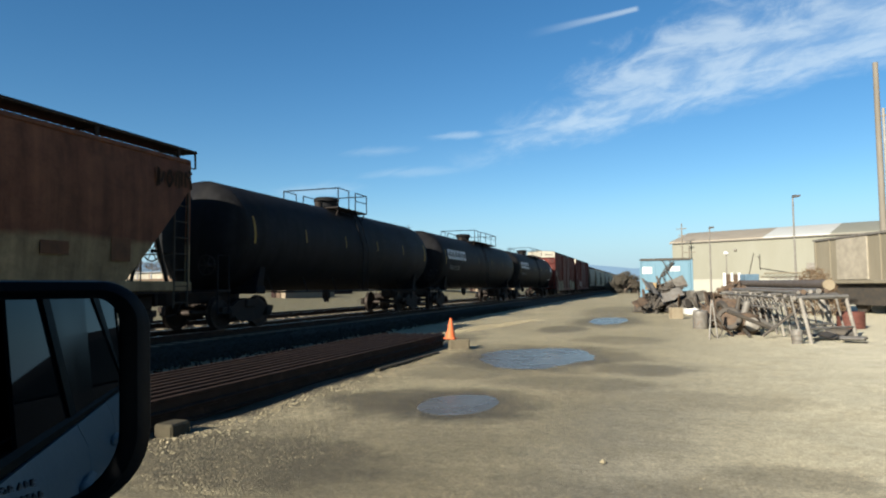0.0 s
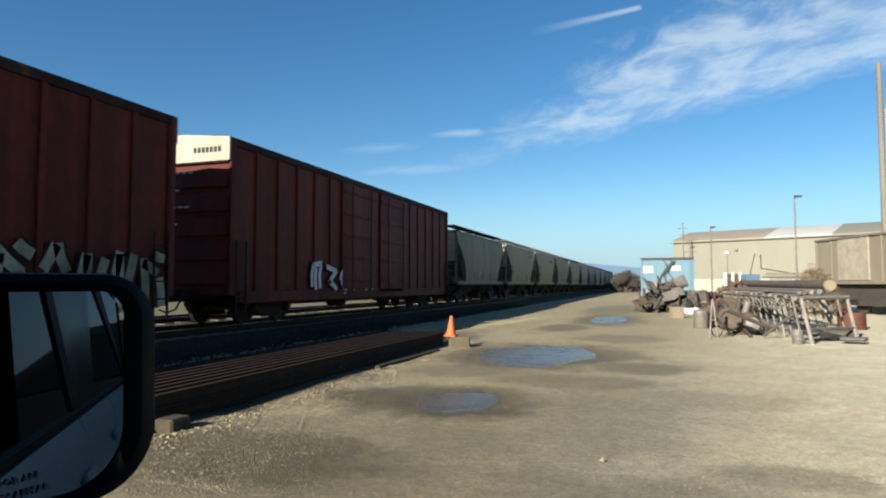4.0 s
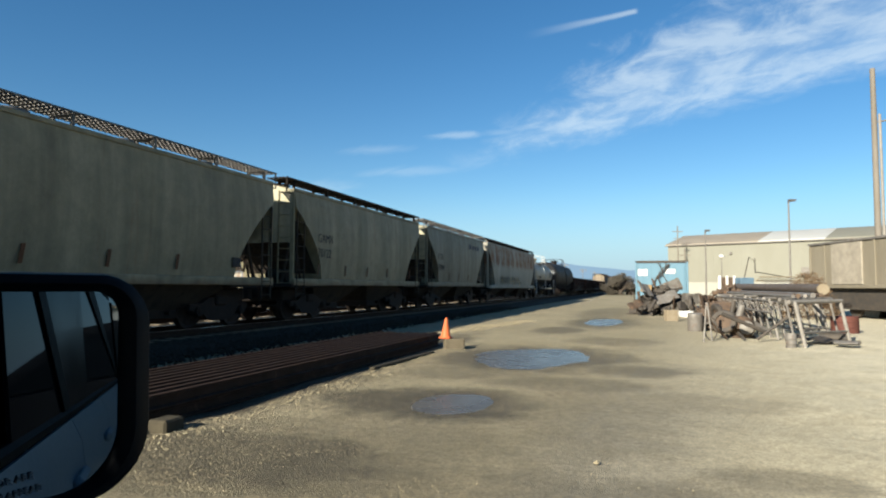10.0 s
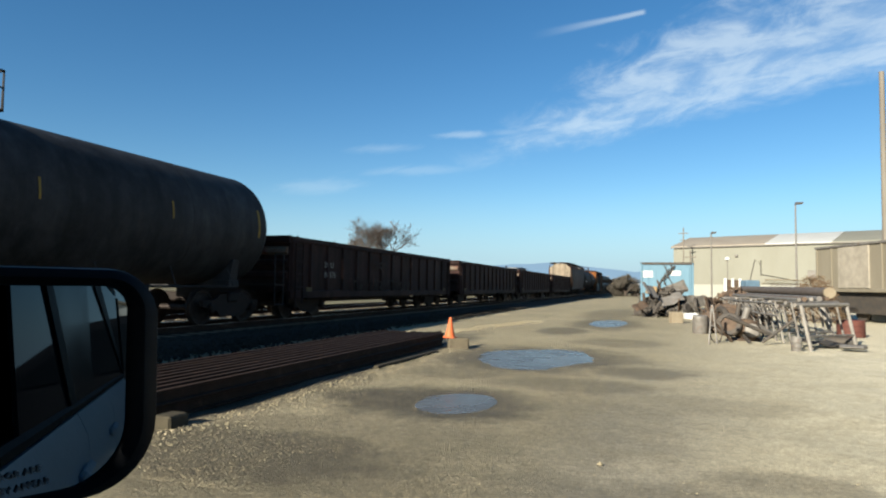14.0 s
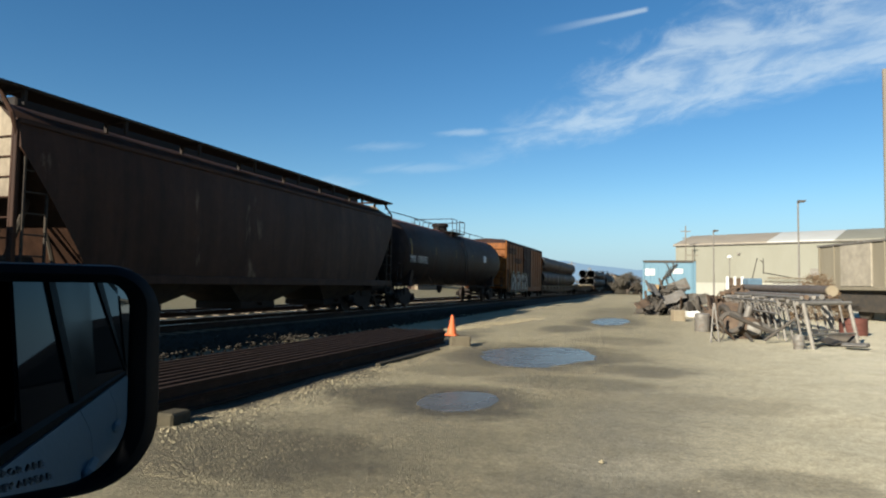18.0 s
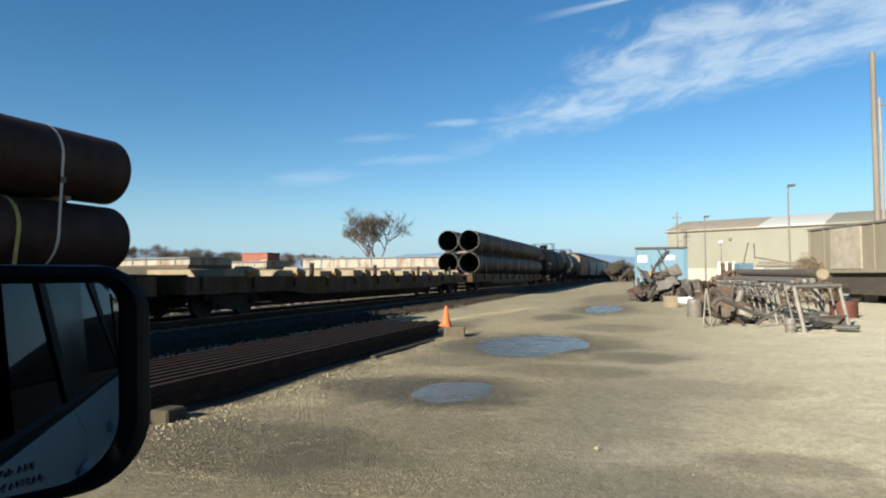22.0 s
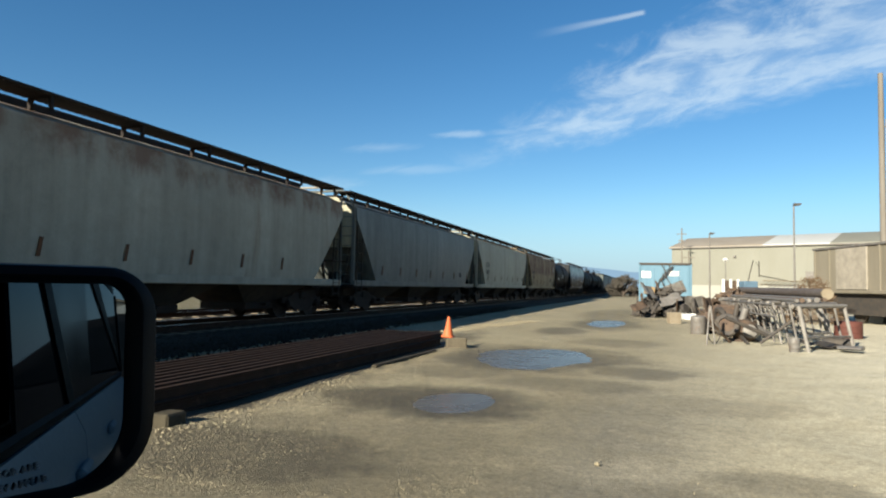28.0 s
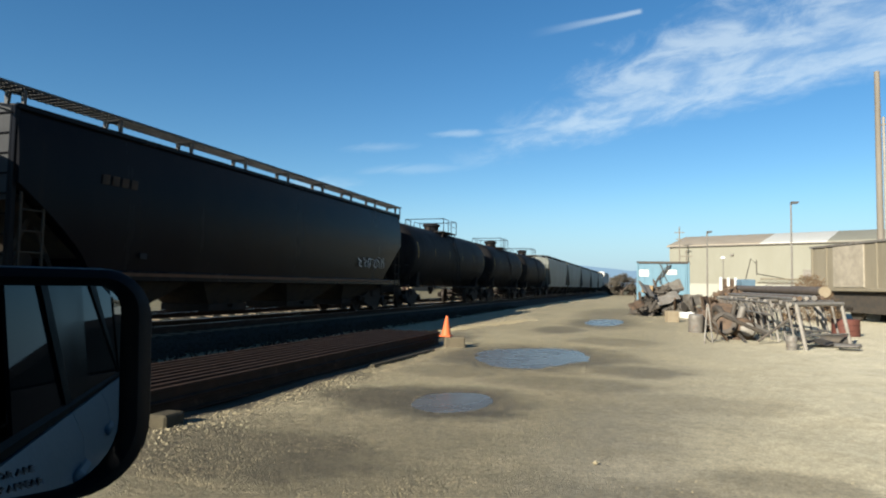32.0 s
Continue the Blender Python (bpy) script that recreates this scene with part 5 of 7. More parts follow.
for z, y, n in ((1.72, 0.8, 3), (1.72, 2.0, 3), (2.02, 0.9, 2)):
    for j in range(n):
        part("stencil_bar", Shape().box(1.585, 1.592, y + 0.2 * j, y + 0.13 + 0.2 * j, z, z + 0.2), PALE_SPRAY, reds[0], "faded white number bar")
part("notice", Shape().box(1.585, 1.592, 0.9, 1.6, 0.72, 1.0), FLAT_YELLOW, reds[0], "dull yellow panel")
stroke_letters(reds[1], 4.0, 9.0, 0.9, 1.8, flat_side(1.585), CHALK, DARK_SPRAY, 5, 5, 0.17)
for ob in reds:
    for z, x0, n in ((4.12, -0.8, 6), (3.66, -0.4, 2), (3.2, -0.7, 5), (2.74, -0.65, 3)):
        for j in range(n):
            part("stencil_bar", Shape().box(x0 + 0.21 * j, x0 + 0.21 * j + 0.15, -0.1, -0.094, z, z + 0.035), CHALK, ob, "small white stencil")
    for j in range(7):
        part("stencil_bar", Shape().box(0.42 + 0.13 * j, 0.51 + 0.13 * j, -0.1, -0.094, 4.66, 4.8), INK, ob, "black number bar")
SILVER = surface("silver_spray", (0.34, 0.33, 0.3), (0.25, 0.24, 0.22), 3, 0.6, grime=0.6)
bubble_letters(yellow, ((1.35, 3.3), (3.45, 5.15), (5.2, 6.5), (6.5, 7.9)), 0.64, 2.1, 1.655, (PALE_SPRAY, DARK_SPRAY, SILVER))
FADED_INK = surface("faded_black_stencil", (0.026, 0.014, 0.008), (0.05, 0.024, 0.010), 3, 0.8, grime=0.5)
block_marks(yellow, 0.4, 3.5, 3.5, 3.95, flat_side(1.58), FADED_INK, 6, "faded black block lettering")
block_marks(yellow, 2.8, 5.6, 2.85, 3.25, flat_side(1.58), FADED_INK, 6, "faded black block lettering")
stroke_letters(patch, 7.3, 10.6, 1.6, 1.92, flat_side(1.6), DARK_SPRAY, PATCHED, 11, 15, 0.018)
stroke_letters(patch, 8.2, 11.6, 1.36, 1.52, flat_side(1.6), DARK_SPRAY, PATCHED, 12, 22, 0.014)
stroke_letters(patch, 3.4, 6.6, 1.4, 1.9, flat_side(1.6), GREY_SPRAY, PATCHED, 17, 6, 0.08)
for y, z in ((3.9, 1.75), (7.1, 1.6), (8.3, 1.5), (9.6, 1.7), (10.6, 1.45)):
    part("paint_blot", ribbon([(y, z - 0.2), (y + 0.07, z), (y - 0.02, z + 0.22)], 0.14, flat_side(1.6)), YELLOW, patch, "faded yellow spray blot", 0)
DULL_SPRAY = surface("worn_dull_spray", (0.055, 0.05, 0.042), (0.025, 0.018, 0.015), 3, 0.8, grime=0.6)
stroke_letters(gons[0], 4.2, 10.0, 0.9, 1.35, flat_side(1.6), DULL_SPRAY, GONDOLA, 19, 13, 0.05)
stroke_letters(gons[0], 6.0, 7.4, 1.75, 2.05, flat_side(1.6), DULL_SPRAY, GONDOLA, 20, 3, 0.05)
stroke_letters(crd, 4.7, 6.1, 2.15, 2.75, round_side(1.575, 2.63), CHALK, BROWN_BLACK, 13, 3, 0.05)
graffiti(graf, 4.0, 6.5, 3.0, 3.85, round_side(1.575, 2.63), CHALK, CHALK, 14, 2, "big white painted graffiti")
graffiti(graf, 4.2, 7.0, 2.1, 2.95, round_side(1.575, 2.63), CHALK, CHALK, 15, 3, "big white painted graffiti")
graffiti(graf, 3.8, 6.2, 1.35, 2.05, round_side(1.575, 2.63), CHALK, CHALK, 16, 2, "big white painted graffiti")
block_marks(long_tank, 13.6, 14.5, 2.55, 2.95, round_side(1.575, 2.63), CHALK, 1, "white notice panel", name="notice")
block_marks(tcb, 14.8, 15.7, 2.4, 2.9, round_side(1.575, 2.63), GREY_TANK, 1, "grey notice panel", name="notice")
block_marks(cream, 9.2, 10.3, 2.2, 2.75, round_side(1.365, 2.46), INK, 1, "black notice panel", name="notice")
for ob, y in ((sands[1], 9.8), (sands[2], 9.9), (sands[4], 9.6), (sands[5], 9.7), (sands[7], 9.4), (sands[3], 8.9), (greys[3], 14.2), (greys[2], 13.4)):
    part("notice", Shape().box(1.575, 1.595, y, y + 0.36, 1.62, 1.88), INK, ob, "small dark notice plate")
# timber dunnage on the empty flatcar
BRACKET = surface("scuffed_yellow_bracket", (0.26, 0.15, 0.03), (0.17, 0.1, 0.025), 4, 0.7, grime=0.5)
rnd = random.Random(41)
for k in range(9):
    y = 2.0 + k * 2.6
    part("dunnage_block", Shape().box(-1.3, 1.3, y - 0.35, y + 0.5, 1.08, 1.28 + rnd.uniform(0, 0.06), 0.02), TIMBER_PALE, flat_b)
    part("chock", Shape().prism([(y + 0.6, 1.08), (y + 1.3, 1.08), (y + 1.25, 1.28), (y + 0.75, 1.4)], 0, 0.8, 1.3), TIMBER_PALE, flat_b)
    part("yellow_bracket", Shape().box(1.34, 1.44, y + 0.5, y + 0.95, 1.06, 1.24, 0.02), BRACKET, flat_b)
    if k % 2:
        part("stake", Shape().box(1.3, 1.42, y + 1.5, y + 1.62, 1.06, 1.55, 0.01), STEEL_DARK, flat_b)
block_marks(procor[1], 16.9, 17.85, 2.62, 3.1, round_side(1.575, 2.63), CHALK, 1, "white notice panel", name="notice")
block_marks(procor[1], 16.55, 17.5, 1.75, 1.95, round_side(1.575, 2.63), CHALK, 1, "white notice panel", name="notice")

# small brown markers along the hoppers' sides
for ob, ys in [(s, (1.4, 3.4, 5.3, 7.3, 9.9)) for s in sands] + [(g, (2.4, 4.4, 6.4, 8.4, 10.4, 12.35, 14.9)) for g in greys]:
    for y in ys:
        part("side_marker", Shape().prism([(y - 0.06, 1.5), (y + 0.02, 1.5), (y + 0.08, 1.86), (y, 1.86)], 0, 1.59, 1.605), TAG_BROWN, ob)
block_marks(sands[3], 2.3, 3.2, 2.5, 2.72, flat_side(1.6), INK, 4, "black stencilled mark")
block_marks(sands[3], 2.35, 3.45, 2.07, 2.27, flat_side(1.6), INK, 6, "black stencilled number")
GREY_STENCIL = surface("dull_pale_stencil", (0.3, 0.29, 0.26), (0.24, 0.23, 0.2), 5, 0.7)
for k, (y, z, ry, rz, mat) in enumerate(((14.75, 3.12, 0.52, 0.42, TAN_END), (14.6, 3.1, 0.27, 0.3, GREY_STENCIL))):
    ring = [(1.598 + 0.006 * k, y + ry * math.cos(a * 0.35), z + rz * math.sin(a * 0.35)) for a in range(18)]
    part("paint_patch", Shape().add(ring, [tuple(range(18))]), mat, greys[4], "pale round paint patch", 0)
part("notice", Shape().box(1.59, 1.6, 12.3, 12.75, 1.75, 2.1), DARK_SPRAY, greys[4], "dark notice plate")
# scribble on the tank end
def head_ribbon(path, width, car, material, radius=1.57, center=2.63):
    depth = lambda x, z: 0.75 - 0.75 * math.sqrt(max(0.0, 1 - (x * x + (z - center) ** 2) / radius ** 2)) - 0.02
    left, right = [], []
    for i, (x, z) in enumerate(path):
        a, c = path[max(0, i - 1)], path[min(len(path) - 1, i + 1)]
        dx, dz = c[0] - a[0], c[1] - a[1]
        ln = math.hypot(dx, dz) or 1.0
        ox, oz = -dz / ln * width / 2, dx / ln * width / 2
        left.append((x + ox, depth(x + ox, z + oz), z + oz))
        right.append((x - ox, depth(x - ox, z - oz), z - oz))
    part("graffiti", Shape().loft([left, right], closed=False), material, car, "white sprayed scribble", 0)


head_ribbon([(0.98 + 0.33 * math.cos(a * 0.4), 2.9 + 0.2 * math.sin(a * 0.4)) for a in range(17)], 0.035, blacks, CHALK)
for k in range(4):
    head_ribbon([(0.75 + 0.14 * k, 2.78), (0.8 + 0.14 * k, 3.02)], 0.03, blacks, CHALK)
head_ribbon([(0.9, 2.7), (1.0, 2.5), (1.2, 2.42)], 0.03, blacks, CHALK)
part("notice", Shape().box(-0.75, -0.3, 0.05, 0.06, 3.1, 3.22), YELLOW, blacks, "yellow stencil bar")
# marks on the first car and the glossy car
part("faded_panel", Shape().box(1.6, 1.606, 13.0, 13.6, 1.8, 2.05), TAG_BROWN, rusty)
part("faded_panel", Shape().box(1.6, 1.606, 14.6, 15.1, 1.72, 2.2), TAG_BROWN, rusty)
stroke_letters(rusty, 15.8, 17.0, 3.5, 3.9, flat_side(1.57), DARK_SPRAY, TAG_BROWN, 31, 4, 0.07)
stroke_letters(night, 13.6, 16.2, 1.75, 2.15, flat_side(1.6), CHALK, DARK_SPRAY, 32, 6, 0.03)
part("sill_stripe", Shape().box(1.57, 1.585, 1.0, 17.0, 1.2, 1.27), TAG_BROWN, night)
block_marks(night, 1.75, 2.75, 3.05, 3.25, flat_side(1.6), DULL_ORANGE, 4, "faded orange lettering", name="lettering")
part("notice", Shape().box(1.605, 1.612, 2.85, 3.05, 1.58, 1.7), GREY_TANK, night)
block_marks(procor[1], 16.75, 18.0, 2.08, 2.55, round_side(1.575, 2.63), GREY_TANK, 2, "grey notice panel", name="notice")
words("SOU 86350", 0.2, CHALK, Matrix(((1, 0, 0, -0.1), (0, 0, -1, -0.125), (0, 1, 0, 2.43), (0, 0, 0, 1))), gons[3], "white stencil on the end", squeeze=0.95)

# ---- ground ----
PUDDLES = [(-2.33, 7.72, 0.44, 0.66), (-2.35, 13.3, 1.02, 1.55), (-1.8, 27.6, 0.6, 2.2)]
# worn, damp and shade-painted places: x, y, half widths, depth of tone
DAMP_AND_SHADE = [(-2.5, 7.6, 1.25, 1.15, 0.85), (-3.35, 7.6, 0.8, 0.7, 0.85), (-3.15, 12.9, 0.75, 1.0, 0.8), (-2.4, 13.1, 2.0, 2.3, 0.75), (-0.25, 11.5, 0.9, 0.8, 0.6), (0.95, 5.4, 0.6, 0.3, 0.45),
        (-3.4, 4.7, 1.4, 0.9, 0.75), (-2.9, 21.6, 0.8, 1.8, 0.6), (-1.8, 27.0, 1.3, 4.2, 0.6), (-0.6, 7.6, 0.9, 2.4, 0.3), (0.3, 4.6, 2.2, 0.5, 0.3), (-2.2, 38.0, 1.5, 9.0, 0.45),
        # the first darkens the soil for the shade along the rail pile
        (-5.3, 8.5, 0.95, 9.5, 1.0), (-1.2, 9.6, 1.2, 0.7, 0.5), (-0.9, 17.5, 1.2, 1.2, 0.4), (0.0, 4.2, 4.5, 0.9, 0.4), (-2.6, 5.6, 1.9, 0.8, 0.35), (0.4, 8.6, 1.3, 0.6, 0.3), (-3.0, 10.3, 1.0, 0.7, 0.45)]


def ground_height(x, y):
    z = 0.0
    if x < -30:
        u = min(1.0, (-30 - x) / 40)
        z += 3.0 * u * u * (3 - 2 * u)
    if -9 < x < 9 and 1 < y < 45:
        calm = min([1.0] + [((x - cx) / rx) ** 2 / 3 + ((y - cy) / ry) ** 2 / 3 for cx, cy, rx, ry in PUDDLES])
        z += calm * (0.03 * noise.noise((x * 0.7, y * 0.7, 3.1)) + 0.012 * noise.noise((x * 2.6, y * 2.6, 7.7))) + 0.02
        for cx, cy, rx, ry in PUDDLES:
            d = ((x - cx) / rx) ** 2 + ((y - cy) / ry) ** 2
            if d < 3:
                z -= 0.055 * max(0.0, 1 - d / 3) ** 1.2
    return z


def ground_material():
    m = bpy.data.materials.new("gravel_yard")
    m.use_nodes = True
    t = m.node_tree
    t.nodes.clear()
    out = t.nodes.new("ShaderNodeOutputMaterial")
    sh = t.nodes.new("ShaderNodeBsdfPrincipled")
    t.links.new(sh.outputs[0], out.inputs[0])
    at = t.nodes.new("ShaderNodeTexCoord").outputs["Object"]
    big = wire(t, "ShaderNodeTexNoise", Vector=at, Scale=0.25, Detail=5.0, Roughness=0.6).outputs[0]
    mid = wire(t, "ShaderNodeTexNoise", Vector=at, Scale=1.6, Detail=8.0, Roughness=0.7).outputs[0]
    peb = wire(t, "ShaderNodeTexVoronoi", Vector=at, Scale=60.0, Randomness=1.0)
    crumb = wire(t, "ShaderNodeTexNoise", Vector=at, Scale=38.0, Detail=8.0, Roughness=0.8).outputs[0]
    f = wire(t, "ShaderNodeMapRange", Value=big, From_Min=0.4, From_Max=0.62).outputs[0]
    col = wire(t, "ShaderNodeMixRGB", Fac=f, Color1=(0.315, 0.266, 0.168, 1), Color2=(0.262, 0.22, 0.136, 1)).outputs[0]
    # dry dust where vehicles drive; glare to the right put into its pale colour
    side = wire(t, "ShaderNodeSeparateXYZ", Vector=at)
    lane = wire(t, "ShaderNodeMath", operation="MULTIPLY_ADD", i0=side.outputs[1], i1=-0.06, i2=side.outputs[0]).outputs[0]
    lane = wire(t, "ShaderNodeMath", operation="MULTIPLY_ADD", i0=big, i1=2.0, i2=lane).outputs[0]
    dusty = wire(t, "ShaderNodeMapRange", Value=lane, From_Min=0.2, From_Max=4.0, To_Min=0.0, To_Max=0.95).outputs[0]
    col = wire(t, "ShaderNodeMixRGB", Fac=dusty, Color1=col, Color2=(0.5, 0.44, 0.31, 1)).outputs[0]
    # the hard rolled lane itself is dull grey-brown
    lane_in = wire(t, "ShaderNodeMapRange", Value=lane, From_Min=-0.6, From_Max=0.1).outputs[0]
    lane_out = wire(t, "ShaderNodeMapRange", Value=lane, From_Min=0.9, From_Max=1.8, To_Min=1.0, To_Max=0.0).outputs[0]
    near = wire(t, "ShaderNodeMapRange", Value=side.outputs[1], From_Min=6.0, From_Max=13.0, To_Min=0.75, To_Max=0.15).outputs[0]
    hard = wire(t, "ShaderNodeMath", operation="MULTIPLY", i0=lane_in, i1=lane_out).outputs[0]
    hard = wire(t, "ShaderNodeMath", operation="MULTIPLY", i0=hard, i1=near).outputs[0]
    col = wire(t, "ShaderNodeMixRGB", Fac=hard, Color1=col, Color2=(0.24, 0.21, 0.15, 1)).outputs[0]
    f2 = wire(t, "ShaderNodeMapRange", Value=mid, From_Min=0.46, From_Max=0.7, To_Max=0.42).outputs[0]
    col = wire(t, "ShaderNodeMixRGB", Fac=f2, Color1=col, Color2=(0.215, 0.175, 0.103, 1)).outputs[0]
    damp_shade = None
    for cx, cy, rx, ry, amount in DAMP_AND_SHADE:
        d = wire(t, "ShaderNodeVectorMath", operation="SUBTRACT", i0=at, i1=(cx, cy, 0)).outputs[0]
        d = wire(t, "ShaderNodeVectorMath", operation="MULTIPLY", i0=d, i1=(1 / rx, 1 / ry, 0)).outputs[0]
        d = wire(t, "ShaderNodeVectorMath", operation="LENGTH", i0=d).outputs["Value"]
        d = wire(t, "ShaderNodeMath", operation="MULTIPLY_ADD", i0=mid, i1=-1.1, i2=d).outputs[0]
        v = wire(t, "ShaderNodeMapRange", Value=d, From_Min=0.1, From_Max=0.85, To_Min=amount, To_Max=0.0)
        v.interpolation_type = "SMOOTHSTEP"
        damp_shade = v.outputs[0] if damp_shade is None else wire(t, "ShaderNodeMath", operation="MAXIMUM", i0=damp_shade, i1=v.outputs[0]).outputs[0]
    col = wire(t, "ShaderNodeMixRGB", Fac=damp_shade, Color1=col, Color2=(0.06, 0.049, 0.032, 1)).outputs[0]
    tone = wire(t, "ShaderNodeMapRange", Value=peb.outputs["Color"], To_Min=0.88, To_Max=1.12).outputs[0]
    col = wire(t, "ShaderNodeVectorMath", operation="SCALE", i0=col, Scale=tone).outputs[0]
    tone = wire(t, "ShaderNodeMapRange", Value=crumb, From_Min=0.36, From_Max=0.64, To_Min=0.66, To_Max=1.34).outputs[0]
    col = wire(t, "ShaderNodeVectorMath", operation="SCALE", i0=col, Scale=tone).outputs[0]
    clod = wire(t, "ShaderNodeTexNoise", Vector=at, Scale=10.0, Detail=6.0, Roughness=0.72).outputs[0]
    tone = wire(t, "ShaderNodeMapRange", Value=clod, From_Min=0.36, From_Max=0.64, To_Min=0.84, To_Max=1.16).outputs[0]
    col = wire(t, "ShaderNodeVectorMath", operation="SCALE", i0=col, Scale=tone).outputs[0]
    # dry grass and soil beyond the track and far off
    apart = wire(t, "ShaderNodeSeparateXYZ", Vector=at)
    left = wire(t, "ShaderNodeMapRange", Value=apart.outputs[0], From_Min=-19.5, From_Max=-22.0).outputs[0]
    far = wire(t, "ShaderNodeMapRange", Value=apart.outputs[1], From_Min=95.0, From_Max=150.0).outputs[0]
    wild = wire(t, "ShaderNodeMath", operation="MAXIMUM", i0=left, i1=far).outputs[0]
    straw = wire(t, "ShaderNodeMixRGB", Fac=mid, Color1=(0.095, 0.08, 0.043, 1), Color2=(0.19, 0.16, 0.092, 1)).outputs[0]
    col = wire(t, "ShaderNodeMixRGB", Fac=wild, Color1=col, Color2=straw).outputs[0]
    t.links.new(col, sh.inputs["Base Color"])
    r = wire(t, "ShaderNodeMapRange", Value=damp_shade, To_Min=0.95, To_Max=0.62).outputs[0]
    t.links.new(r, sh.inputs["Roughness"])
    sh.inputs["Specular IOR Level"].default_value = 0.25
    h = wire(t, "ShaderNodeMath", operation="MULTIPLY_ADD", i0=peb.outputs["Distance"], i1=-0.5, i2=crumb).outputs[0]
    # rolled flat in the wheel lane, loose beside it
    worn = wire(t, "ShaderNodeMapRange", Value=lane, From_Min=-1.0, From_Max=0.6, To_Min=1.0, To_Max=0.3).outputs[0]
    b = wire(t, "ShaderNodeBump", Strength=worn, Distance=0.036, Height=h)
    t.links.new(b.outputs[0], sh.inputs["Normal"])
    return m


GRAVEL = ground_material()


def yard_sheet():
    def steps(stops):
        v = []
        for a, b, n in stops:
            v += [a + (b - a) * k / n for k in range(n)]
        return v + [stops[-1][1]]
    xs = steps([(-2500, -600, 2), (-600, -150, 3), (-150, -30, 8), (-30, -9, 4), (-9, 7, 110), (7, 40, 5), (40, 300, 4), (300, 2500, 2)])
    ys = steps([(-400, -20, 3), (-20, 2, 4), (2, 18, 120), (18, 45, 80), (45, 150, 6), (150, 500, 4), (500, 4500, 4)])
    n = len(xs)
    p = [(x, y, ground_height(x, y)) for y in ys for x in xs]
    f = [(j * n + i, j * n + i + 1, (j + 1) * n + i + 1, (j + 1) * n + i) for j in range(len(ys) - 1) for i in range(n - 1)]
    return Shape().add(p, f)


thing("ground", yard_sheet(), GRAVEL, "straw-coloured gravel yard with worn damp patches, painted shade and glare", "ground", kind="structure", smooth=80)
WATER = surface("muddy_water", (0.10, 0.082, 0.058), (0.07, 0.058, 0.042), 1.5, 0.26, bump=0.03, fine=9, spec=0.35)
WATER.node_tree.nodes["Principled BSDF"].inputs["IOR"].default_value = 1.25
for cx, cy, rx, ry in PUDDLES:
    n = 40
    ring = []
    for k in range(n):
        a = k * math.tau / n
        w = 1.3 + 0.1 * noise.noise((math.cos(a) * 1.5 + cx, math.sin(a) * 1.5, cy))
        ring.append((rx * w * math.cos(a), ry * w * math.sin(a), 0))
    s = Shape().add(ring + [(0, 0, 0)], [(k, (k + 1) % n, n) for k in range(n)])
    thing("puddle", s, WATER, "shallow muddy rain puddle in the gravel", "puddle", "puddles in the yard", "structure", 0, pose(cx, cy, -0.006 if cy < 20 else 0.0))

BALLAST = surface("track_ballast", (0.029, 0.024, 0.018), (0.017, 0.014, 0.010), 14, 0.95, bump=1.0, fine=28, spread=0.45)
thing("ballast_bed", Shape().prism([(-20.5, -0.02), (-19.6, 0.14), (-9.6, 0.16), (-8.4, -0.02)], 1, -200, 1500), BALLAST, "grey crushed stone ballast under the tracks", "ballast", kind="structure", smooth=0)


def pebble(s, rnd, x, y, z, r):
    a = rnd.uniform(0, 6.28)
    c, d = math.cos(a), math.sin(a)
    p = []
    for ux, uy, uz in ((1, 0, 0), (-1, 0, 0), (0, 1, 0), (0, -1, 0), (0, 0, 1), (0, 0, -1)):
        k = r * rnd.uniform(0.6, 1.25)
        p.append((x + (ux * c - uy * d) * k, y + (ux * d + uy * c) * k * 0.8, z + uz * k * 0.6))
    s.add(p, [(0, 2, 4), (2, 1, 4), (1, 3, 4), (3, 0, 4), (2, 0, 5), (1, 2, 5), (3, 1, 5), (0, 3, 5)])


rnd = random.Random(5)
s = Shape()
for _ in range(9000):
    y = rnd.uniform(7 ** 0.5, 42 ** 0.5) ** 2
    pebble(s, rnd, rnd.uniform(-10.6, -8.0), y, 0.12 if y < 0 else 0.1 + rnd.uniform(-0.06, 0.07), rnd.uniform(0.025, 0.06))
for _ in range(2600):
    y = rnd.uniform(8, 60)
    pebble(s, rnd, rnd.uniform(-19.3, -13.2), y, 0.17, rnd.uniform(0.03, 0.06))
thing("ballast_stones", s, STONE, "loose grey ballast stones beside the track", "ballast", kind="stuff", smooth=0)
PEBBLE = surface("pale_limestone_pebbles", (0.255, 0.213, 0.136), (0.2, 0.165, 0.103), 9, 0.95)
s = Shape()
for _ in range(46000):
    y = 3.8 + 14 * rnd.random() ** 1.6
    x = rnd.uniform(-4.6, 0.4 + y * 0.33)
    if any(((x - cx) / rx) ** 2 + ((y - cy) / ry) ** 2 < 1.3 for cx, cy, rx, ry in PUDDLES):
        continue
    dens = noise.noise((x * 0.8, y * 0.8, 1.5))
    if dens < -0.25 + 0.4 * rnd.random() - 0.2:
        continue
    if x > -1.5 + 0.05 * y + 0.8 * dens and rnd.random() > 0.06:
        continue
    pebble(s, rnd, x, y, ground_height(x, y) + 0.001, 0.0035 + 0.0075 * rnd.random() ** 3)
for _ in range(1400):
    y = rnd.uniform(4.5, 15)
    x = -4.5 + abs(rnd.gauss(0, 0.25))
    pebble(s, rnd, x, y, ground_height(x, y) + 0.006, 0.008 + 0.018 * rnd.random() ** 3)
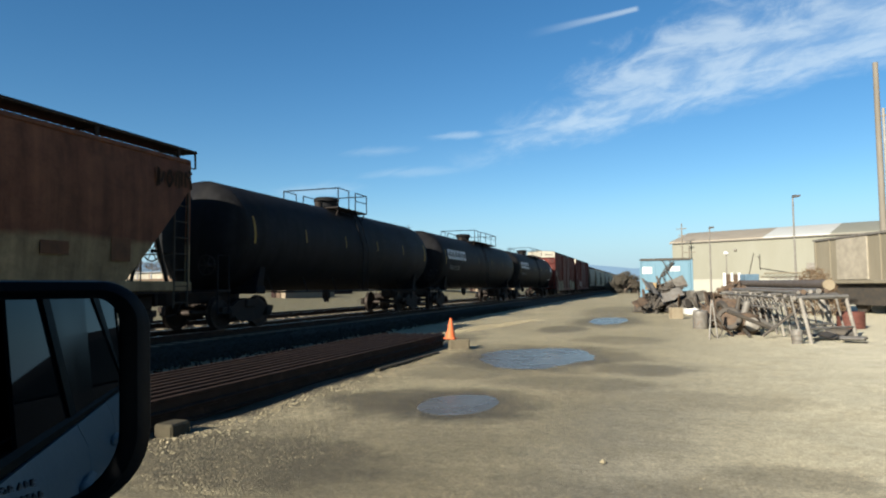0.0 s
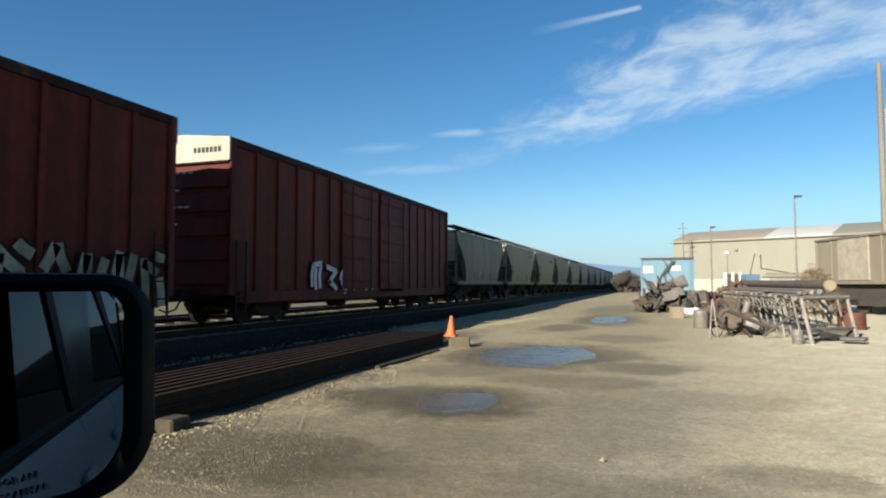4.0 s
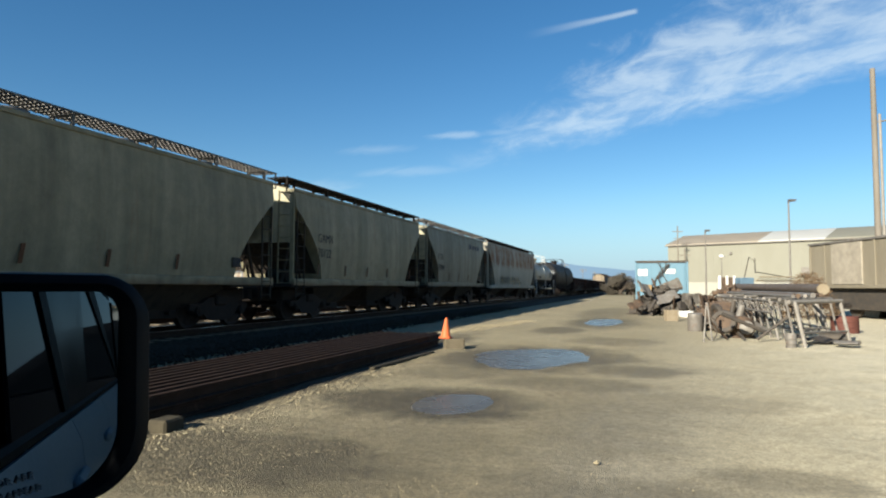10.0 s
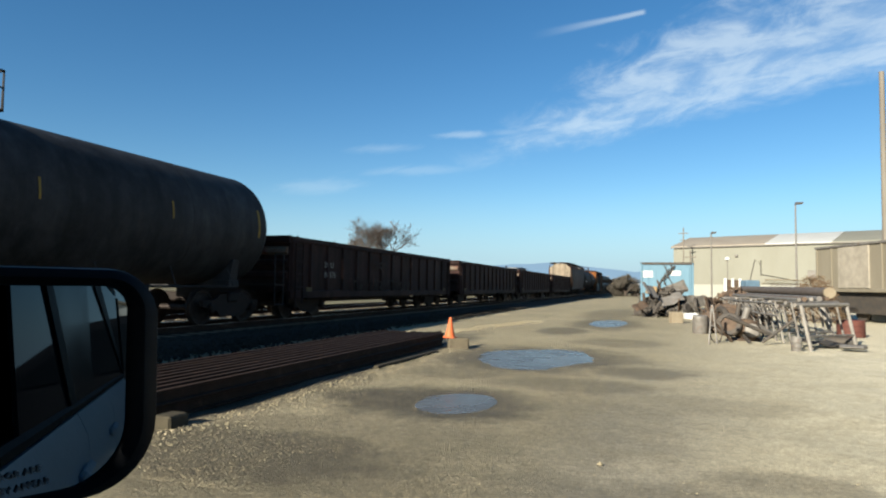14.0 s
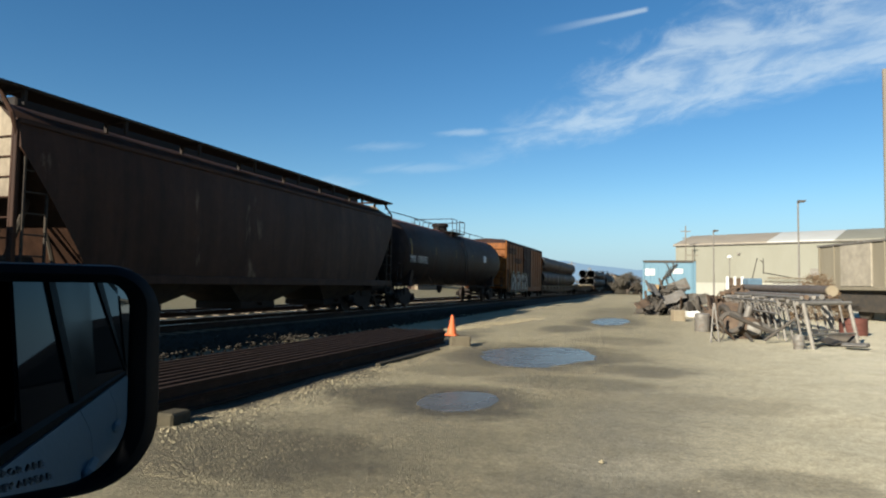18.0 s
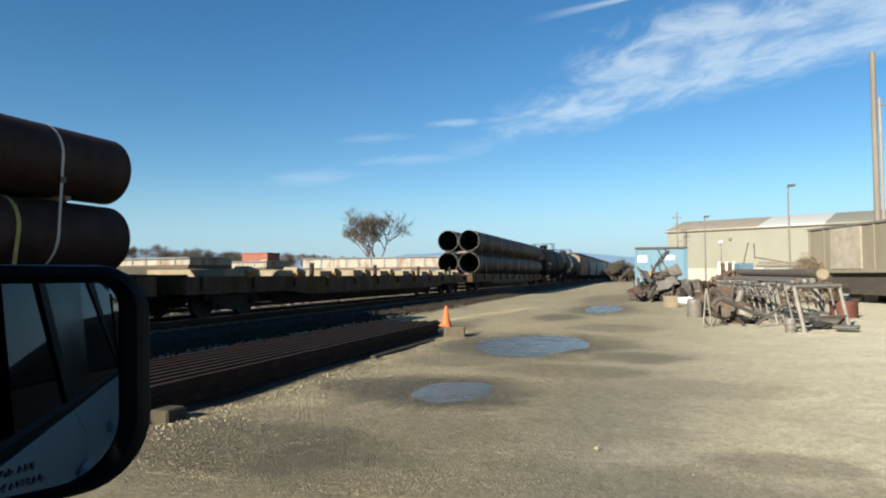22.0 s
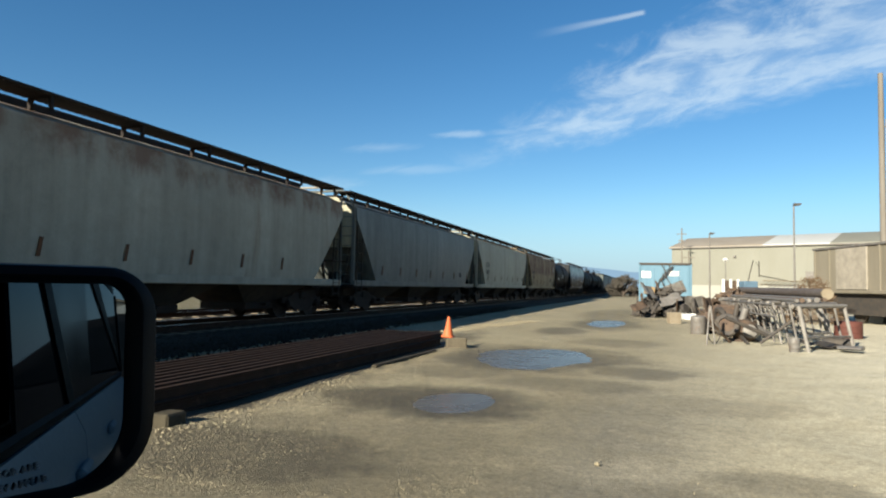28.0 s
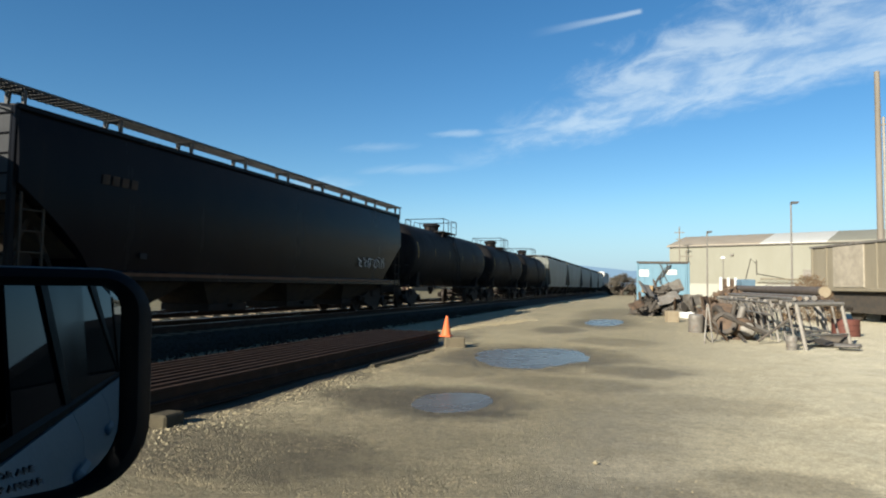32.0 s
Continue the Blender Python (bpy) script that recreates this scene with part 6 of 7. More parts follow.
for _ in range(900):
    y = rnd.uniform(15.6, 27.5)
    x = -6.75 + (y - 15.6) * 0.165 + rnd.gauss(0, 0.22)
    pebble(s, rnd, x, y, ground_height(x, y) + 0.01, 0.02 + 0.03 * rnd.random() ** 2)
pebble(s, rnd, -0.42, 5.4, ground_height(-0.42, 5.4) + 0.012, 0.034)
thing("gravel_pebbles", s, PEBBLE, "loose pale limestone pebbles on the yard", "gravel", kind="stuff", smooth=0)

# ---- tracks ----
TIE = Shape().box(-1.3, 1.3, -0.11, 0.11, 0.05, 0.168, 0.012).mesh("sleeper", TIMBER)
for tx, near in ((TRACK_X, True), (TRACK_X - 4.6, False)):
    rails = holder("railway_track", "steel rails on timber sleepers in ballast", "railway track")
    for x in (tx - 0.755, tx + 0.755):
        prof = [(x - 0.07, 0.165), (x + 0.07, 0.165), (x + 0.07, 0.18), (x + 0.015, 0.2), (x + 0.012, 0.29), (x + 0.036, 0.3), (x + 0.036, 0.336), (x - 0.036, 0.336), (x - 0.036, 0.3), (x - 0.012, 0.29), (x - 0.015, 0.2), (x - 0.07, 0.18)]
        part("rail", Shape().prism(prof, 1, -200, 1500), RAIL, rails)
        part("rail_head", Shape().box(x - 0.03, x + 0.03, -200, 1500, 0.336, 0.3395), RAIL_TOP, rails, "worn bright running surface")
    for k in range(110 if near else 60):
        part("sleeper", TIE, None, rails, at=pose(tx, 2 + k * (0.52 if near else 0.9), 0))

# ---- the pile of rails, its timbers and the cone ----
RAIL_LEN = 11.9
prof = [(-0.07, 0), (0.07, 0), (0.07, 0.015), (0.012, 0.03), (0.01, 0.115), (0.036, 0.125), (0.034, 0.15), (-0.034, 0.15), (-0.036, 0.125), (-0.01, 0.115), (-0.012, 0.03), (-0.07, 0.015)]
SPARE = Shape().prism(prof, 1, 0, RAIL_LEN).mesh("stacked_rail", RAIL)
rnd = random.Random(8)
for layer in (0, 1):
    for k in range(9):
        y = 3.15 + rnd.uniform(-0.3, 0.3)
        tagged(part("stacked_rail", SPARE, None, None, at=pose(-6.43 + k * 0.19, y, 0.02 + layer * 0.152, 0, 0, rnd.uniform(-0.12, 0.12))), "long rust-brown steel rail lying in a pile", "rail", "stacked rails")
for y, x1 in ((2.6, -4.25), (5.2, -4.22), (9.0, -4.3), (12.6, -4.28)):
    thing("support_timber", Shape().box(-7.1, -6.55, y - 0.12, y + 0.12, -0.02, 0.138, 0.015), TIMBER, "weathered timber baulk beside the rail pile", "timber", "timbers by the rails")
# dirty timber, its colour taken down further for the shade on the block
DIRTY_SHADED_TIMBER = surface("dirty_shaded_timber", (0.06, 0.05, 0.032), (0.035, 0.029, 0.02), 6, 0.9, bump=0.4)
thing("timber_block", Shape().box(-4.66, -4.44, 5.08, 5.36, -0.02, 0.15, 0.02), DIRTY_SHADED_TIMBER, "short dirty timber block by the rail pile, darkened for shade", "timber")
thing("fallen_timber", Shape().box(-0.05, 0.05, -1.5, 1.5, -0.02, 0.07, 0.015), DIRTY_SHADED_TIMBER, "long grey timber lying beside the rail pile", "timber", at=pose(-4.5, 11.6, 0.0, 0, 0, -1.5))
thing("concrete_block", Shape().box(-0.25, 0.22, -0.14, 0.16, -0.02, 0.26, 0.025), surface("mossy_concrete", (0.13, 0.106, 0.07), (0.09, 0.073, 0.048), 5, 0.9, bump=0.5), "dirty brown block carrying a cone", "block", at=pose(-4.3, 14.22, 0.0, 0, 0, 24))
ORANGE = surface("faded_orange_plastic", (0.541, 0.128, 0.045), (0.459, 0.109, 0.038), 5, 0.5, bump=0.05, stain=(0.45, 0.14, 0.06), stain_at=0.7)
cone = thing("traffic_cone", Shape().turn([(0.115, 0.035), (0.11, 0.06), (0.03, 0.46), (0.022, 0.475), (0.015, 0.47)], (0, 0, 0), 24), ORANGE, "plain orange traffic cone standing on a block", "traffic cone", at=pose(-4.5, 14.16, 0.258, 0, 1.5, 0))
part("base_plate", Shape().box(-0.14, 0.14, -0.14, 0.14, 0.0, 0.036, 0.015), ORANGE, cone)

# ---- scrap yard on the right ----
GREY_STEEL = surface("weathered_grey_steel", (0.185, 0.171, 0.150), (0.122, 0.106, 0.089), 5, 0.6, 0.25, stain=(0.15, 0.08, 0.05), stain_at=0.62)
PALE_STEEL = surface("pale_dusty_steel", (0.235, 0.214, 0.184), (0.173, 0.153, 0.128), 5, 0.6, 0.1, stain=(0.2, 0.12, 0.08), stain_at=0.66)
RUSTY = surface("scrap_rust", (0.11, 0.075, 0.05), (0.07, 0.05, 0.038), 4, 0.8, 0.1, stain=(0.22, 0.12, 0.06))
DARK_SCRAP = surface("oily_dark_scrap", (0.05, 0.045, 0.04), (0.08, 0.065, 0.05), 5, 0.65, 0.2)
BLUE = surface("faded_blue_container_paint", (0.123, 0.205, 0.252), (0.104, 0.179, 0.222), 0.9, 0.55, stain=(0.2, 0.18, 0.15), stain_at=0.72, streak=5)
RED = surface("faded_red_plastic", (0.104, 0.039, 0.029), (0.079, 0.032, 0.024), 4, 0.6)

# trestles of the pipe rack, two leaning legs and a cross bar each
rack = holder("pipe_rack", "weathered steel trestle rack carrying long pipes", "pipe rack", at=pose(0, 0, 0))
TRESTLES = [(3.53 - 0.045 * k, 17.1 + 0.85 * k, 4.95 - 0.045 * k, 19.0 + 0.8 * k) for k in range(13)]
for i, (ax, ay, bx, by) in enumerate(TRESTLES):
    h = 1.12 + 0.06 * math.sin(i * 2.3)
    a, b = Vector((ax, ay, 0)), Vector((bx, by, 0))
    lean = Vector((-0.2, 0.05, h))
    mat = PALE_STEEL if i % 3 == 0 else GREY_STEEL
    for p in (a, b):
        part("leg", Shape().rod(p, p + lean, 0.045 if i == 0 else 0.03, 8), mat, rack)
    part("cross_bar", Shape().rod(a + lean + Vector((-0.15, -0.1, 0)), b + lean + Vector((0.05, 0.05, 0)), 0.05, 8), mat, rack)
    if i in (0, 2, 5):
        part("low_brace", Shape().rod(a + lean * 0.35, b + lean * 0.3, 0.03, 6), GREY_STEEL, rack)
rnd = random.Random(21)
big_pipe = thing("steel_pipe", Shape().rod((4.95, 21.6, 1.42), (4.0, 33.0, 1.5), 0.155, 24), surface("dark_pipe", (0.1, 0.08, 0.065), (0.07, 0.055, 0.045), 3, 0.6), "long dark steel pipe lying on the trestle rack", "pipe")
part("end_cap", Shape().rod((4.956, 21.53, 1.42), (4.946, 21.65, 1.42), 0.162, 24), TIMBER_PALE, big_pipe, "pale round cap on the pipe end")
for k, (x, z, r) in enumerate(((3.5, 1.24, 0.05), (3.68, 1.25, 0.06), (3.9, 1.25, 0.05), (4.15, 1.26, 0.07), (4.4, 1.27, 0.05))):
    thing("steel_pipe", Shape().rod((x, 18.2 + k * 0.3, z), (x - 0.35, 29.0 + k * 0.4, z + 0.02), r, 10), (GREY_STEEL, RUSTY, PALE_STEEL)[k % 3], "thin weathered pipe lying along the rack", "pipe", "pipes on the rack")


def truss(at, length, material, label, slats=16, h=0.34):
    """A flat lattice frame: two chords and slanting slats."""
    ob = holder("lattice_frame", label, "lattice frame", "lattice frames", at)
    part("chord", Shape().rod((0, 0, 0), (0, length, 0), 0.03, 6), material, ob)
    part("chord", Shape().rod((0, 0, h), (0, length, h), 0.03, 6), material, ob)
    for k in range(slats):
        y = length * k / slats
        part("slat", Shape().rod((0, y, 0), (0, y + length / slats * 0.7, h), 0.018, 5), material, ob)
    return ob


for k in range(3):
    truss(pose(3.15 + 0.5 * k, 19.0 + 1.1 * k, 0.78 + 0.05 * k, 0, -14 + 9 * k, 3), 9.0, (GREY_STEEL, PALE_STEEL, RUSTY)[k], "weathered steel lattice frame leaning in the rack", 18)
truss(pose(6.4, 44.0, 1.9, 0, 60, -72), 2.6, TIMBER_PALE, "pale slatted frame raised behind the scrap", 9, 0.5)
truss(pose(6.6, 43.4, 1.6, 0, 60, -70), 2.4, PALE_STEEL, "pale slatted frame raised behind the scrap", 8, 0.45)


def drum(name, label, cat, at, r, h, material, lid=None):
    ob = thing(name, Shape().turn([(r * 0.96, 0), (r, 0.02), (r, h * 0.33), (r * 1.03, h * 0.345), (r, h * 0.36), (r, h * 0.66), (r * 1.03, h * 0.675), (r, h * 0.69), (r, h - 0.02), (r * 0.96, h), (r * 0.9, h - 0.015)], (0, 0, 0), 22), material, label, cat, at=at)
    if lid:
        part("lid", Shape().turn([(r * 0.92, h - 0.012), (r * 0.9, h + 0.006), (r * 0.3, h + 0.01)], (0, 0, 0), 22), lid, ob)
    return ob


def plate(at, w, h, material, label):
    s = Shape()
    n = 6
    rings = []
    for k in range(n + 1):
        x = -w / 2 + w * k / n
        z = 0.05 * math.sin(k * 1.7)
        rings.append([(x, -h / 2, z), (x, h / 2, z + 0.03), (x, h / 2, z + 0.045), (x, -h / 2, z + 0.015)])
    s.loft(rings)
    return thing("bent_plate", s, material, label, "metal plate", "scrap metal", at=at)


def wheel_at(at, r, w, label, name="round_casting"):
    ob = thing(name, Shape().turn([(r * 0.62, -w / 2), (r * 0.92, -w / 2), (r, -w * 0.3), (r, w * 0.3), (r * 0.92, w / 2), (r * 0.62, w / 2), (r * 0.6, 0)], (0, 0, 0), 22, 1), DARK_SCRAP, label, "casting", "scrap metal", at=at)
    part("hub", Shape().turn([(r * 0.6, -w * 0.2), (r * 0.25, -w * 0.35), (r * 0.1, -w * 0.4), (r * 0.1, w * 0.4), (r * 0.25, w * 0.35), (r * 0.6, w * 0.2)], (0, 0, 0), 18, 1), RUSTY, ob)
    return ob


plate(pose(4.1, 18.6, 0.12, 4, 3, 30), 1.1, 0.6, DARK_SCRAP, "dark bent plate lying by the rack")
plate(pose(4.6, 17.9, 0.1, -5, 2, 70), 0.9, 0.5, GREY_STEEL, "dull grey plate lying by the rack")
drum("steel_drum", "dark grey drum lying on its side by the rack", "drum", pose(4.3, 19.3, 0.14, 90, 0, 75), 0.14, 0.7, DARK_SCRAP, GREY_STEEL)
drum("metal_bucket", "small grey metal bucket on the gravel", "bucket", pose(3.22, 17.1, 0.01), 0.12, 0.36, GREY_STEEL)
drum("plastic_tub", "faded red tub beyond the rack", "tub", pose(6.0, 23.6, 0.0), 0.4, 0.55, RED)
drum("metal_bucket", "grey metal bucket among the scrap", "bucket", pose(1.45, 22.7, 0.01, 4), 0.24, 0.6, GREY_STEEL)
thing("leaning_post", Shape().rod((5.0, 21.3, 0.0), (4.7, 21.6, 1.15), 0.07, 10), PALE_STEEL, "pale round post leaning on the rack", "post")
thing("cardboard_box", Shape().box(-0.24, 0.24, -0.2, 0.2, 0, 0.5, 0.015), TIMBER_PALE, "dull beige box on the ground", "box", at=pose(0.9, 29.2, 0, 0, 0, 20))
thing("white_tub", Shape().turn([(0.5, 0), (0.55, 0.05), (0.58, 0.3), (0.55, 0.32), (0.5, 0.25)], (0, 0, 0), 20), WHITE, "low white plastic tub on the ground", "tub", at=pose(1.9, 33.5, 0))
# tubular stand
stand = holder("steel_stand", "upright pale tubular steel stand", "stand", at=pose(1.38, 18.5, 0))
part("leg", Shape().rod((0, -0.1, 0), (0.1, 0.1, 1.05), 0.024, 6), GREY_STEEL, stand)
part("leg", Shape().rod((0.22, 0.0, 0), (0.12, 0.1, 1.05), 0.024, 6), GREY_STEEL, stand)
part("hoop", Shape().tube([(0.2 + 0.16 * math.cos(a * 0.5), 0.1, 0.35 + 0.3 * math.sin(a * 0.5)) for a in range(13)], 0.02, 6), DARK_SCRAP, stand)
part("cross_bar", Shape().rod((0.05, 0.0, 0.5), (0.17, 0.05, 0.5), 0.02, 6), GREY_STEEL, stand)
# pump with a round flange
pump = holder("old_pump", "rusty pump casting with a pale round flange", "pump", at=pose(2.5, 20.2, 0, 0, 0, 10))
part("casing", Shape().turn([(0.2, -0.5), (0.3, -0.35), (0.32, 0.2), (0.22, 0.4), (0.14, 0.55)], (0, 0, 0.34), 18, 1), RUSTY, pump)
part("flange", Shape().turn([(0.16, -0.62), (0.19, -0.6), (0.19, -0.52), (0.1, -0.5)], (0, 0, 0.34), 20, 1), PALE_STEEL, pump, "pale round flange")
part("foot", Shape().box(-0.32, 0.32, -0.3, 0.3, 0, 0.1, 0.02), RUSTY, pump)
part("outlet", Shape().rod((0, 0.1, 0.6), (0.1, 0.1, 0.95), 0.1, 12), GREY_STEEL, pump)


rnd = random.Random(33)
# heap before the container and along the rack: wheels, rods, plates
for k in range(44):
    x, y = (rnd.uniform(-0.7, 2.3), rnd.uniform(33.0, 38.5)) if k < 28 else (rnd.uniform(1.9, 3.1), rnd.uniform(18.6, 27.0))
    z = (max(0.05, 1.7 - 0.6 * abs(x - 0.7)) if k < 28 else 0.5) * rnd.random()
    kind = k % 4
    if kind == 0:
        wheel_at(pose(x, y, 0.35 + z * 0.5, rnd.uniform(-30, 30), 0, rnd.uniform(0, 180)), rnd.uniform(0.25, 0.42), 0.16, "old dark round casting in the scrap heap")
    elif kind == 1:
        plate(pose(x, y, 0.3 + z, rnd.uniform(20, 80), rnd.uniform(-30, 30), rnd.uniform(0, 180)), rnd.uniform(0.6, 1.2), rnd.uniform(0.4, 0.9), rnd.choice((DARK_SCRAP, RUSTY, GREY_STEEL)), "bent rusty plate in the scrap heap")
    else:
        d = Vector((rnd.uniform(-1, 1), rnd.uniform(-1, 1), rnd.uniform(0.1, 1.0))).normalized() * rnd.uniform(0.6, 1.3)
        p = Vector((x, y, 0.05 + z * 0.6))
        thing("scrap_bar", Shape().rod(p, p + d, rnd.uniform(0.03, 0.08), 8), rnd.choice((DARK_SCRAP, RUSTY, DARK_SCRAP)), "rusty steel bar sticking out of the heap", "steel bar", "scrap metal")
for name, cx, cy, rx, ry, h, n in (("a", 0.7, 36.5, 1.7, 2.2, 1.6, 420), ("b", 2.5, 25.0, 0.8, 3.2, 1.0, 300), ("c", 3.4, 31.0, 1.5, 2.4, 1.7, 320)):
    s = Shape()
    for _ in range(n):
        a, r = rnd.uniform(0, 6.28), rnd.random() ** 0.5
        x, y = cx + rx * r * math.cos(a), cy + ry * r * math.sin(a)
        z = h * (1 - r * r) * rnd.uniform(0.3, 1.0)
        d = Vector((rnd.uniform(-1, 1), rnd.uniform(-1, 1), rnd.uniform(-0.5, 0.7))).normalized() * rnd.uniform(0.12, 0.4)
        if rnd.random() < 0.6:
            s.rod(Vector((x, y, z)) - d, Vector((x, y, z)) + d, rnd.uniform(0.015, 0.07), 6)
        else:
            b = rnd.uniform(0.08, 0.22)
            s.box(x - b, x + b, y - b * 0.7, y + b * 0.7, max(0, z - b * 0.6), z + b * 0.6, 0.02)
    thing("scrap_heap", s, (DARK_SCRAP, RUSTY, RUSTY)[("a", "b", "c").index(name)], "heap of small rusty scrap pieces", "scrap heap", kind="stuff")
thing("orange_box", Shape().box(-0.25, 0.25, -0.2, 0.2, 0, 0.42, 0.02), surface("dull_orange", (0.3, 0.2, 0.1), None, 4, 0.7), "dull orange box on the scrap heap", "box", at=pose(-0.15, 35.9, 1.2, 0, 8, 12))
# brown brush pile under the parked car
BRUSH = surface("dead_brown_brush", (0.143, 0.093, 0.053), (0.094, 0.062, 0.038), 3, 0.9)
s = Shape()
for _ in range(2600):
    a, r = rnd.uniform(0, 6.28), rnd.random() ** 0.6
    x, y = 7.25 + 1.2 * r * math.cos(a), 34.3 + 1.6 * r * math.sin(a)
    z = 2.2 * (1 - r ** 2.6) * rnd.random() ** 0.5
    d = Vector((rnd.uniform(-1, 1), rnd.uniform(-1, 1), rnd.uniform(-0.2, 1.0))).normalized() * rnd.uniform(0.1, 0.28)
    s.rod(Vector((x, y, z)), Vector((x, y, z)) + d, 0.014, 4, 0.005)
thing("brush_pile", s, BRUSH, "heap of dead brown brush", "brush pile", kind="stuff", smooth=0)

# blue container
box = holder("shipping_container", "faded blue steel container with white notices", "container", at=pose(0.79, 42.3, 0, 0, 0, 1.0))
W, H, D = 1.58, 3.13, 6.0
part("body", Shape().box(-W + 0.05, W - 0.05, 0.06, D, 0.15, H - 0.05), BLUE, box)
for x in (-W, W - 0.12):
    part("corner_post", Shape().box(x, x + 0.12, -0.02, 0.14, 0.05, H, 0.02), BLUE, box)
part("top_rail", Shape().box(-W, W, -0.02, 0.12, H - 0.12, H + 0.02, 0.02), DARK_SCRAP, box)
part("bottom_rail", Shape().box(-W, W, -0.02, 0.12, 0.0, 0.2, 0.02), BLUE, box)
for x0, x1 in ((-W + 0.13, -0.05), (0.0, W - 0.13)):
    door = part("door", Shape().box(x0, x1, 0.0, 0.07, 0.22, H - 0.14, 0.015), BLUE, box)
    for k in range(3):
        x = x0 + (x1 - x0) * (k + 0.5) / 3
        part("rib", Shape().box(x - 0.12, x + 0.12, -0.02, 0.01, 0.35, H - 0.3, 0.015), BLUE, door)
for x0, x1, z0, z1 in ((-1.42, -0.84, 2.2, 2.62), (0.22, 0.82, 2.33, 2.63)):
    part("notice", Shape().box(x0, x1, -0.035, -0.024, z0, z1), WHITE, box, "white notice board")
hose = Shape()
for j in range(4):
    pts = [(-0.3 + 0.22 * j + 0.35 * math.sin(a * 0.5 + j), -0.1 - 0.02 * j, 3.0 - a * 0.17 + 0.1 * math.cos(a + j)) for a in range(12)]
    hose.tube(pts, 0.03, 6)
part("hose", hose, DARK_SCRAP, box, "tangled black hoses hanging down")

# tan freight car parked by the pole
PARKED = surface("dusty_beige_steel", (0.195, 0.168, 0.122), (0.155, 0.132, 0.094), 0.9, 0.75, stain=(0.24, 0.19, 0.13), stain_at=0.66, streak=4)
old = holder("parked_freight_car", "dusty beige freight car standing beside the yard", "freight car", at=pose(8.2, 38.4, 0, 0, 0, -163.1))
L = 17.0
part("body", Shape().box(-2.9, -0.06, 0, L, 1.55, 3.72), PARKED, old)
part("roof", Shape().prism([(-3.0, 3.7), (0.03, 3.7), (0.03, 3.8), (-1.45, 3.98), (-3.0, 3.8)], 1, -0.05, L + 0.05), GREY_STEEL, old)
part("side_sill", Shape().box(-0.1, 0.02, 0, L, 1.45, 1.62, 0.02), PARKED, old)
for k in range(14):
    y = 0.06 + k * 1.3
    part("side_post", Shape().box(-0.07, 0.0, y - 0.06, y + 0.06, 1.6, 3.7, 0.015), PARKED, old)
part("side_door", Shape().box(-0.07, 0.02, 2.0, 4.4, 1.64, 3.66, 0.02), surface("worn_beige_door", (0.3, 0.26, 0.2), None, 2, 0.7), old)
# underframe deepened into a dark box that stands in for the shade below
part("underframe", Shape().box(-2.6, -0.3, 0.2, L - 0.2, 0.42, 1.5, 0.02), DARK_SCRAP, old)
for y in (1.9, 8.5, L - 1.9):
    for yy in (y - 0.9, y + 0.9):
        for x in (-0.7, -2.2):
            part("wheel", Shape().rod((x - 0.06, yy, 0.5), (x + 0.06, yy, 0.5), 0.5, 20), DARK_SCRAP, old)
    part("bogie_frame", Shape().box(-0.45, -0.3, y - 1.2, y + 1.2, 0.45, 0.75, 0.05), DARK_SCRAP, old)

# poles and lamps
POLE_WOOD = surface("grey_pole_timber", (0.173, 0.150, 0.121), (0.127, 0.109, 0.086), 3, 0.9, streak=8)
pole = thing("utility_pole", Shape().rod((0, 0, -0.2), (0, 0, 12.55), 0.17, 14, 0.12), POLE_WOOD, "tall grey timber utility pole with a meter box", "utility pole", at=pose(10.93, 36.7, 0))
part("conduit", Shape().rod((0.26, -0.02, 0.0), (0.24, -0.02, 10.2), 0.07, 8), PALE_STEEL, pole)
part("meter_box", Shape().box(-0.1, 0.42, -0.35, -0.17, 2.2, 2.9, 0.03), PALE_STEEL, pole)
part("lower_box", Shape().box(0.08, 0.36, -0.3, -0.16, 1.1, 1.6, 0.02), PALE_STEEL, pole)
part("bracket", Shape().rod((0, 0, 9.8), (0.9, 0, 9.9), 0.04, 6), GREY_STEEL, pole)
for x, y, h, arm in ((11.05, 58.2, 8.6, 0.5), (5.35, 67.0, 7.0, 0.4)):
    lamp = thing("street_lamp", Shape().rod((0, 0, 0), (0, 0, h), 0.09, 10, 0.06), GREY_STEEL, "slender grey lamp post in the yard", "street lamp", "lamp posts", at=pose(x, y, 0))
    part("lamp_head", Shape().prism([(-0.05, h - 0.08), (arm, h - 0.02), (arm + 0.1, h + 0.12), (0.0, h + 0.14)], 1, -0.16, 0.16), DARK_SCRAP, lamp)
lamp = thing("street_lamp", Shape().rod((0, 0, 0), (0, 0, 5.3), 0.08, 8, 0.05), GREY_STEEL, "short lamp post with a round head", "street lamp", "lamp posts", at=pose(8.8, 87.0, 0))
part("lamp_head", Shape().turn([(0.1, 5.2), (0.32, 5.3), (0.34, 5.45), (0.2, 5.6), (0.05, 5.65)], (0, 0, 0), 14), WHITE, lamp)
for x, y, h in ((4.25, 101.2, 10.7), (4.4, 85.3, 6.4)):
    p = thing("utility_pole", Shape().rod((0, 0, 0), (0, 0, h), 0.11, 8, 0.08), POLE_WOOD, "distant timber pole with cross arms", "utility pole", "distant poles", at=pose(x, y, 0))
    part("cross_arm", Shape().box(-0.7, 0.7, -0.06, 0.06, h - 0.9, h - 0.78), POLE_WOOD, p)
    part("cross_arm", Shape().box(-0.5, 0.5, -0.06, 0.06, h - 1.9, h - 1.78), POLE_WOOD, p)
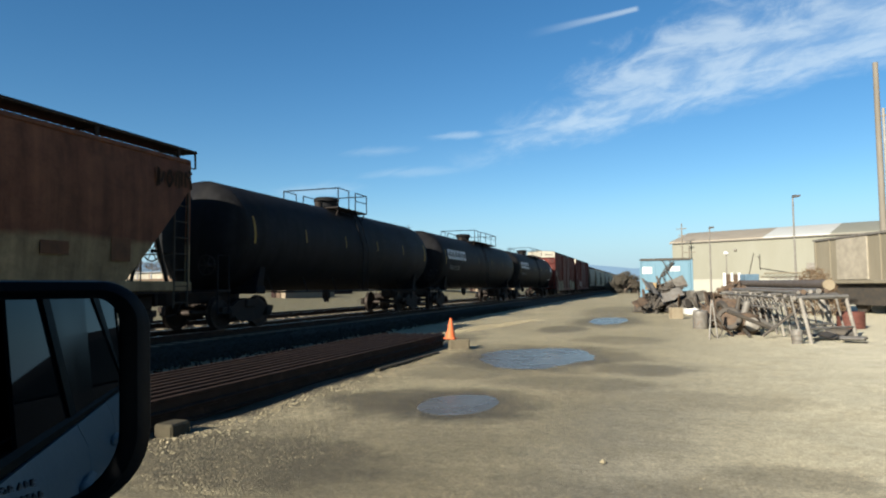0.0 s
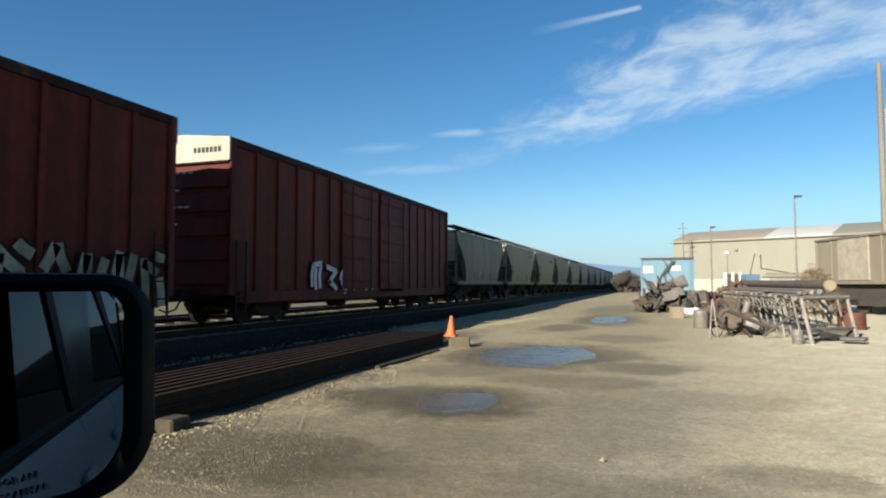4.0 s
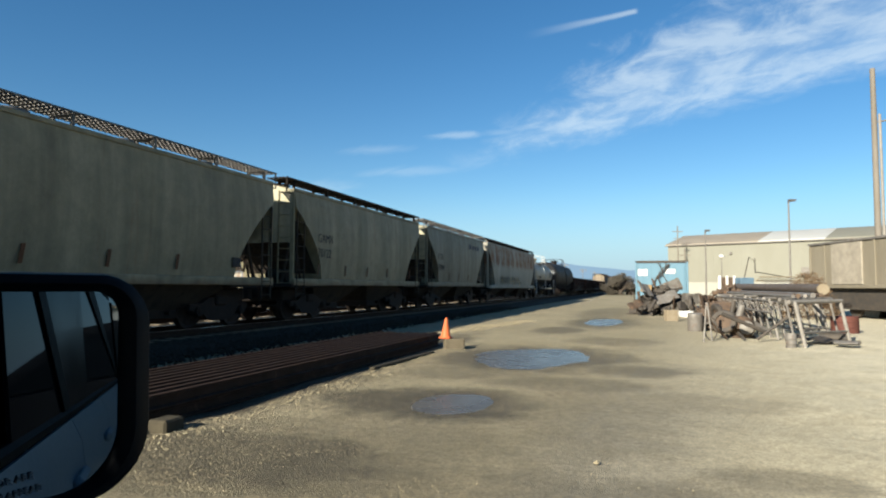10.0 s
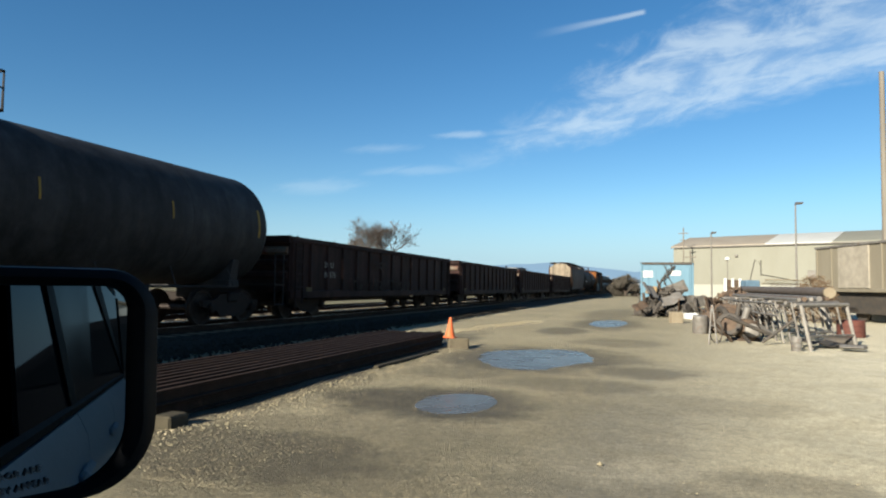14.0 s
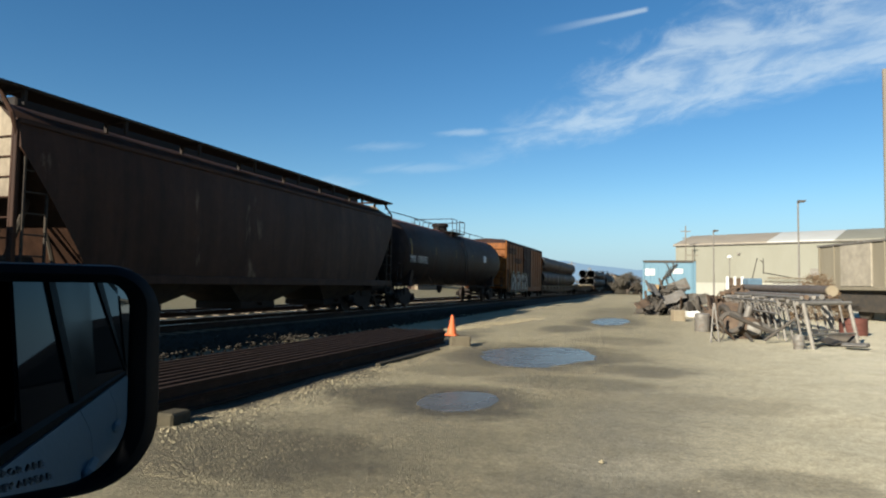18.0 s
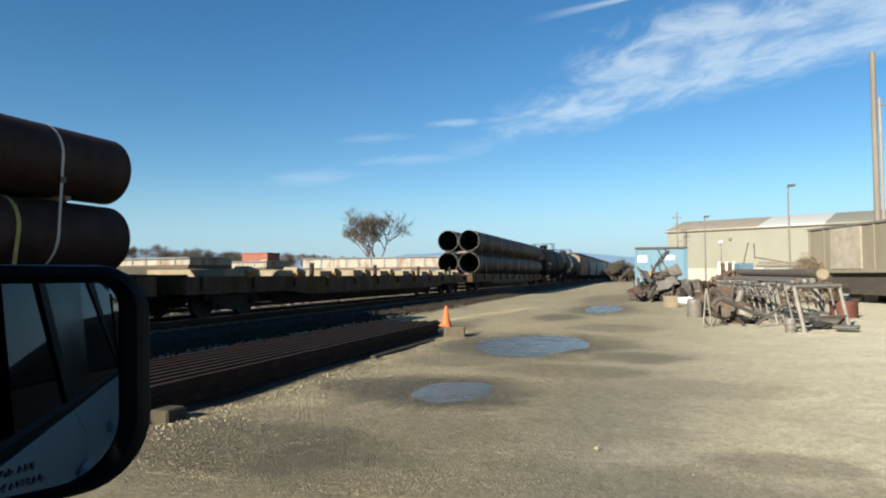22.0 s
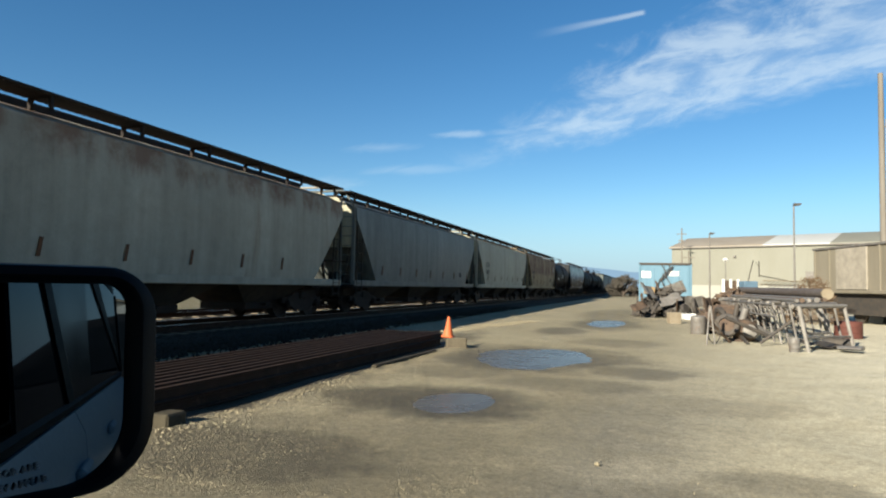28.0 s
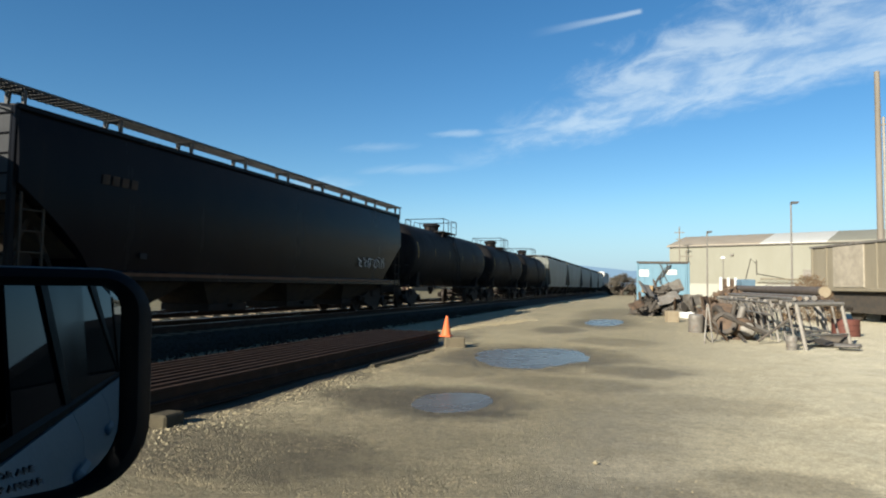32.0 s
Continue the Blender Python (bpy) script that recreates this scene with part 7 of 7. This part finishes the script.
thing("sign_board", Shape().box(-0.35, 0.35, -0.02, 0.02, 0.0, 0.75, 0.01), WHITE, "small white board leaning by the pole", "sign", at=pose(10.3, 36.0, 0.0, -14, 22, 20))
for pts in ([(6.3, 49.4, 1.5), (6.8, 49.55, 3.65), (7.2, 49.7, 3.3)], [(7.2, 49.7, 3.6), (7.2, 49.7, 2.5)], [(7.2, 49.7, 2.6), (9.5, 50.5, 2.2)]):
    thing("derrick_bar", Shape().tube(pts, 0.035, 6), DARK_SCRAP, "thin dark derrick bar over the scrap", "steel bar", "derrick bars")
for k in range(3):
    thing("white_post", Shape().box(-0.09, 0.09, -0.09, 0.09, 0, 2.3, 0.01), WHITE, "white post beside a brown panel", "post", "white posts", at=pose(4.8 + 0.5 * k, 49.0 + 0.17 * k, 0))
thing("brown_panel", Shape().box(0, 1.0, -0.03, 0.03, 1.0, 2.2), RUSTY, "rusty brown sheet between white posts", "panel", at=pose(4.8, 49.1, 0, 0, 0, 19))
thing("blue_bin", Shape().box(-0.45, 0.45, -0.5, 0.5, 0, 2.15, 0.04), surface("blue_bin_paint", (0.11, 0.17, 0.22), None, 2, 0.6), "faded blue bin behind the scrap", "bin", at=pose(6.2, 47.5, 0, 0, 0, 15))

# warehouse
CREAM_WALL = surface("cream_metal_cladding", (0.199, 0.191, 0.153), (0.178, 0.169, 0.132), 0.3, 0.85, stain=(0.22, 0.2, 0.15), stain_at=0.68, streak=3)
GREY_ROOF = surface("beige_roof_sheet", (0.272, 0.230, 0.175), (0.230, 0.194, 0.151), 0.3, 0.7)
WHITE_ROOF = surface("white_roof_sheet", (0.423, 0.413, 0.382), (0.392, 0.377, 0.341), 0.4, 0.6)
ware = holder("warehouse", "long low cream metal warehouse with a pale roof", "warehouse", at=pose(3.0, 106.2, 0, 0, 0, -25.0))
LW = 52.0
part("wall", Shape().box(0, LW, 0, 22, 0, 8.1), CREAM_WALL, ware)
for k in range(26):
    x = 1.0 + k * 2.0
    part("wall_rib", Shape().box(x - 0.03, x + 0.03, -0.012, 0.0, 2.4, 8.05), CREAM_WALL, ware)
part("base_wall", Shape().box(-0.1, LW, -0.12, 0.2, 0, 2.3), surface("white_base_wall", (0.28, 0.268, 0.225), (0.25, 0.238, 0.195), 0.4, 0.7), ware, "white base wall")
for x0, x1, mat, nm in ((-0.3, 13.4, GREY_ROOF, "roof"), (13.4, 21.8, WHITE_ROOF, "roof_patch"), (21.8, LW, CREAM_WALL, "roof")):
    part(nm, Shape().prism([(-0.25, 8.0), (7.0, 9.85), (22.2, 8.1), (22.2, 8.3), (7.0, 10.05), (-0.25, 8.2)], 0, x0, x1), mat, ware)
part("vent_box", Shape().box(19.0, 21.0, -1.0, 0.0, 3.2, 4.3, 0.03), GREY_STEEL, ware)
part("gutter", Shape().box(-0.3, LW, -0.36, -0.22, 7.9, 8.06, 0.02), GREY_STEEL, ware)
part("wall_lamp", Shape().box(9.3, 9.7, -0.3, 0.0, 6.4, 6.7, 0.03), GREY_STEEL, ware)

# ---- trees and distance ----
BARK = surface("winter_bark", (0.14, 0.105, 0.08), (0.09, 0.07, 0.055), 6, 0.9)
TWIG = surface("winter_twigs", (0.116, 0.090, 0.072), (0.082, 0.065, 0.056), 6, 0.9)
LEAF = surface("dry_brown_leaves", (0.102, 0.086, 0.065), (0.068, 0.060, 0.048), 2, 0.9)


def bare_tree(name, label, at, height, spread, seed, depth=5, trunk=0.35, leaves=0, group="", stem=0.27, thin=0.6):
    rnd = random.Random(seed)
    wood, twigs, crown = Shape(), Shape(), Shape()
    tips = []

    def grow(p, d, length, r, level):
        q = p + d * length
        (wood if level < 3 else twigs).rod(p, q, r, 7 if level < 2 else (5 if level < 4 else 3), r * 0.68, caps=level == 0)
        if level >= depth:
            tips.append(q)
            return
        for _ in range(5 if level == 0 and stem < 0.2 else 3 if level < depth - 1 else 4):
            side = Vector((rnd.uniform(-1, 1), rnd.uniform(-1, 1), rnd.uniform(-0.25, 0.75)))
            nd = (d + side * spread).normalized()
            grow(p + d * length * rnd.uniform(0.65, 1.0), nd, (height * 0.27 if level == 0 else length) * rnd.uniform(0.58, 0.86), r * thin, level + 1)
    grow(Vector((0, 0, -0.2)), Vector((rnd.uniform(-0.06, 0.06), rnd.uniform(-0.06, 0.06), 1)), height * stem, trunk, 0)
    for q in tips:
        for _ in range(leaves):
            if rnd.random() < 0.6:
                c = q + Vector((rnd.gauss(0, 1), rnd.gauss(0, 1), rnd.gauss(0, 1))) * height * 0.02
                pebble(crown, rnd, c.x, c.y, c.z, height * rnd.uniform(0.006, 0.014))
    ob = thing(name, wood, BARK, label, "tree", group, at=at)
    part("crown", twigs, TWIG, ob)
    if leaves:
        tagged(part("leaves", crown, LEAF, ob, "sparse dry leaves"), kind="stuff")
    return ob


bare_tree("tree", "broad rounded bare winter tree", pose(-64, 146, 2.0), 24.5, 1.1, 4, 7, 0.3, 0, "", 0.1, 0.68)
small = bare_tree("tree", "small rounded bare tree at the end of the yard", pose(-5.2, 128, 0), 6.6, 0.95, 9, 5, 0.14, 34, "", 0.16)
for x, y, z, turn in ((-6.1, 130, -1.9, 70), (-4.4, 131, -1.7, 190)):
    copy_thing(small, pose(x, y, z, 0, 0, turn))
grove = bare_tree("tree", "bare winter tree in a distant row", pose(-120, 92, 2.9), 10.0, 0.9, 12, 5, 0.22, 2, "distant tree row")
grove2 = bare_tree("tree", "bare winter tree in a distant row", pose(-124, 112, 2.9), 11.0, 0.85, 15, 5, 0.24, 2, "distant tree row")
rnd = random.Random(77)
for k in range(60):
    y = 62 + k * 4.2 + rnd.uniform(-3, 3)
    copy_thing((grove, grove2)[k % 2], pose(-126 - rnd.uniform(0, 30), y, 2.85 + rnd.uniform(-0.5, 0.0), 0, 0, rnd.uniform(0, 360)))
    copy_thing((grove, grove2)[k % 2], pose(-122 - rnd.uniform(0, 14), y - 6 + rnd.uniform(-3, 3), 2.4 + rnd.uniform(-1.0, 0.3), 0, 0, rnd.uniform(0, 360)))
for k in range(26):
    copy_thing((grove, grove2)[k % 2], pose(-75 + k * 9.0 + rnd.uniform(-3, 3), 430 + rnd.uniform(0, 60), 0, 0, 0, rnd.uniform(0, 360)))
for k in range(5):
    copy_thing((grove, grove2)[k % 2], pose(40 + k * 5, 118 + rnd.uniform(-4, 4), 1.0 + rnd.uniform(0, 1), 0, 0, rnd.uniform(0, 360)))

# far hills; the haze before them is put into a glowing colour
HILLS = bpy.data.materials.new("far_hills_painted_haze")
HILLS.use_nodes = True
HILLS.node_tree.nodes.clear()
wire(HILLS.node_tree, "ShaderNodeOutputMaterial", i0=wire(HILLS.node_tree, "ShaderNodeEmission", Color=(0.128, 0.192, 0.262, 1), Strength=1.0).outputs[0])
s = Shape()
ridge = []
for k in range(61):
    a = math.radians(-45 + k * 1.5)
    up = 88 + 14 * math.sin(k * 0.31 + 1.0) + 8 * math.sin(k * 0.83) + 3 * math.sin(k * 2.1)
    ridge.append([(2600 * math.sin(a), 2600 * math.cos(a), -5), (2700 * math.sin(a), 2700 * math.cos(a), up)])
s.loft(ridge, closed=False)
tagged(thing("backdrop", s, HILLS, "hills on the horizon, haze painted in as a pale blue glow", "hills"), kind="structure")

# long pale building and stored loads beyond the tracks
PALE_WALL = surface("weathered_pale_wall", (0.296, 0.271, 0.219), (0.232, 0.207, 0.167), 0.3, 0.8, stain=(0.16, 0.095, 0.055), stain_at=0.55, streak=3)
LOW_ROOF = surface("grey_low_roof", (0.22, 0.22, 0.22), None, 0.4, 0.7)
BRICK = surface("red_brick_wall", (0.231, 0.091, 0.059), (0.182, 0.070, 0.049), 1.2, 0.85)
for xa, ya, turn, length, tall in ((-60.7, 73.4, 172.0, 62.0, 1.6), (-68.7, 104.2, 174.0, 12.5, 1.75), (-69.5, 119.0, 178.0, -45.0, 2.6)):
    b = holder("long_shed", "long low weathered pale shed beyond the tracks", "shed", "sheds beyond the tracks", at=pose(xa, ya, 2.6, 0, 0, turn))
    x0, x1 = sorted((0.0, length))
    part("wall", Shape().box(x0, x1, -8, 0, 0.5, tall - 0.2), PALE_WALL, b)
    part("plinth", Shape().box(x0, x1, -8, 0.25, 0, 0.5), RUSTY, b, "rust-brown plinth")
    part("roof", Shape().prism([(-8.4, tall - 0.2), (0.4, tall - 0.2), (0.4, tall - 0.08), (-4.0, tall + 0.1), (-8.4, tall - 0.08)], 0, x0 - 0.3, x1 + 0.3), LOW_ROOF, b)
    x = x0
    while x <= x1:
        part("pier", Shape().box(x - 0.12, x + 0.12, -0.05, 0.12, 0.5, tall - 0.2), LOW_ROOF, b)
        x += 2.9
house = holder("brick_house", "small red brick building with a flat top", "building", at=pose(-74, 115, 2.6))
part("wall", Shape().box(-6, 0, -2.4, 2.2, 0, 3.4), BRICK, house)
part("parapet", Shape().box(-6.1, 0.1, -2.5, 2.3, 3.4, 3.7, 0.05), BRICK, house)
part("stair_wall", Shape().prism([(-3.9, 0), (-2.4, 0), (-2.4, 2.2)], 0, -1.5, 0.0), PALE_WALL, house)
for k in range(14):
    y = 20 + k * 13
    ob = holder("stored_load", "low rust-brown stack of stored steel beyond the tracks", "steel stack", "stored steel stacks", at=pose(-38 - (k % 3) * 4, y, 0.4))
    for j in range(3):
        part("beam", Shape().box(-0.9 + 0.62 * j, -0.35 + 0.62 * j, 0, 11.0, 0.0, 1.0 + 0.25 * (k % 2), 0.04), (GONDOLA, RUSTY, TIMBER)[(k + j) % 3], ob)
for k in range(5):
    p = thing("utility_pole", Shape().rod((0, 0, 0), (0, 0, 9.5), 0.16, 8, 0.1), POLE_WOOD, "distant timber pole with cross arms", "utility pole", "distant poles", at=pose(-26, 210 + k * 60, 0))
    part("cross_arm", Shape().box(-1.3, 1.3, -0.06, 0.06, 8.6, 8.8), POLE_WOOD, p)
    part("cross_arm", Shape().box(-1.0, 1.0, -0.06, 0.06, 7.8, 7.95), POLE_WOOD, p)

# ---- the vehicle that the camera sits in: its flank and mirror ----
CAR_PAINT = surface("silver_white_car_paint", (0.50, 0.57, 0.60), (0.46, 0.53, 0.56), 1.0, 0.4, bump=0.0, coat=0.1)
TINT = plain("dark_tinted_glass", (0.012, 0.016, 0.02), 0.03)
TINT.node_tree.nodes["Principled BSDF"].inputs["IOR"].default_value = 1.3
TRIM = surface("black_plastic_trim", (0.006, 0.006, 0.007), None, 8, 0.5, bump=0.03, spec=0.07)
GLASS = plain("mirror_glass", (0.14, 0.165, 0.185), 0.01, 1.0)
van = holder("vehicle", "silver-white vehicle flank with dark tinted windows", "vehicle", at=pose(0, 0, 0))
FLANK = [(0.28, 0.45), (0.38, 0.6), (0.40, 0.9), (0.38, 1.12), (0.35, 1.19), (0.2, 1.19), (0.2, 0.45)]
for x0, x1 in ((-0.62, 0.995), (1.005, 2.1), (2.11, 3.7)):
    panel = part("door_panel", Shape().prism(FLANK, 0, x0, x1), CAR_PAINT, van)
    if x1 < 3:
        part("door_handle", Shape().box(x1 - 0.32, x1 - 0.1, 0.385, 0.415, 1.02, 1.06, 0.012), CAR_PAINT, panel)
part("far_panel", Shape().prism([(-1.5 - (y - 0.2), z) for y, z in FLANK], 0, -0.62, 3.7), CAR_PAINT, van)
part("far_window", Shape().prism([(-1.62, 1.225), (-1.63, 1.225), (-1.595, 1.74), (-1.585, 1.74)], 0, -0.2, 3.6), TINT, van)
part("sill_panel", Shape().box(-0.6, 3.6, -1.6, 0.3, 0.28, 0.45, 0.03), TRIM, van)
hood = [(-2.35, 0.5), (-2.4, 0.75), (-2.3, 0.98), (-1.6, 1.1), (-0.62, 1.17), (-0.62, 0.45), (-2.2, 0.45)]
part("hood", Shape().loft([[(x, y, z) for x, z in hood] for y in (-1.55, -1.45, 0.1, 0.2)]), CAR_PAINT, van)
for y0, y1 in ((0.2, 0.38), (-1.68, -1.5)):
    part("fender", Shape().loft([[(x * 0.99 - 0.01, y, z * 0.97 + 0.01) for x, z in hood] for y in (y0, (y0 + y1) / 2, y1)]), CAR_PAINT, van)
part("front_bumper", Shape().box(-2.5, -2.25, -1.6, 0.32, 0.35, 0.6, 0.06), TRIM, van)
part("grille", Shape().box(-2.43, -2.36, -1.1, -0.2, 0.64, 0.88, 0.02), TRIM, van)
for y in (-1.4, 0.1):
    part("headlight", Shape().box(-2.43, -2.3, y - 0.15, y + 0.15, 0.72, 0.9, 0.03), WHITE, van)
# out of view; top edge and pillars set forward under the shading roof
part("windshield", Shape().loft([[(-0.98, -1.5, 1.16), (-0.98, 0.24, 1.16)], [(-0.96, -1.4, 1.74), (-0.96, 0.16, 1.74)]], closed=False), TINT, van)
part("front_pillar", Shape().rod((-1.0, 0.3, 1.17), (-0.97, 0.22, 1.76), 0.04, 8), CAR_PAINT, van)
part("front_pillar", Shape().rod((-1.0, -1.56, 1.17), (-0.97, -1.48, 1.76), 0.04, 8), CAR_PAINT, van)
part("tailgate", Shape().prism([(3.6, 0.45), (3.75, 0.5), (3.78, 1.1), (3.6, 1.78), (3.5, 1.78), (3.6, 1.1)], 1, -1.6, 0.3), CAR_PAINT, van)
for x in (-1.55, 2.75):
    for y in (0.26, -1.56):
        tyre = part("tyre", Shape().turn([(0.2, -0.11), (0.33, -0.12), (0.37, -0.09), (0.37, 0.09), (0.33, 0.12), (0.2, 0.11)], (x, y, 0.37), 24, 1), TRIM, van)
        part("rim", Shape().turn([(0.04, -0.1), (0.12, -0.08), (0.2, -0.1), (0.2, 0.1), (0.12, 0.08), (0.04, 0.1)], (x, y, 0.37), 20, 1), GREY_STEEL, tyre)
part("belt_trim", Shape().box(-0.62, 3.7, 0.28, 0.352, 1.19, 1.225, 0.01), TRIM, van)


def slanted(x0, x1, x2, x3, out, depth):
    """A pane or pillar from x0..x1 at the belt to x2..x3 at the roof."""
    z0, z1, lean = 1.225, 1.74, 0.035
    front = [(x0, out, z0), (x1, out, z0), (x3, out - lean, z1), (x2, out - lean, z1)]
    return Shape().loft([front, [(x, y - depth, z) for x, y, z in front]])


GLOSS_BLACK = surface("gloss_black_pillar_trim", (0.012, 0.014, 0.017), None, 3, 0.2, bump=0.0, spec=0.12)
part("window", slanted(0.14, 0.86, 0.14, 0.34, 0.342, 0.008), TINT, van)
part("window", slanted(1.6, 3.62, 1.58, 1.64, 0.342, 0.008), TINT, van)
part("window", slanted(3.66, 3.69, 2.1, 3.55, 0.342, 0.008), TINT, van)
part("window_seal", slanted(0.86, 1.0, 0.34, 0.46, 0.349, 0.06), TRIM, van)
part("pillar", slanted(1.0, 1.6, 0.46, 1.58, 0.345, 0.06), GLOSS_BLACK, van)
part("pillar", slanted(3.62, 3.66, 1.64, 2.1, 0.349, 0.06), TRIM, van)
part("pillar", slanted(3.69, 3.7, 3.55, 3.6, 0.349, 0.06), TRIM, van)
# unseen roof and headliner, drawn forward to keep the sun off the mirror
part("roof", Shape().prism([(-1.52, 1.77), (0.05, 1.8), (0.25, 1.775), (0.3, 1.79), (0.05, 1.88), (-0.6, 1.92), (-1.25, 1.88), (-1.58, 1.79)], 0, -1.0, 3.62), CAR_PAINT, van)
part("headliner", Shape().box(-0.95, 3.6, -1.45, 0.2, 1.745, 1.77), TRIM, van)
part("cabin_floor", Shape().box(-0.9, 3.6, -1.5, 0.2, 0.42, 0.46), TRIM, van)
part("dashboard", Shape().box(-1.0, -0.66, -1.45, 0.18, 0.6, 1.12, 0.05), TRIM, van)
# unseen seat, added wide and tall to block a bright view in the mirror
part("seat_back", Shape().box(0.75, 0.95, -1.3, 0.195, 0.46, 1.66, 0.06), TRIM, van)
MIRROR = Matrix(((0.4067, -0.0478, 0.9123, -0.5500), (0.9135, 0.0213, -0.4062, 0.5400), (-0.0000, 0.9986, 0.0523, 1.3700), (0, 0, 0, 1)))


def rounded(x0, x1, y0, y1, r_top, r_low, z, n=8):
    pts = []
    for cx, cy, r, a0 in ((x1 - r_top, y1 - r_top, r_top, 0), (x0 + r_top, y1 - r_top, r_top, 90), (x0 + r_low, y0 + r_low, r_low, 180), (x1 - r_low, y0 + r_low, r_low, 270)):
        for k in range(n + 1):
            a = radians(a0 + 90 * k / n)
            pts.append((cx + r * math.cos(a), cy + r * math.sin(a), z))
    return pts


mirror = holder("wing_mirror", "black-framed wing mirror with a printed warning", "wing mirror", at=MIRROR)
rim = [rounded(-0.262, 0.0172, -0.1305, 0.0745, 0.026, 0.06, -0.014), rounded(-0.264, 0.0187, -0.132, 0.076, 0.028, 0.062, -0.002), rounded(-0.272, 0.0282, -0.136, 0.083, 0.038, 0.066, 0.005),
       rounded(-0.285, 0.0440, -0.141, 0.092, 0.052, 0.07, 0.0), rounded(-0.29, 0.0505, -0.1425, 0.0945, 0.056, 0.072, -0.014), rounded(-0.288, 0.0487, -0.141, 0.093, 0.056, 0.072, -0.05),
       rounded(-0.26, 0.01, -0.12, 0.07, 0.05, 0.06, -0.1), rounded(-0.2, -0.04, -0.07, 0.03, 0.03, 0.03, -0.12)]
housing = Shape().loft(rim, True, False)
housing.add(rim[-1], [tuple(range(len(rim[-1])))])
part("housing", housing, TRIM, mirror, smooth=50)
g = rounded(-0.263, 0.0182, -0.1312, 0.0752, 0.026, 0.06, -0.011)
part("mirror_glass", Shape().add(g, [tuple(range(len(g)))]), GLASS, mirror, smooth=0)
part("mount_arm", Shape().box(-0.36, -0.26, -0.12, -0.03, -0.09, -0.03, 0.02), TRIM, mirror)
ETCH = plain("etched_lettering", (0.11, 0.12, 0.13), 0.5)
words("OBJECTS IN MIRROR ARE", 0.0088, ETCH, pose(-0.0635, -0.1085, -0.0085, 0, 0, 5), mirror, "etched warning line", align="RIGHT")
words("CLOSER THAN THEY APPEAR", 0.0088, ETCH, pose(-0.0555, -0.1215, -0.0085, 0, 0, 5), mirror, "etched warning line", align="RIGHT")

# what the wing mirror and windows show beside the yard: a dark parked pickup and a white building
DARK_PAINT = surface("dark_car_paint", (0.02, 0.021, 0.024), (0.03, 0.03, 0.032), 1.0, 0.3, spec=0.4)
pickup = holder("pickup_truck", "dark pickup truck parked beside the vehicle", "pickup truck", at=pose(0, 0, 0))
part("body", Shape().prism([(-3.0, 0.5), (3.1, 0.5), (3.15, 0.95), (1.8, 1.16), (-1.0, 1.18), (-3.0, 1.2)], 0, 5.6, 7.4), DARK_PAINT, pickup)
cab = part("cab", Shape().prism([(-1.0, 1.18), (1.78, 1.16), (0.75, 1.72), (-0.8, 1.74)], 0, 5.7, 7.3), DARK_PAINT, pickup)
part("side_window", Shape().prism([(-0.8, 1.22), (1.45, 1.22), (0.7, 1.64), (-0.7, 1.66)], 0, 5.68, 5.7), TINT, cab)
for y in (-2.0, 2.2):
    for x in (5.7, 7.3):
        part("wheel", Shape().rod((x - 0.12, y, 0.38), (x + 0.12, y, 0.38), 0.38, 20), TRIM, pickup)
office = holder("white_building", "white gabled building beyond the parked pickup", "building", at=pose(60, 0, 0))
part("wall", Shape().prism([(-12, 0), (5.4, 0), (5.4, 3.4), (-3.3, 5.6), (-12, 3.4)], 0, 0, 18), WHITE, office)
for k in (-1, 1):
    part("roof", Shape().prism([(-3.3, 5.65), (-3.3 + k * 9.2, 3.3), (-3.3 + k * 9.2, 3.45), (-3.3, 5.85)], 0, -0.4, 18.4), GREY_ROOF, office)


# ---- what moves ----
def motions():
    for car, q in TRAIN:
        walk(car, [(t, pose(TRACK_X, q - SPEED * t, RAIL_Z)) for t in (0, 1 / 30, 16, 32 - 1 / 30, 32)])


motions()
